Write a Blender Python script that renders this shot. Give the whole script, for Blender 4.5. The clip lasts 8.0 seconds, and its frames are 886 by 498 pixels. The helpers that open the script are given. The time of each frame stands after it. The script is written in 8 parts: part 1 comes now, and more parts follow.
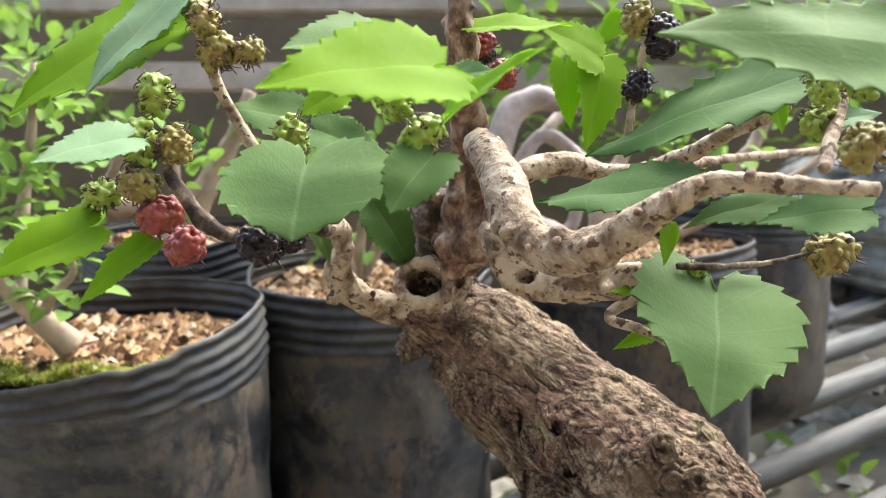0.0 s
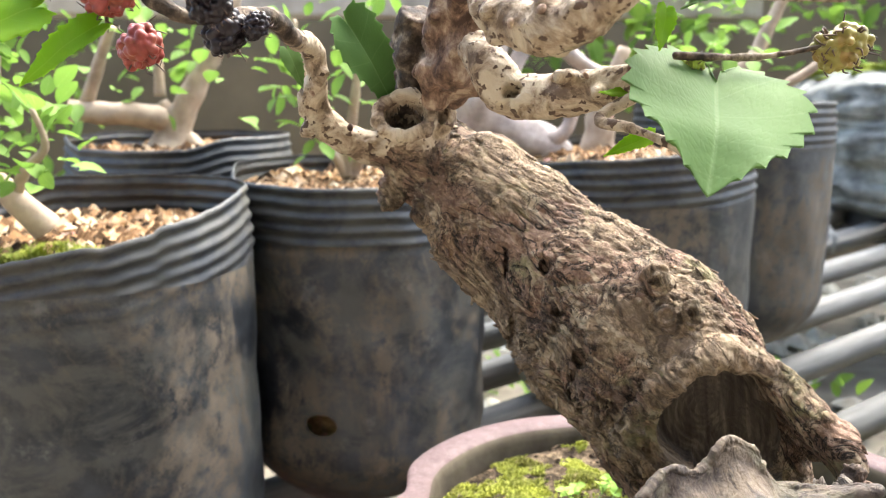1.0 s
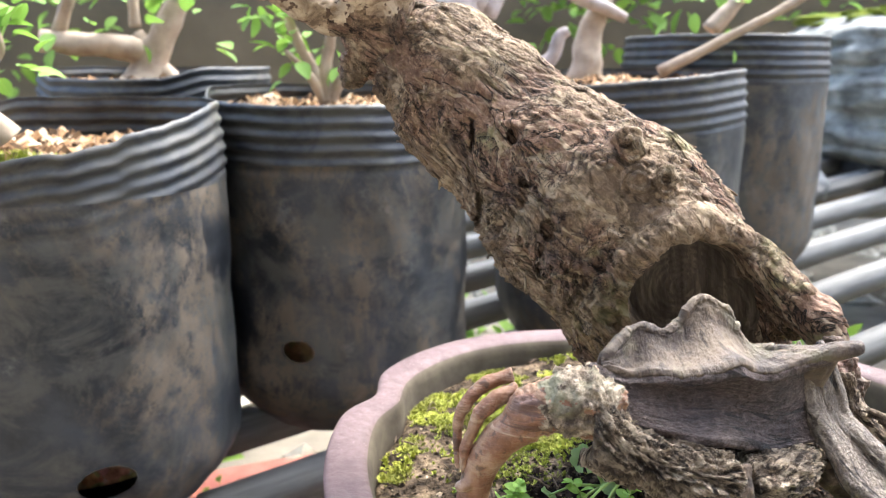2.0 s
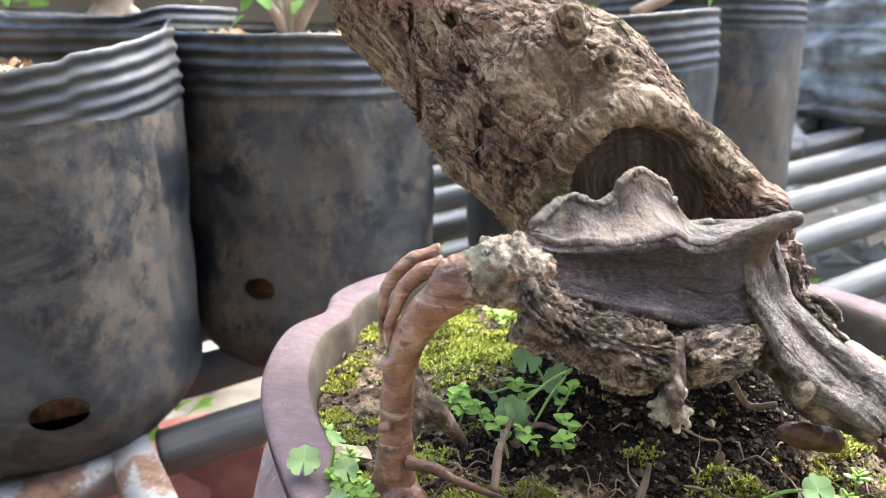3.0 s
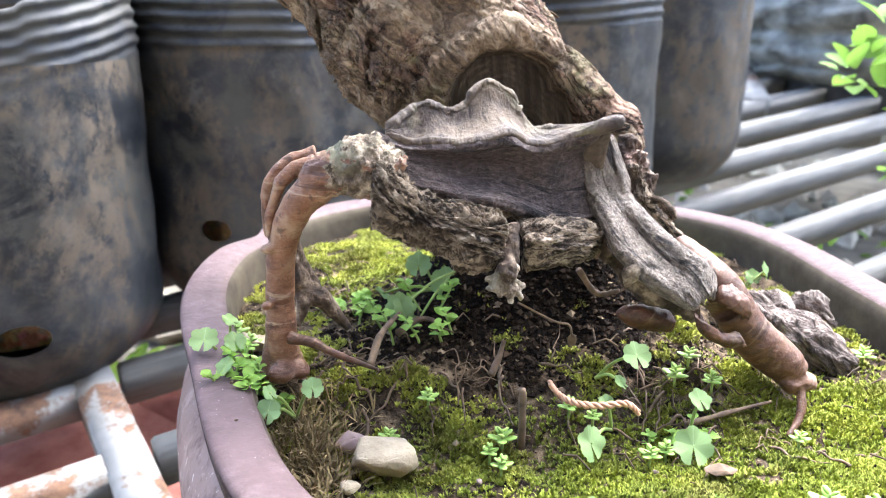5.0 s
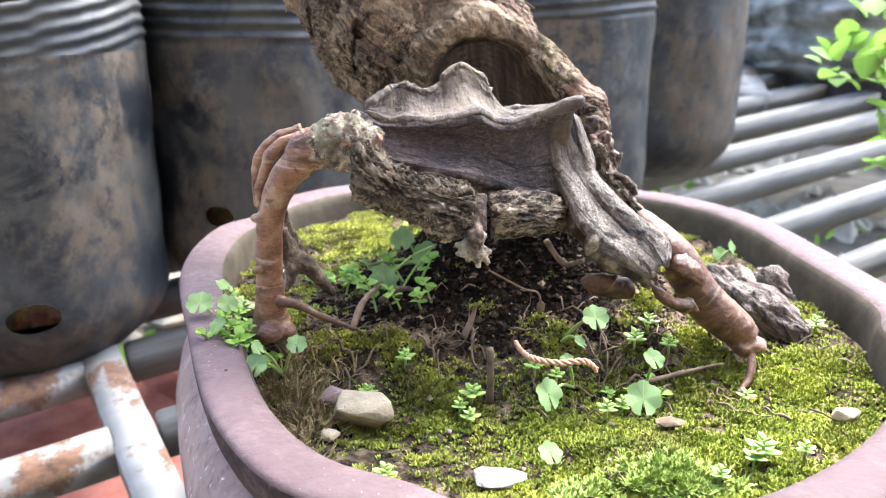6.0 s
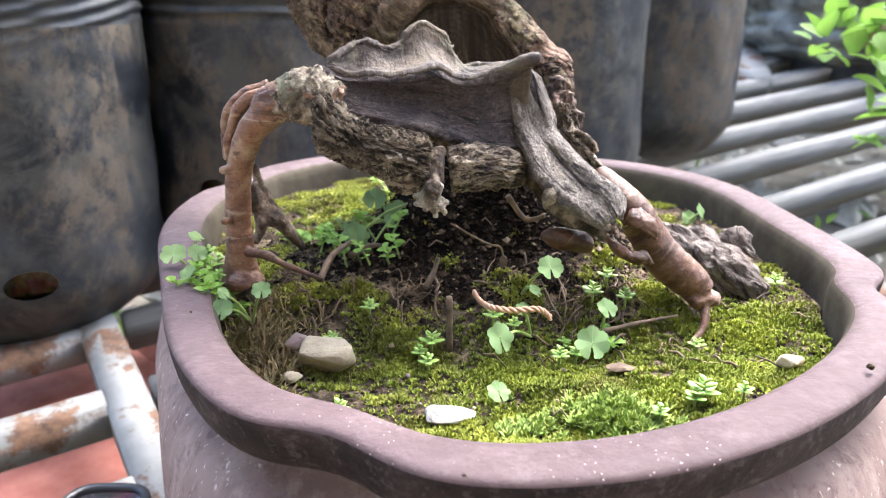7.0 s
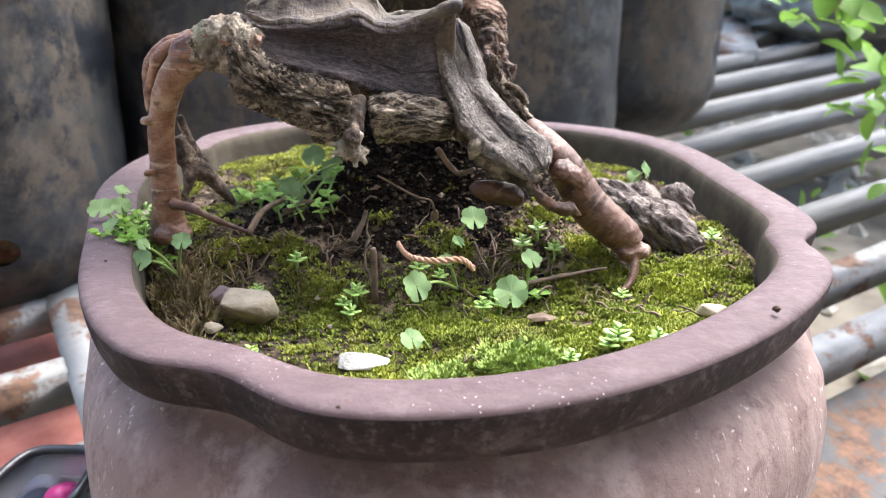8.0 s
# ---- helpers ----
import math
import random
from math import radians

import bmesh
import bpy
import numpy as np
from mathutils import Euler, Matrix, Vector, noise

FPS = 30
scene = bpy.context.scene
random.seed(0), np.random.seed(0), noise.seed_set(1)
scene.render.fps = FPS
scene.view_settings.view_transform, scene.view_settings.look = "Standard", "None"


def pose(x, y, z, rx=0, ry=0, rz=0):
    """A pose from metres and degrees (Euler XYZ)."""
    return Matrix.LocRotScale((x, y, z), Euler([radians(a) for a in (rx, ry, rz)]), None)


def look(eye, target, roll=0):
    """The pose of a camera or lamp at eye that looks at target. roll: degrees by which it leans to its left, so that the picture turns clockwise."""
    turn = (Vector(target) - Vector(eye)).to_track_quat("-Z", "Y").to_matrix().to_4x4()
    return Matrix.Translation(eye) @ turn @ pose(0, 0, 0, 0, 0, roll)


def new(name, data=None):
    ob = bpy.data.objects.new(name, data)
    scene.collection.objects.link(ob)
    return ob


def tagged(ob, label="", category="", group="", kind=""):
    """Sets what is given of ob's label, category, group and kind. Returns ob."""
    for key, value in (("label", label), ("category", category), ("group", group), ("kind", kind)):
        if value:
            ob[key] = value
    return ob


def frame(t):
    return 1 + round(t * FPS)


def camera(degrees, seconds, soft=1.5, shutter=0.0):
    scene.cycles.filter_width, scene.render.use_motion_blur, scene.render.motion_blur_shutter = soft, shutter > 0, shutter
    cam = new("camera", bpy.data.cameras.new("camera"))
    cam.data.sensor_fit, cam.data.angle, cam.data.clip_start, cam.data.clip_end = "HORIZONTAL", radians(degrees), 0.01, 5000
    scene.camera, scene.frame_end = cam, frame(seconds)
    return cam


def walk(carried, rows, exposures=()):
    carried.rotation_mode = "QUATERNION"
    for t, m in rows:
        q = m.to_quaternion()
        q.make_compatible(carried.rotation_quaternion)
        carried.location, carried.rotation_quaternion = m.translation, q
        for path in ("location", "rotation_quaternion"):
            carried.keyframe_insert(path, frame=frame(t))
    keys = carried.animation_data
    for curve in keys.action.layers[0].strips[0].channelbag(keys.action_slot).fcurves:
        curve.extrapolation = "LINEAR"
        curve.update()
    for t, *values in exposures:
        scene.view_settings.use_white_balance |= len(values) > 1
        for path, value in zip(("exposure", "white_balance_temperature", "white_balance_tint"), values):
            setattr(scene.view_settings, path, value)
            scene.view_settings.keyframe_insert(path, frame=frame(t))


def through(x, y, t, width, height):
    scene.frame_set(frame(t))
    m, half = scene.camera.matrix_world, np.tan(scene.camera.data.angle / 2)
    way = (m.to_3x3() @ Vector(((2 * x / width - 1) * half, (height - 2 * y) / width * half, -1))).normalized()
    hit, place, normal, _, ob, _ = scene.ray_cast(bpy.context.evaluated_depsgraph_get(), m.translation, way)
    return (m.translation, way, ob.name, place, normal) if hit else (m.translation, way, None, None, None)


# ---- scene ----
cam = camera(58.4, 8.0, 1.0)
cam.data.dof.use_dof, cam.data.dof.focus_distance, cam.data.dof.aperture_fstop = True, 0.235, 20.0
METRES, EYE, TILT, LEAN, TURN = 0.25, 0.35, -7.3, 0.0, 0.0
ROWS = [
    (0.0, 0.0, 0.0, 0.0, 0.0, 0.0, -0.0),
    (0.5, 0.0037, 0.0308, -0.1067, -0.04, -1.77, 0.02),
    (1.0, 0.0242, 0.0648, -0.171, -0.1, -3.56, 0.0),
    (1.5, 0.0457, 0.0923, -0.2358, -0.15, -4.76, 0.03),
    (3.0, 0.1328, 0.1373, -0.4167, -1.36, -7.67, -0.19),
    (3.5, 0.1754, 0.1217, -0.4401, -1.5, -8.3, -0.22),
    (4.0, 0.2041, 0.0817, -0.4482, -1.62, -8.76, -0.23),
    (4.5, 0.2394, 0.0396, -0.4644, -1.66, -9.33, -0.11),
    (5.0, 0.2736, -0.0035, -0.4827, -1.73, -9.69, -0.06),
    (6.5, 0.3401, -0.1224, -0.5218, -0.44, -10.01, -0.35),
    (7.0, 0.3846, -0.138, -0.5474, -0.02, -10.56, -0.41),
    (7.5, 0.4529, -0.1493, -0.5634, 0.08, -11.23, -0.4),
    (8.0, 0.488, -0.1391, -0.5895, 0.06, -11.8, -0.25),
]
EXPOSURES = [(0.0, 2.54, 6250, 4), (0.5, 2.97, 6280, 4), (1.0, 3.19, 6200, 4), (1.6, 3.28, 6000, 5), (3.0, 3.30, 5700, 7), (4.0, 3.45, 5600, 8), (5.0, 3.46, 5620, 8), (6.5, 3.27, 5680, 8), (8.0, 2.83, 5720, 8)]
walk(cam, [(t, pose(0, 0, EYE, TILT, LEAN, TURN) @ pose(METRES * x, METRES * y, METRES * z, 90 + pitch, roll, yaw)) for t, x, y, z, yaw, pitch, roll in ROWS], EXPOSURES)

# ---- world and light ----
world = bpy.data.worlds.new("world")
scene.world = world
world.use_nodes = True
wn = world.node_tree
sky = wn.nodes.new("ShaderNodeTexSky")
sky.sky_type, sky.sun_disc = "NISHITA", False
sky.sun_elevation, sky.sun_rotation = radians(60), radians(38)
sky.air_density, sky.dust_density, sky.ozone_density = 1.0, 6.0, 1.0
wn.links.new(sky.outputs[0], wn.nodes["Background"].inputs[0])
wn.nodes["Background"].inputs[1].default_value = 0.15

sun = new("sun", bpy.data.lights.new("sun", "SUN"))
sun.data.energy, sun.data.angle, sun.data.color = 0.68, radians(45), (1.0, 0.98, 0.95)
sun.matrix_world = look((1.5, 1.9, 4.2), (0, 0, 0))


# ---- materials ----
class Mat:
    """A small node builder round one Principled material."""

    def __init__(self, name, rough=0.7, metal=0.0, spec=0.5):
        self.m = bpy.data.materials.new(name)
        self.m.use_nodes = True
        self.t = self.m.node_tree
        self.b = self.t.nodes["Principled BSDF"]
        self.b.inputs["Roughness"].default_value = rough
        self.b.inputs["Metallic"].default_value = metal
        self.b.inputs["Specular IOR Level"].default_value = spec
        self.co = self.t.nodes.new("ShaderNodeTexCoord").outputs["Object"]

    def link(self, a, b):
        self.t.links.new(a, b)

    def mapped(self, scale=(1, 1, 1), rot=(0, 0, 0), source=None):
        out = source or self.co
        for key, v in (("Rotation", [radians(a) for a in rot]), ("Scale", scale)):
            n = self.t.nodes.new("ShaderNodeMapping")
            n.inputs[key].default_value = v
            self.link(out, n.inputs["Vector"])
            out = n.outputs[0]
        return out

    def noise(self, scale, detail=4.0, rough=0.55, vec=None, distort=0.0):
        n = self.t.nodes.new("ShaderNodeTexNoise")
        n.inputs["Scale"].default_value = scale
        n.inputs["Detail"].default_value = detail
        n.inputs["Roughness"].default_value = rough
        n.inputs["Distortion"].default_value = distort
        self.link(vec or self.co, n.inputs["Vector"])
        return n.outputs["Fac"]

    def cells(self, scale, feature="F1", vec=None, out="Distance", rnd=1.0):
        n = self.t.nodes.new("ShaderNodeTexVoronoi")
        n.feature = feature
        n.inputs["Scale"].default_value = scale
        n.inputs["Randomness"].default_value = rnd
        self.link(vec or self.co, n.inputs["Vector"])
        return n.outputs[out]

    def ramp(self, fac, *stops):
        n = self.t.nodes.new("ShaderNodeValToRGB")
        e = n.color_ramp.elements
        while len(e) < len(stops):
            e.new(0.5)
        for el, (pos, col) in zip(e, stops):
            el.position = pos
            el.color = (*col, 1) if len(col) == 3 else col
        self.link(fac, n.inputs[0])
        return n.outputs[0]

    def grey(self, fac, a, b):
        return self.ramp(fac, (a, (0, 0, 0)), (b, (1, 1, 1)))

    def mix(self, fac, a, b, mode="MIX"):
        n = self.t.nodes.new("ShaderNodeMix")
        n.data_type, n.blend_type = "RGBA", mode
        for sock, v in ((n.inputs[0], fac), (n.inputs[6], a), (n.inputs[7], b)):
            if isinstance(v, (int, float)):
                sock.default_value = v
            elif isinstance(v, tuple):
                sock.default_value = (*v, 1)
            else:
                self.link(v, sock)
        return n.outputs[2]

    def maths(self, op, a, b=0.0, c=0.0):
        n = self.t.nodes.new("ShaderNodeMath")
        n.operation = op
        for sock, v in zip(n.inputs, (a, b, c)):
            if isinstance(v, (int, float)):
                sock.default_value = v
            else:
                self.link(v, sock)
        return n.outputs[0]

    def chance(self):
        return self.t.nodes.new("ShaderNodeObjectInfo").outputs["Random"]

    def island(self):
        return self.t.nodes.new("ShaderNodeNewGeometry").outputs["Random Per Island"]

    def ridge(self, a, b):
        """Worn ridges of the surface itself."""
        return self.grey(self.t.nodes.new("ShaderNodeNewGeometry").outputs["Pointiness"], a, b)

    def colour(self, c):
        if isinstance(c, tuple):
            self.b.inputs["Base Color"].default_value = (*c, 1)
        else:
            self.link(c, self.b.inputs["Base Color"])
        return self

    def rough(self, r):
        self.link(r, self.b.inputs["Roughness"])
        return self

    def bump(self, *layers):
        """Layers of (height, strength, metres)."""
        last = None
        for h, s, d in layers:
            n = self.t.nodes.new("ShaderNodeBump")
            n.inputs["Strength"].default_value = s
            n.inputs["Distance"].default_value = d
            self.link(h, n.inputs["Height"])
            if last:
                self.link(last, n.inputs["Normal"])
            last = n.outputs[0]
        self.link(last, self.b.inputs["Normal"])
        return self


def bark_material():
    """Grey-brown furrowed bark whose grain follows the leaning trunk."""
    k = Mat("bark", 0.88, spec=0.25)
    v = k.mapped((1, 1, 0.34), (0, 52, 0))
    w = k.mapped((1, 1, 0.6), (0, 40, 0))
    big = k.noise(30, 5, 0.62)
    mid = k.noise(130, 6, 0.66, k.mapped((1, 1, 0.24), (0, 52, 0)), 1.3)
    fine = k.noise(560, 6, 0.74, w, 1.0)
    crack = k.noise(62, 6, 0.62, v, 2.2)
    cross = k.noise(110, 5, 0.65, k.mapped((1, 1, 1.6), (0, 52, 0)), 1.8)
    split = k.maths("ABSOLUTE", k.maths("SUBTRACT", crack, 0.5))
    split2 = k.maths("ABSOLUTE", k.maths("SUBTRACT", cross, 0.5))
    tone = k.ramp(fine, (0.38, (0.1, 0.068, 0.042)), (0.5, (0.178, 0.126, 0.08)), (0.62, (0.275, 0.205, 0.135)))
    skin = k.ramp(fine, (0.4, (0.09, 0.048, 0.033)), (0.52, (0.145, 0.084, 0.058)), (0.62, (0.225, 0.148, 0.105)))
    red = k.mix(k.maths("MULTIPLY", k.grey(big, 0.49, 0.55), 0.8), tone, skin)
    dark = k.mix(k.maths("MULTIPLY", k.grey(k.noise(50, 5, 0.65), 0.5, 0.6), 0.55), red, (0.07, 0.047, 0.033))
    pale = k.mix(k.maths("MULTIPLY", k.grey(mid, 0.54, 0.6), 0.6), dark, (0.33, 0.265, 0.18))
    mossy = k.mix(k.maths("MULTIPLY", k.grey(k.noise(38, 5, 0.65), 0.58, 0.66), 0.6), pale, (0.18, 0.17, 0.08))
    pits = k.ramp(mid, (0.31, (0.95, 0.95, 0.95)), (0.38, (0, 0, 0)))
    lines = k.ramp(split, (0.008, (0.97, 0.97, 0.97)), (0.02, (0, 0, 0)))
    lines2 = k.maths("MULTIPLY", k.ramp(split2, (0.008, (0.9, 0.9, 0.9)), (0.022, (0, 0, 0))), k.grey(k.noise(70, 3), 0.5, 0.58))
    lines = k.maths("MAXIMUM", k.maths("MULTIPLY", lines, k.grey(big, 0.46, 0.56)), lines2)
    k.colour(k.mix(k.maths("MAXIMUM", pits, lines), mossy, (0.02, 0.014, 0.01)))
    k.bump((k.grey(split, 0.0, 0.04), 0.9, 0.0018), (k.grey(split2, 0.0, 0.03), 0.4, 0.0008), (mid, 0.7, 0.0024), (fine, 0.5, 0.001), (k.noise(1300, 3), 0.3, 0.0003))
    return k.m


def branch_material():
    """Pale young bark with dark lenticels, rings and scuffed patches."""
    k = Mat("branch_bark", 0.78, spec=0.3)
    n = k.noise(95, 6, 0.68, None, 0.6)
    fine = k.noise(480, 4, 0.65)
    spots = k.noise(330, 2, 0.5)
    base = k.ramp(n, (0.38, (0.075, 0.048, 0.03)), (0.46, (0.24, 0.175, 0.115)), (0.58, (0.46, 0.38, 0.275)))
    base = k.mix(k.maths("MULTIPLY", fine, 0.5), base, (0.2, 0.14, 0.09))
    k.colour(k.mix(k.ramp(spots, (0.59, (0, 0, 0)), (0.64, (1, 1, 1))), base, (0.075, 0.045, 0.028)))
    k.bump((n, 0.8, 0.0022), (spots, 0.6, 0.0009), (fine, 0.5, 0.0006))
    return k.m


def dark_bark_material():
    k = Mat("dark_bark", 0.85, spec=0.3)
    n = k.noise(160, 6, 0.65)
    k.colour(k.ramp(n, (0.4, (0.02, 0.014, 0.01)), (0.53, (0.075, 0.052, 0.036)), (0.64, (0.23, 0.18, 0.13))))
    k.bump((n, 0.8, 0.0018))
    return k.m


def flaky_bark_material():
    k = Mat("flaky_bark", 0.8, spec=0.3)
    n = k.noise(140, 6, 0.68, k.mapped((1, 1, 0.7)), 0.2)
    c = k.cells(110, "F1", k.mapped((1, 1, 0.6)))
    k.colour(k.ramp(n, (0.38, (0.055, 0.03, 0.02)), (0.5, (0.18, 0.11, 0.075)), (0.62, (0.37, 0.275, 0.195))))
    k.bump((c, 0.8, 0.0025), (n, 0.9, 0.002), (k.noise(500, 4), 0.6, 0.0007))
    return k.m


def deadwood_material(dark=True):
    """Weathered bare wood; the grain follows the blade's own length and width."""
    k = Mat("deadwood" if dark else "pale_deadwood", 0.66, spec=0.3)
    uv = k.t.nodes.new("ShaderNodeUVMap").outputs[0]
    v = k.mapped((0.45, 1, 1), (0, 0, 4), uv)
    wide = k.noise(170, 5, 0.6, v, 1.2)
    thin = k.noise(900, 6, 0.7, v, 0.8)
    crack = k.noise(330, 3, 0.5, k.mapped((0.1, 1, 1), (0, 0, -5), uv), 1.5)
    patch = k.noise(75, 6, 0.68)
    dust = k.noise(520, 5, 0.7)
    if dark:
        tone = k.ramp(wide, (0.3, (0.034, 0.022, 0.02)), (0.52, (0.06, 0.041, 0.036)), (0.7, (0.096, 0.07, 0.061)))
        far = (0.19, 0.148, 0.13)
    else:
        tone = k.ramp(wide, (0.3, (0.095, 0.073, 0.058)), (0.5, (0.143, 0.115, 0.093)), (0.7, (0.21, 0.173, 0.138)))
        far = (0.37, 0.315, 0.25)
    tone = k.mix(k.maths("MULTIPLY", k.grey(thin, 0.49, 0.62), 0.55), tone, far)
    tone = k.mix(k.maths("MULTIPLY", k.grey(patch, 0.5, 0.64), 0.55), tone, (0.105, 0.088, 0.075) if not dark else (0.036, 0.026, 0.028))
    tone = k.mix(k.maths("MULTIPLY", k.grey(dust, 0.54, 0.64), 0.5), tone, far)
    tone = k.mix(k.maths("MULTIPLY", k.ridge(0.53, 0.62), 0.3 if dark else 0.55), tone, (0.19, 0.15, 0.125) if dark else (0.4, 0.34, 0.275))
    tone = k.mix(k.ramp(thin, (0.37, (0.75, 0.75, 0.75)), (0.44, (0, 0, 0))), tone, (0.026, 0.018, 0.016) if dark else (0.05, 0.038, 0.03))
    k.colour(k.mix(k.ramp(crack, (0.36, (0.95, 0.95, 0.95)), (0.41, (0, 0, 0))), tone, (0.014, 0.009, 0.008)))
    k.bump((k.grey(crack, 0.3, 0.42), 0.5, 0.001), (wide, 0.2, 0.0012), (thin, 1.0, 0.0022), (dust, 1.0, 0.0016))
    return k.m


def crest_material():
    """Pale tan-grey weathered wood, worn smooth, greenish on its worn tops."""
    k = Mat("crest_wood", 0.7, spec=0.3)
    uv = k.t.nodes.new("ShaderNodeUVMap").outputs[0]
    v = k.mapped((0.3, 1, 1), (0, 0, 4), uv)
    big = k.noise(60, 5, 0.65)
    grain = k.noise(420, 6, 0.7, v, 1.0)
    dust = k.noise(520, 5, 0.7)
    tone = k.ramp(big, (0.4, (0.032, 0.023, 0.019)), (0.5, (0.068, 0.049, 0.037)), (0.61, (0.12, 0.09, 0.061)))
    tone = k.mix(k.maths("MULTIPLY", k.grey(grain, 0.5, 0.64), 0.3), tone, (0.16, 0.13, 0.097))
    tone = k.mix(k.maths("MULTIPLY", k.ramp(grain, (0.36, (1, 1, 1)), (0.44, (0, 0, 0))), 0.75), tone, (0.03, 0.021, 0.017))
    tone = k.mix(k.maths("MULTIPLY", k.ridge(0.53, 0.62), 0.5), tone, (0.19, 0.145, 0.095))
    tone = k.mix(k.maths("MULTIPLY", k.grey(k.noise(95, 4, 0.6), 0.55, 0.66), 0.5), tone, (0.13, 0.118, 0.072))
    k.colour(k.mix(k.maths("MULTIPLY", k.grey(dust, 0.55, 0.65), 0.25), tone, (0.22, 0.178, 0.13)))
    k.bump((grain, 0.8, 0.001), (dust, 0.8, 0.001), (big, 0.3, 0.0015))
    return k.m


def stump_material():
    """Dark rotted wood, split along its length."""
    k = Mat("rotted_wood", 0.85, spec=0.25)
    v = k.mapped((1, 1, 0.25), (0, 50, 0))
    n = k.noise(260, 6, 0.7, v, 0.8)
    k.colour(k.ramp(n, (0.36, (0.03, 0.022, 0.018)), (0.5, (0.115, 0.088, 0.073)), (0.62, (0.29, 0.24, 0.2))))
    k.bump((n, 1.0, 0.003), (k.noise(700, 4), 0.5, 0.0006))
    return k.m


def strip_material():
    """Shredded dead bark: fibres, pale crust, dark rot."""
    k = Mat("shredded_bark", 0.9, spec=0.2)
    uv = k.t.nodes.new("ShaderNodeUVMap").outputs[0]
    v = k.mapped((0.3, 1, 1), (0, 0, 6), uv)
    fibre = k.noise(420, 7, 0.72, v, 1.0)
    crust = k.noise(300, 6, 0.68, k.mapped((0.4, 1, 1), (0, 0, -8), uv), 0.8)
    big = k.noise(55, 4, 0.6)
    tone = k.ramp(fibre, (0.41, (0.02, 0.014, 0.01)), (0.49, (0.11, 0.08, 0.056)), (0.57, (0.38, 0.305, 0.22)))
    tone = k.mix(k.grey(crust, 0.55, 0.63), tone, (0.42, 0.34, 0.25))
    tone = k.mix(k.maths("MULTIPLY", k.grey(big, 0.5, 0.6), 0.6), tone, (0.085, 0.062, 0.045))
    tone = k.mix(k.maths("MULTIPLY", k.ridge(0.53, 0.62), 0.5), tone, (0.45, 0.38, 0.28))
    k.colour(k.mix(k.ramp(crust, (0.35, (0.95, 0.95, 0.95)), (0.42, (0, 0, 0))), tone, (0.018, 0.012, 0.009)))
    k.bump((fibre, 1.0, 0.004), (crust, 1.0, 0.003), (k.noise(1000, 3), 0.5, 0.0005))
    return k.m


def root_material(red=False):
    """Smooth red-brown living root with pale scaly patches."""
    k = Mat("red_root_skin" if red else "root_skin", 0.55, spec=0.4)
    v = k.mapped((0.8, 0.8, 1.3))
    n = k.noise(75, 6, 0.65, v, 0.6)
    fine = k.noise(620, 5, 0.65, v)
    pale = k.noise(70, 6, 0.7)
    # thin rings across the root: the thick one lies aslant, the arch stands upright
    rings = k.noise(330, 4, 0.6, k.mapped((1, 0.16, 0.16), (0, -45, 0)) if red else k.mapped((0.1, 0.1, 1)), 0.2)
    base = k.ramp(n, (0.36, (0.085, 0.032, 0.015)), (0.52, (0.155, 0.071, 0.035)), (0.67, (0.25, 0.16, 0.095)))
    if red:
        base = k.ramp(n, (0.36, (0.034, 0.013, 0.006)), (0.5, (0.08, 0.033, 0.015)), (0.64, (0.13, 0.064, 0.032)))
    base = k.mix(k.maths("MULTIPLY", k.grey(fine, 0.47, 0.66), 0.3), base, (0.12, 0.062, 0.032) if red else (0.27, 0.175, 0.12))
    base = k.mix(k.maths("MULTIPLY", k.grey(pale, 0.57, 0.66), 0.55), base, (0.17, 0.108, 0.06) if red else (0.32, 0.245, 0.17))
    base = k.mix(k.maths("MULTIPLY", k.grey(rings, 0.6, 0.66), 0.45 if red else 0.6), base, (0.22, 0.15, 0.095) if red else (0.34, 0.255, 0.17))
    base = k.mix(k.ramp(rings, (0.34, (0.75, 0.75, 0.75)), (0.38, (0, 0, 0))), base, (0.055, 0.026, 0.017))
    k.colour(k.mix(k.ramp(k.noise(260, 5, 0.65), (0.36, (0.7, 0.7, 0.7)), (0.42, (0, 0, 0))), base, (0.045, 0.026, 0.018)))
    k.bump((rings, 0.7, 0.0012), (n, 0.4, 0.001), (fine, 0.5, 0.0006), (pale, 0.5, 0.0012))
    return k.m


def callus_material():
    """Scabby healing bark: pinkish skin under grey-brown flakes."""
    k = Mat("callus_bark", 0.8, spec=0.25)
    n = k.noise(130, 6, 0.7)
    crack = k.noise(330, 5, 0.65)
    base = k.ramp(n, (0.38, (0.035, 0.024, 0.018)), (0.5, (0.1, 0.069, 0.051)), (0.62, (0.2, 0.148, 0.115)))
    base = k.mix(k.maths("MULTIPLY", k.grey(k.noise(85, 4), 0.54, 0.62), 0.4), base, (0.2, 0.115, 0.088))
    k.colour(k.mix(k.ramp(crack, (0.36, (0.9, 0.9, 0.9)), (0.45, (0, 0, 0))), base, (0.028, 0.018, 0.013)))
    k.bump((crack, 0.9, 0.0018), (n, 0.7, 0.0015))
    return k.m


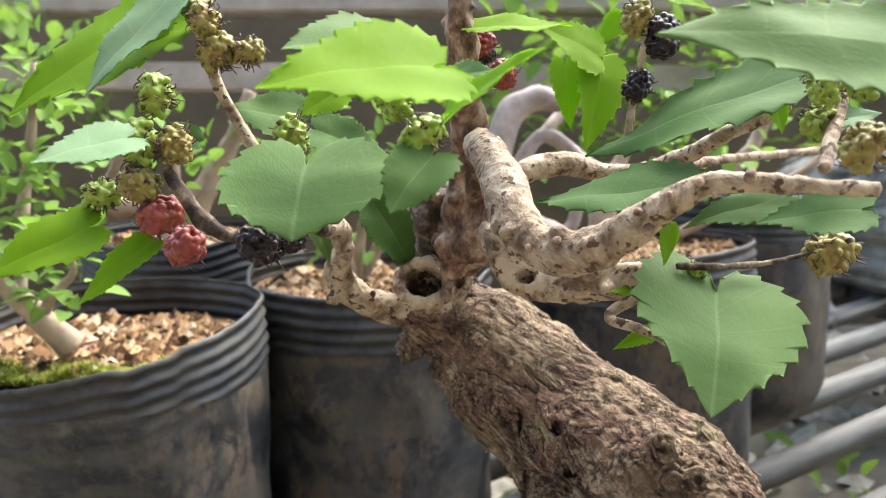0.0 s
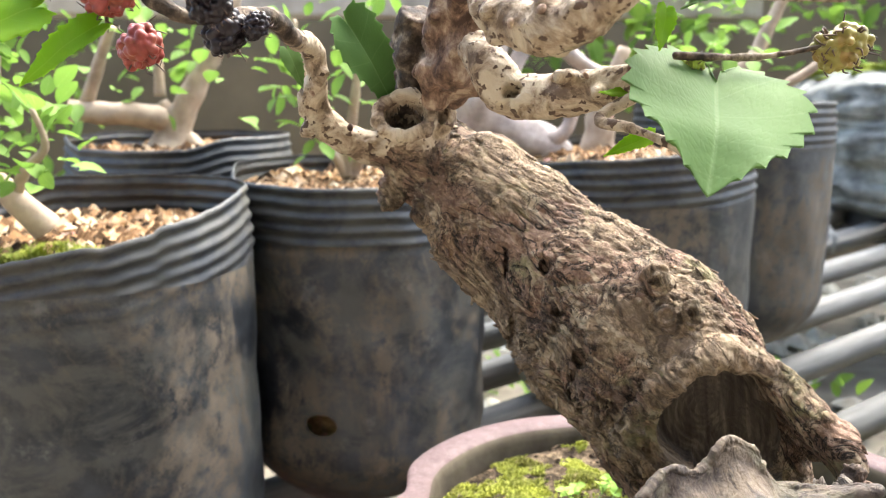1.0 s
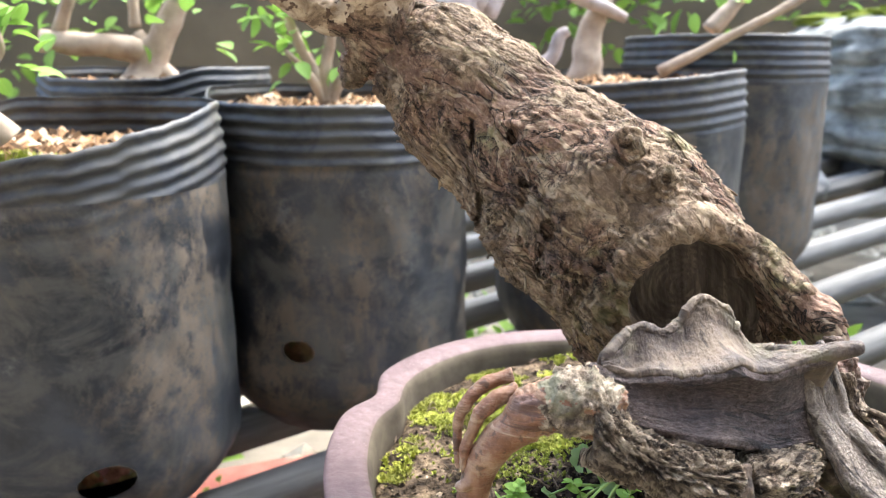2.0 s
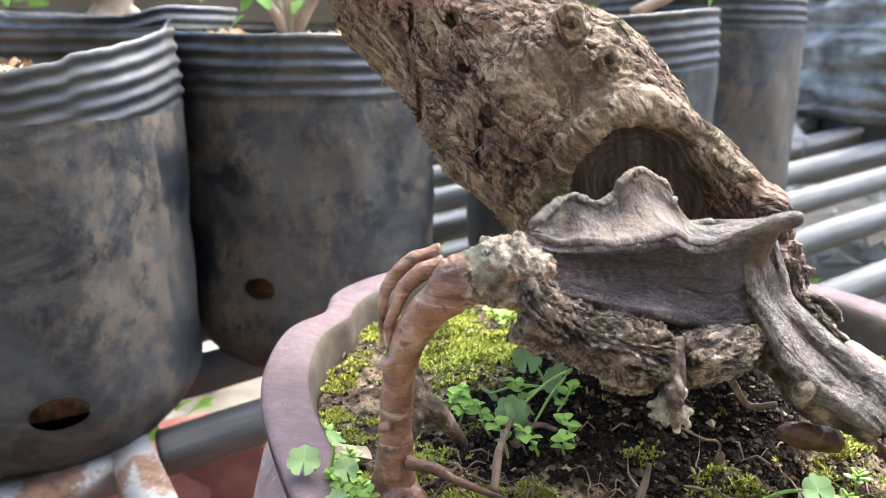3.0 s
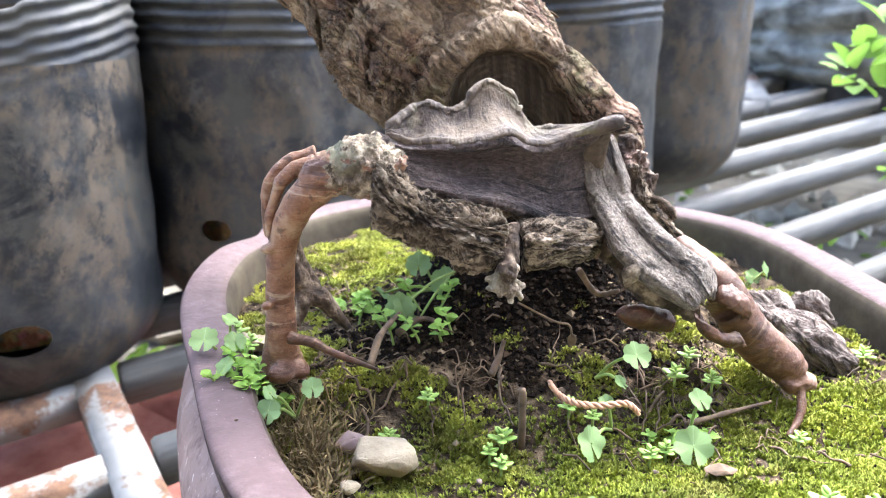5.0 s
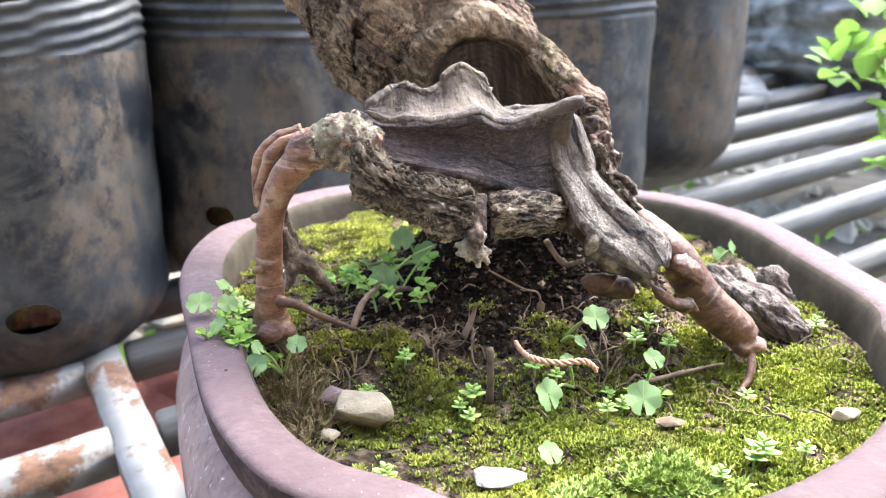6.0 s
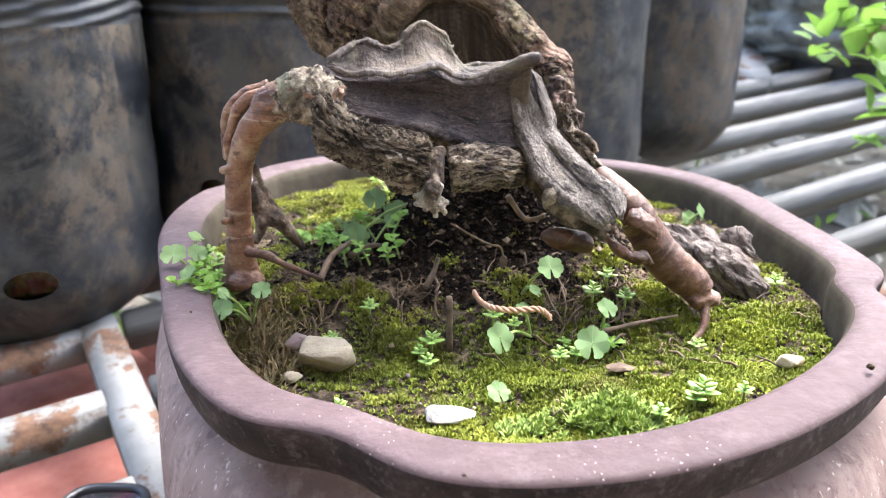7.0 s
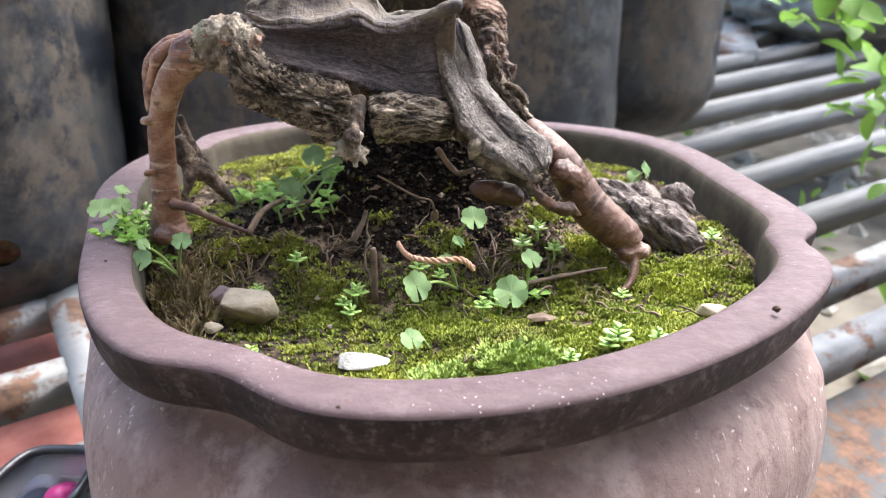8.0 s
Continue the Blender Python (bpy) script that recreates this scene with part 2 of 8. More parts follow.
def ceramic_material():
    k = Mat("purple_clay", 0.7, spec=0.15)
    big = k.noise(14, 4)
    fine = k.noise(260, 4, 0.6)
    speck = k.maths("MULTIPLY_ADD", k.noise(25, 3), -0.35, k.maths("ADD", k.cells(520, "F1"), 0.2))
    base = k.ramp(big, (0.3, (0.067, 0.044, 0.043)), (0.7, (0.1, 0.068, 0.066)))
    base = k.mix(k.maths("MULTIPLY", k.grey(k.noise(60, 8, 0.8), 0.5, 0.7), 0.4), base, (0.175, 0.134, 0.128))
    base = k.mix(k.maths("MULTIPLY", k.grey(k.noise(34, 8, 0.8, k.mapped((1, 1, 2.5))), 0.5, 0.68), 0.6), base, (0.05, 0.033, 0.032))
    k.colour(k.mix(k.ramp(speck, (0.05, (1, 1, 1)), (0.11, (0, 0, 0))), base, (0.42, 0.34, 0.31)))
    k.rough(k.ramp(fine, (0.3, (0.6, 0.6, 0.6)), (0.7, (0.8, 0.8, 0.8))))
    k.bump((fine, 0.5, 0.0009), (k.noise(90, 6, 0.75), 0.45, 0.0014), (big, 0.25, 0.002), (k.noise(700, 2), 0.15, 0.0004))
    return k.m


def body_clay_material():
    """The pot's wall: the same clay under dust, water marks and pale grit."""
    k = Mat("dusty_clay", 0.85, spec=0.1)
    big = k.noise(16, 5, 0.6)
    fine = k.noise(240, 5, 0.65)
    drip = k.noise(70, 5, 0.65, k.mapped((1, 1, 0.18)))
    base = k.ramp(big, (0.36, (0.14, 0.094, 0.08)), (0.64, (0.24, 0.174, 0.15)))
    base = k.mix(k.maths("MULTIPLY", k.grey(drip, 0.5, 0.66), 0.45), base, (0.36, 0.28, 0.24))
    base = k.mix(k.maths("MULTIPLY", k.grey(k.noise(120, 7, 0.75), 0.52, 0.64), 0.55), base, (0.09, 0.055, 0.047))
    grit = k.ramp(k.noise(420, 3, 0.6, k.mapped((1, 1, 0.5))), (0.64, (0, 0, 0)), (0.69, (1, 1, 1)))
    k.colour(k.mix(k.maths("MULTIPLY", grit, k.grey(big, 0.42, 0.6)), base, (0.5, 0.43, 0.37)))
    k.bump((fine, 0.5, 0.0009), (k.noise(90, 6, 0.75), 0.5, 0.0016), (grit, 0.3, 0.0004))
    return k.m


def plastic_material(name="black_plastic", muddy=1.0):
    """Black nursery plastic with dried mud smeared over it, each bag in its own way."""
    k = Mat(name, 0.5, spec=0.4)
    shift = k.t.nodes.new("ShaderNodeVectorMath")
    shift.operation = "MULTIPLY_ADD"
    k.link(k.chance(), shift.inputs[0])
    shift.inputs[1].default_value = (7.0, 3.0, 5.0)
    k.link(k.co, shift.inputs[2])
    co = shift.outputs[0]
    mud = k.noise(13, 9, 0.7, k.mapped((1, 1, 0.6), source=co), 0.5)
    mid = k.noise(90, 8, 0.75, k.mapped((1, 1, 0.7), source=co))
    fine = k.noise(420, 4, 0.7)
    cover = k.grey(k.maths("SUBTRACT", mud, k.maths("MULTIPLY", k.chance(), 0.06)), 0.455, 0.545)
    m = k.maths("MULTIPLY", k.maths("MULTIPLY", cover, k.grey(k.maths("MULTIPLY_ADD", fine, 0.35, mid), 0.58, 0.7)), muddy)
    pale = k.maths("MULTIPLY", k.grey(k.noise(34, 8, 0.75, co), 0.6, 0.68), 0.22 * muddy)
    base = k.ramp(k.noise(11, 8, 0.68, k.mapped((0.8, 0.8, 1.2), source=co), 0.4), (0.43, (0.004, 0.005, 0.007)), (0.58, (0.024, 0.026, 0.029)))
    film = k.mix(k.maths("MULTIPLY", k.grey(k.noise(24, 9, 0.72, k.mapped((0.8, 0.8, 1.2), source=co), 0.5), 0.47, 0.58), 0.75), base, (0.049, 0.046, 0.037))
    dirty = k.mix(m, film, k.mix(k.noise(22, 4), (0.05, 0.04, 0.028), (0.12, 0.093, 0.063)))
    k.colour(k.mix(pale, dirty, (0.2, 0.185, 0.16)))
    k.rough(k.mix(m, (0.55, 0.55, 0.55), (0.9, 0.9, 0.9)))
    k.bump((k.noise(26, 3, 0.55, co), 0.3, 0.006), (mid, 0.2, 0.0015))
    return k.m


def soil_material(light=False):
    k = Mat("pumice_soil" if light else "dark_soil", 1.0, spec=0.05)
    n = k.noise(130, 6, 0.65)
    c = k.cells(150 if light else 330, "F1", None, "Color")
    if light:
        base = k.ramp(n, (0.3, (0.11, 0.065, 0.04)), (0.55, (0.32, 0.21, 0.125)), (0.75, (0.5, 0.37, 0.24)))
        k.colour(k.mix(0.35, base, c, "SOFT_LIGHT"))
    else:
        k.colour(k.ramp(n, (0.38, (0.014, 0.01, 0.007)), (0.5, (0.05, 0.036, 0.023)), (0.64, (0.15, 0.11, 0.07))))
    k.bump((n, 1.0, 0.003), (k.noise(600, 4), 0.8, 0.0012))
    return k.m


# soil black that holds the painted shade under the leaning trunk
def shaded_humus_material():
    k = Mat("shaded_black_humus", 1.0, spec=0.05)
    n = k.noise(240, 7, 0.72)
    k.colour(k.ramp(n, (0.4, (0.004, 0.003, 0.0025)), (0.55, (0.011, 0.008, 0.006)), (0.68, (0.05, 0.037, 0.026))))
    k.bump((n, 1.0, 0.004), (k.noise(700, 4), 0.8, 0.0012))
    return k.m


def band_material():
    """Side of the rim: shade painted as dark smooth clay, with silvery scuffs."""
    k = Mat("shaded_rim_band", 0.7, spec=0.12)
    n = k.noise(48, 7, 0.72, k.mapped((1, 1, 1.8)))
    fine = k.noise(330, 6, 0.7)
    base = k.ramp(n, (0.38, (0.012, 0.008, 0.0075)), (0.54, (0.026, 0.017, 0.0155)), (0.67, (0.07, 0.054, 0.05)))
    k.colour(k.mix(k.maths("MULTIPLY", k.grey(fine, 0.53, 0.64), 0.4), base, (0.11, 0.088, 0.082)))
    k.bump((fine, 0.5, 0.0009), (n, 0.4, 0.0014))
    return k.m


def grain_material(name, *stops):
    k = Mat(name, 1.0, spec=0.08)
    base = k.ramp(k.island(), *stops)
    k.colour(k.mix(k.noise(500, 3), base, (0.05, 0.035, 0.025), "SOFT_LIGHT"))
    return k.m


def moss_material(name, *stops):
    k = Mat(name, 0.8, spec=0.2)
    patch = k.noise(45, 4)
    k.colour(k.mix(k.maths("MULTIPLY", k.island(), 0.6), k.ramp(patch, *stops), (0.21, 0.21, 0.035)))
    k.b.inputs["Subsurface Weight"].default_value = 0.0
    return k.m


def leaf_material(name, dark, light, vein, through=0.35, per="object"):
    """Leaf blade: UV across and along the blade, feathered veins, light passing through."""
    k = Mat(name, 0.62, spec=0.1)
    uv = k.t.nodes.new("ShaderNodeUVMap").outputs[0]
    sep = k.t.nodes.new("ShaderNodeSeparateXYZ")
    k.link(uv, sep.inputs[0])
    u, v = sep.outputs[0], sep.outputs[1]
    side = k.maths("ABSOLUTE", k.maths("SUBTRACT", u, 0.5))
    mid = k.ramp(side, (0.006, (1, 1, 1)), (0.016, (0, 0, 0)))
    wave = k.maths("FRACT", k.maths("MULTIPLY", k.maths("SUBTRACT", v, k.maths("MULTIPLY", side, 0.75)), 5.0))
    ribs = k.ramp(k.maths("ABSOLUTE", k.maths("SUBTRACT", wave, 0.5)), (0.008, (1, 1, 1)), (0.035, (0, 0, 0)))
    net = k.cells(22, "DISTANCE_TO_EDGE", uv)
    veins = k.maths("MAXIMUM", mid, k.maths("MULTIPLY", ribs, 0.4))
    tone = k.mix(k.noise(60, 4, 0.6), dark, light)
    tone = k.mix(k.maths("MULTIPLY", k.chance(), 0.35), tone, light)
    k.colour(k.mix(k.maths("MULTIPLY", veins, 0.55), tone, vein))
    k.bump((veins, -0.3, 0.0005), (k.grey(net, 0.0, 0.2), 0.12, 0.0003), (k.noise(90, 3), 0.25, 0.0012))
    trans = k.t.nodes.new("ShaderNodeBsdfTranslucent")
    k.link(k.mix(0.35, k.mix(1.0, tone, (1.6, 1.9, 0.6), "MULTIPLY"), vein), trans.inputs[0])
    add = k.t.nodes.new("ShaderNodeMixShader")
    add.inputs[0].default_value = through
    k.link(k.b.outputs[0], add.inputs[1])
    k.link(trans.outputs[0], add.inputs[2])
    k.link(add.outputs[0], k.t.nodes["Material Output"].inputs[0])
    return k.m


def plain_material(name, a, b, scale=80, rough=0.7, bump=0.0006, spec=0.4):
    k = Mat(name, rough, spec=spec)
    n = k.noise(scale, 5, 0.6)
    k.colour(k.ramp(n, (0.3, a), (0.7, b)))
    k.bump((n, 0.5, bump))
    return k.m


def rusty_paint_material(name="rusty_white_paint", share=0.0):
    """White paint with rust breaking through; share: how much more rust."""
    k = Mat(name, 0.5, spec=0.45)
    a = k.noise(16, 6, 0.7)
    b = k.noise(95, 5, 0.7)
    rust = k.grey(k.maths("MULTIPLY_ADD", b, 0.35, a), 0.69 - share, 0.76 - share)
    top = 0.07 if share else 0.22
    paint = k.ramp(k.noise(30, 4), (0.35, (0.62 * top, 0.62 * top, 0.59 * top)), (0.65, (top, top, 0.96 * top)))
    rusty = k.ramp(b, (0.35, (0.045, 0.024, 0.015)), (0.65, (0.15, 0.082, 0.046)))
    k.colour(k.mix(rust, paint, rusty))
    k.rough(k.mix(rust, (0.7, 0.7, 0.7), (0.9, 0.9, 0.9)))
    k.bump((rust, -0.3, 0.001), (b, 0.2, 0.0006))
    return k.m


def steel_material():
    """Galvanised slat, dull grey-white with stains."""
    k = Mat("galvanised_steel", 0.8, spec=0.2)
    n = k.noise(30, 5, 0.6, k.mapped((0.4, 3, 3)))
    k.colour(k.ramp(n, (0.3, (0.08, 0.079, 0.075)), (0.7, (0.155, 0.153, 0.146))))
    k.bump((n, 0.2, 0.0008))
    return k.m


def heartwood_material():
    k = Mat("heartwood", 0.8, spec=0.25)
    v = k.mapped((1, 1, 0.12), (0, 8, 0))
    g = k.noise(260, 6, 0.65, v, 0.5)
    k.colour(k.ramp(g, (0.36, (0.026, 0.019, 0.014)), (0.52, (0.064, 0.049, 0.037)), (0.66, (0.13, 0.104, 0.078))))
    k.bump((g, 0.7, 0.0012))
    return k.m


HEART = heartwood_material()


def crumble_material():
    """Pale tan crusty old bark, full of small holes."""
    k = Mat("crusty_bark", 0.9, spec=0.2)
    n = k.noise(170, 7, 0.75)
    holes = k.noise(240, 4, 0.6)
    base = k.ramp(n, (0.38, (0.06, 0.043, 0.031)), (0.5, (0.19, 0.15, 0.108)), (0.61, (0.4, 0.335, 0.25)))
    base = k.mix(k.grey(k.noise(60, 4), 0.55, 0.68), base, (0.2, 0.19, 0.13))
    k.colour(k.mix(k.ramp(holes, (0.34, (0.9, 0.9, 0.9)), (0.42, (0, 0, 0))), base, (0.03, 0.02, 0.015)))
    k.bump((holes, 0.8, 0.0016), (n, 1.0, 0.002), (k.noise(800, 3), 0.5, 0.0005))
    return k.m


CRUST = crumble_material()
BARK, BRANCH, DARK_BARK, FLAKY = bark_material(), branch_material(), dark_bark_material(), flaky_bark_material()
DEAD, PALE_DEAD, ROOT = deadwood_material(True), deadwood_material(False), root_material()
CREST = crest_material()
CALLUS = callus_material()
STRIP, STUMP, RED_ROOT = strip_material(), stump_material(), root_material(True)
CLAY, BODY_CLAY, PLASTIC, LIP_PLASTIC = ceramic_material(), body_clay_material(), plastic_material(), plastic_material("clean_plastic", 0.25)
SOIL, PUMICE = soil_material(False), soil_material(True)
SHADED_HUMUS, BAND = shaded_humus_material(), band_material()
CRUMBS = grain_material("soil_crumbs", (0.0, (0.012, 0.008, 0.005)), (0.6, (0.035, 0.025, 0.016)), (0.9, (0.12, 0.09, 0.06)), (1.0, (0.36, 0.3, 0.22)))
# crumbs blackened to go with the shade painted under the trunk
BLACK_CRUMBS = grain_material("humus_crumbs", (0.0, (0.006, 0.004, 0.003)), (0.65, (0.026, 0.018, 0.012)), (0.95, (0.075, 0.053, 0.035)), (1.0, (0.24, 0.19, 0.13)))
PEBBLES = grain_material("pumice_grains", (0.0, (0.03, 0.02, 0.012)), (0.3, (0.14, 0.085, 0.045)), (0.65, (0.34, 0.22, 0.12)), (0.88, (0.45, 0.33, 0.21)), (1.0, (0.6, 0.52, 0.4)))
MOSS = moss_material("moss", (0.36, (0.11, 0.103, 0.023)), (0.49, (0.23, 0.25, 0.038)), (0.62, (0.36, 0.38, 0.056)))
BRIGHT_MOSS = moss_material("bright_moss", (0.34, (0.11, 0.135, 0.019)), (0.5, (0.2, 0.245, 0.029)), (0.66, (0.31, 0.355, 0.044)))
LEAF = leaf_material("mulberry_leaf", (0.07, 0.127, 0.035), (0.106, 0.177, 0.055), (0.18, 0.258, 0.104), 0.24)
# yellower, brighter copy of the leaf with backlight painted into its colour
LEAF_LIT = leaf_material("backlit_mulberry_leaf", (0.12, 0.22, 0.008), (0.21, 0.35, 0.014), (0.3, 0.43, 0.05), 0.5)
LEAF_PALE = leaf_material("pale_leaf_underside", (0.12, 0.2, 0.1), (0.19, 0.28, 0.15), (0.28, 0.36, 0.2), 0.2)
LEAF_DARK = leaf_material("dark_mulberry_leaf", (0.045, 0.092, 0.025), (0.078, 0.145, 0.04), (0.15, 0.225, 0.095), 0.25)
WEED = leaf_material("weed_leaf", (0.13, 0.2, 0.075), (0.23, 0.31, 0.135), (0.33, 0.41, 0.23), 0.25)
FEATHER = moss_material("feathery_moss", (0.3, (0.17, 0.25, 0.05)), (0.5, (0.24, 0.33, 0.075)), (0.7, (0.33, 0.42, 0.13)))
WEED_YOUNG = leaf_material("young_weed_leaf", (0.16, 0.27, 0.05), (0.28, 0.4, 0.1), (0.36, 0.48, 0.16), 0.35)
STALK = plain_material("green_stalk", (0.16, 0.24, 0.05), (0.3, 0.38, 0.1), 90, 0.5)


def berry_material(name, *stops):
    k = Mat(name, 0.35, spec=0.5)
    c = k.cells(420, "F1", None, "Color")
    k.colour(k.ramp(k.maths("MULTIPLY_ADD", k.noise(150, 2), 0.6, k.maths("MULTIPLY", c, 0.5)), *stops))
    k.bump((k.noise(900, 3), 0.2, 0.0003))
    return k.m


GREEN_FRUIT = berry_material("unripe_drupelets", (0.0, (0.11, 0.18, 0.02)), (0.6, (0.2, 0.28, 0.035)), (1.0, (0.29, 0.29, 0.07)))
BROWN_FRUIT = berry_material("browning_drupelets", (0.0, (0.12, 0.12, 0.025)), (0.6, (0.22, 0.185, 0.045)), (1.0, (0.24, 0.125, 0.05)))
RED_FRUIT = berry_material("red_drupelets", (0.0, (0.13, 0.02, 0.018)), (0.6, (0.22, 0.045, 0.034)), (1.0, (0.27, 0.11, 0.06)))
BLACK_FRUIT = berry_material("ripe_drupelets", (0.0, (0.004, 0.003, 0.004)), (1.0, (0.014, 0.006, 0.009)))
for fruit_skin in (GREEN_FRUIT, BROWN_FRUIT, RED_FRUIT, BLACK_FRUIT):
    fruit_skin.node_tree.nodes["Principled BSDF"].inputs["Roughness"].default_value = 0.45
    fruit_skin.node_tree.nodes["Principled BSDF"].inputs["Specular IOR Level"].default_value = 0.3
HAIR = plain_material("dry_style", (0.05, 0.03, 0.02), (0.1, 0.06, 0.04))
STONE = plain_material("pale_stone", (0.24, 0.186, 0.115), (0.44, 0.36, 0.24), 110, 0.9, 0.003)
PINK_STONE = plain_material("pink_stone", (0.17, 0.115, 0.1), (0.3, 0.215, 0.19), 90, 0.85, 0.001)
SHELL = plain_material("white_chip", (0.19, 0.172, 0.145), (0.35, 0.33, 0.285), 160, 0.9, 0.003)
COPPER = plain_material("old_copper_wire", (0.32, 0.16, 0.09), (0.5, 0.3, 0.19), 300, 0.5)
DRY_MOSS = plain_material("dry_moss", (0.09, 0.062, 0.024), (0.27, 0.2, 0.09), 300, 0.9)
DRY = plain_material("dry_litter", (0.05, 0.032, 0.02), (0.17, 0.115, 0.07), 200, 0.85)
WHITE_STEEL, RUSTY_STEEL, STEEL = rusty_paint_material(), rusty_paint_material("rusted_paint", 0.03), steel_material()
STAINED = plain_material("stained_clay", (0.04, 0.032, 0.024), (0.085, 0.071, 0.05), 60, 0.95, 0.001, 0.08)
BRICK = plain_material("red_brick", (0.26, 0.085, 0.06), (0.42, 0.17, 0.13), 40, 0.9, 0.002)
GROUND = plain_material("yard_ground", (0.09, 0.075, 0.055), (0.24, 0.21, 0.16), 9, 0.95, 0.01)
WALL = plain_material("shaded_wall", (0.07, 0.053, 0.03), (0.15, 0.113, 0.066), 3, 0.9, 0.004)
# pale skin of the added wall, for the light it throws back
PLASTER = plain_material("blocker_plaster", (0.3, 0.28, 0.25), (0.42, 0.4, 0.36), 4, 0.9, 0.004)
BEAM = plain_material("weathered_beam", (0.24, 0.2, 0.16), (0.4, 0.35, 0.29), 14, 0.85, 0.003)
SACK = plain_material("grey_sack", (0.035, 0.035, 0.031), (0.28, 0.28, 0.25), 22, 0.8, 0.014)
RUBBLE = plain_material("rubble_stone", (0.2, 0.18, 0.14), (0.5, 0.46, 0.38), 30, 0.9, 0.004)
CLEAR = Mat("clear_plastic", 0.12, spec=0.5)
CLEAR.b.inputs["Transmission Weight"].default_value = 0.85
CLEAR.colour((0.8, 0.82, 0.84))
CLEAR = CLEAR.m
BLACK_RIM = plain_material("black_rim", (0.01, 0.01, 0.012), (0.03, 0.03, 0.033), 60, 0.35)
PINK = plain_material("pink_plastic", (0.26, 0.014, 0.1), (0.36, 0.022, 0.15), 40, 0.5)
NAVY = plain_material("navy_cloth", (0.03, 0.035, 0.06), (0.06, 0.07, 0.1), 90, 0.8)


# ---- mesh helpers ----
def part(name, bm, material, parent=None, label="", smooth=True):
    """Link a bmesh as one mesh object, under a thing or a part."""
    me = bpy.data.meshes.new(name)
    bm.to_mesh(me)
    bm.free()
    return linked(name, me, material, parent, label, smooth)


def linked(name, me, material, parent=None, label="", smooth=True):
    if material and not me.materials:
        me.materials.append(material)
    if smooth:
        me.polygons.foreach_set("use_smooth", [True] * len(me.polygons))
    ob = new(name, me)
    ob.parent = parent
    if label:
        ob["label"] = label
    return ob


def raw(verts, faces, name="mesh"):
    me = bpy.data.meshes.new(name)
    me.from_pydata([tuple(map(float, v)) for v in verts], [], faces)
    me.update()
    return me


def thing(name, label, category, at=(0, 0, 0), group="", kind=""):
    return tagged(new(name), label, category, group, kind) if at == (0, 0, 0) else placed(tagged(new(name), label, category, group, kind), at)


def placed(ob, at):
    ob.location = at
    return ob


def spline(points, n=8):
    """Catmull-Rom through rows of any width."""
    p = np.array(points, float)
    if len(p) == 2:
        return np.array([p[0] + (p[1] - p[0]) * i / n for i in range(n + 1)])
    q = np.vstack([2 * p[0] - p[1], p, 2 * p[-1] - p[-2]])
    out = []
    for i in range(1, len(q) - 2):
        a, b, c, d = q[i - 1], q[i], q[i + 1], q[i + 2]
        for j in range(n):
            t = j / n
            out.append(0.5 * (2 * b + (c - a) * t + (2 * a - 5 * b + 4 * c - d) * t * t + (3 * b - a - 3 * c + d) * t ** 3))
    out.append(p[-1])
    return np.array(out)


def tube(bm, points, radii, seg=12, n=6, lump=0.0, freq=60.0, flat=1.0):
    """A capped tube through points with radii at them; lump: uneven share of the radius."""
    rows = spline([(*p, r) for p, r in zip(points, radii)], n)
    c, r = rows[:, :3], np.maximum(rows[:, 3], 1e-4)
    tan = np.gradient(c, axis=0)
    tan /= np.linalg.norm(tan, axis=1)[:, None] + 1e-12
    side = np.cross(tan[0], (0.3, 0.2, 0.93))
    side /= np.linalg.norm(side) + 1e-9
    rings = []
    for i in range(len(c)):
        side = side - tan[i] * side.dot(tan[i])
        side /= np.linalg.norm(side) + 1e-12
        other = np.cross(tan[i], side)
        ring = []
        for j in range(seg):
            a = 2 * math.pi * j / seg
            d = side * math.cos(a) + other * math.sin(a) * flat
            k = 1.0
            if lump:
                k += lump * noise.noise(Vector(c[i] + d * r[i]) * freq)
            ring.append(bm.verts.new(c[i] + d * r[i] * k))
        rings.append(ring)
    for a, b in zip(rings, rings[1:]):
        for j in range(seg):
            bm.faces.new((a[j], a[(j + 1) % seg], b[(j + 1) % seg], b[j]))
    bm.faces.new(rings[0][::-1])
    bm.faces.new(rings[-1])
    return bm


def blob(bm, centre, size, turn=(0, 0, 0), sub=3, lump=0.15, freq=40.0):
    """An uneven rounded lump of half sizes size."""
    m = Matrix.Translation(centre) @ Euler([radians(a) for a in turn]).to_matrix().to_4x4() @ Matrix.Diagonal((*size, 1))
    got = bmesh.ops.create_icosphere(bm, subdivisions=sub, radius=1.0, matrix=m)["verts"]
    c = Vector(centre)
    for v in got:
        d = v.co - c
        v.co = c + d * (1 + lump * noise.fractal(v.co * freq, 1.0, 2.0, 3))
    return bm


def fused(bm, voxel, smooth_rounds=2):
    """One skin round all the shapes in bm. Returns a mesh."""
    me = bpy.data.meshes.new("skin")
    bm.to_mesh(me)
    bm.free()
    tmp = new("skin", me)
    mod = tmp.modifiers.new("fuse", "REMESH")
    mod.mode, mod.voxel_size = "VOXEL", voxel
    if smooth_rounds:
        sm = tmp.modifiers.new("soft", "SMOOTH")
        sm.factor, sm.iterations = 0.5, smooth_rounds
    got = bpy.data.meshes.new_from_object(tmp.evaluated_get(bpy.context.evaluated_depsgraph_get()))
    bpy.data.objects.remove(tmp)
    bpy.data.meshes.remove(me)
    return got


def coords(me):
    a = np.empty(len(me.vertices) * 3)
    me.vertices.foreach_get("co", a)
    return a.reshape(-1, 3)


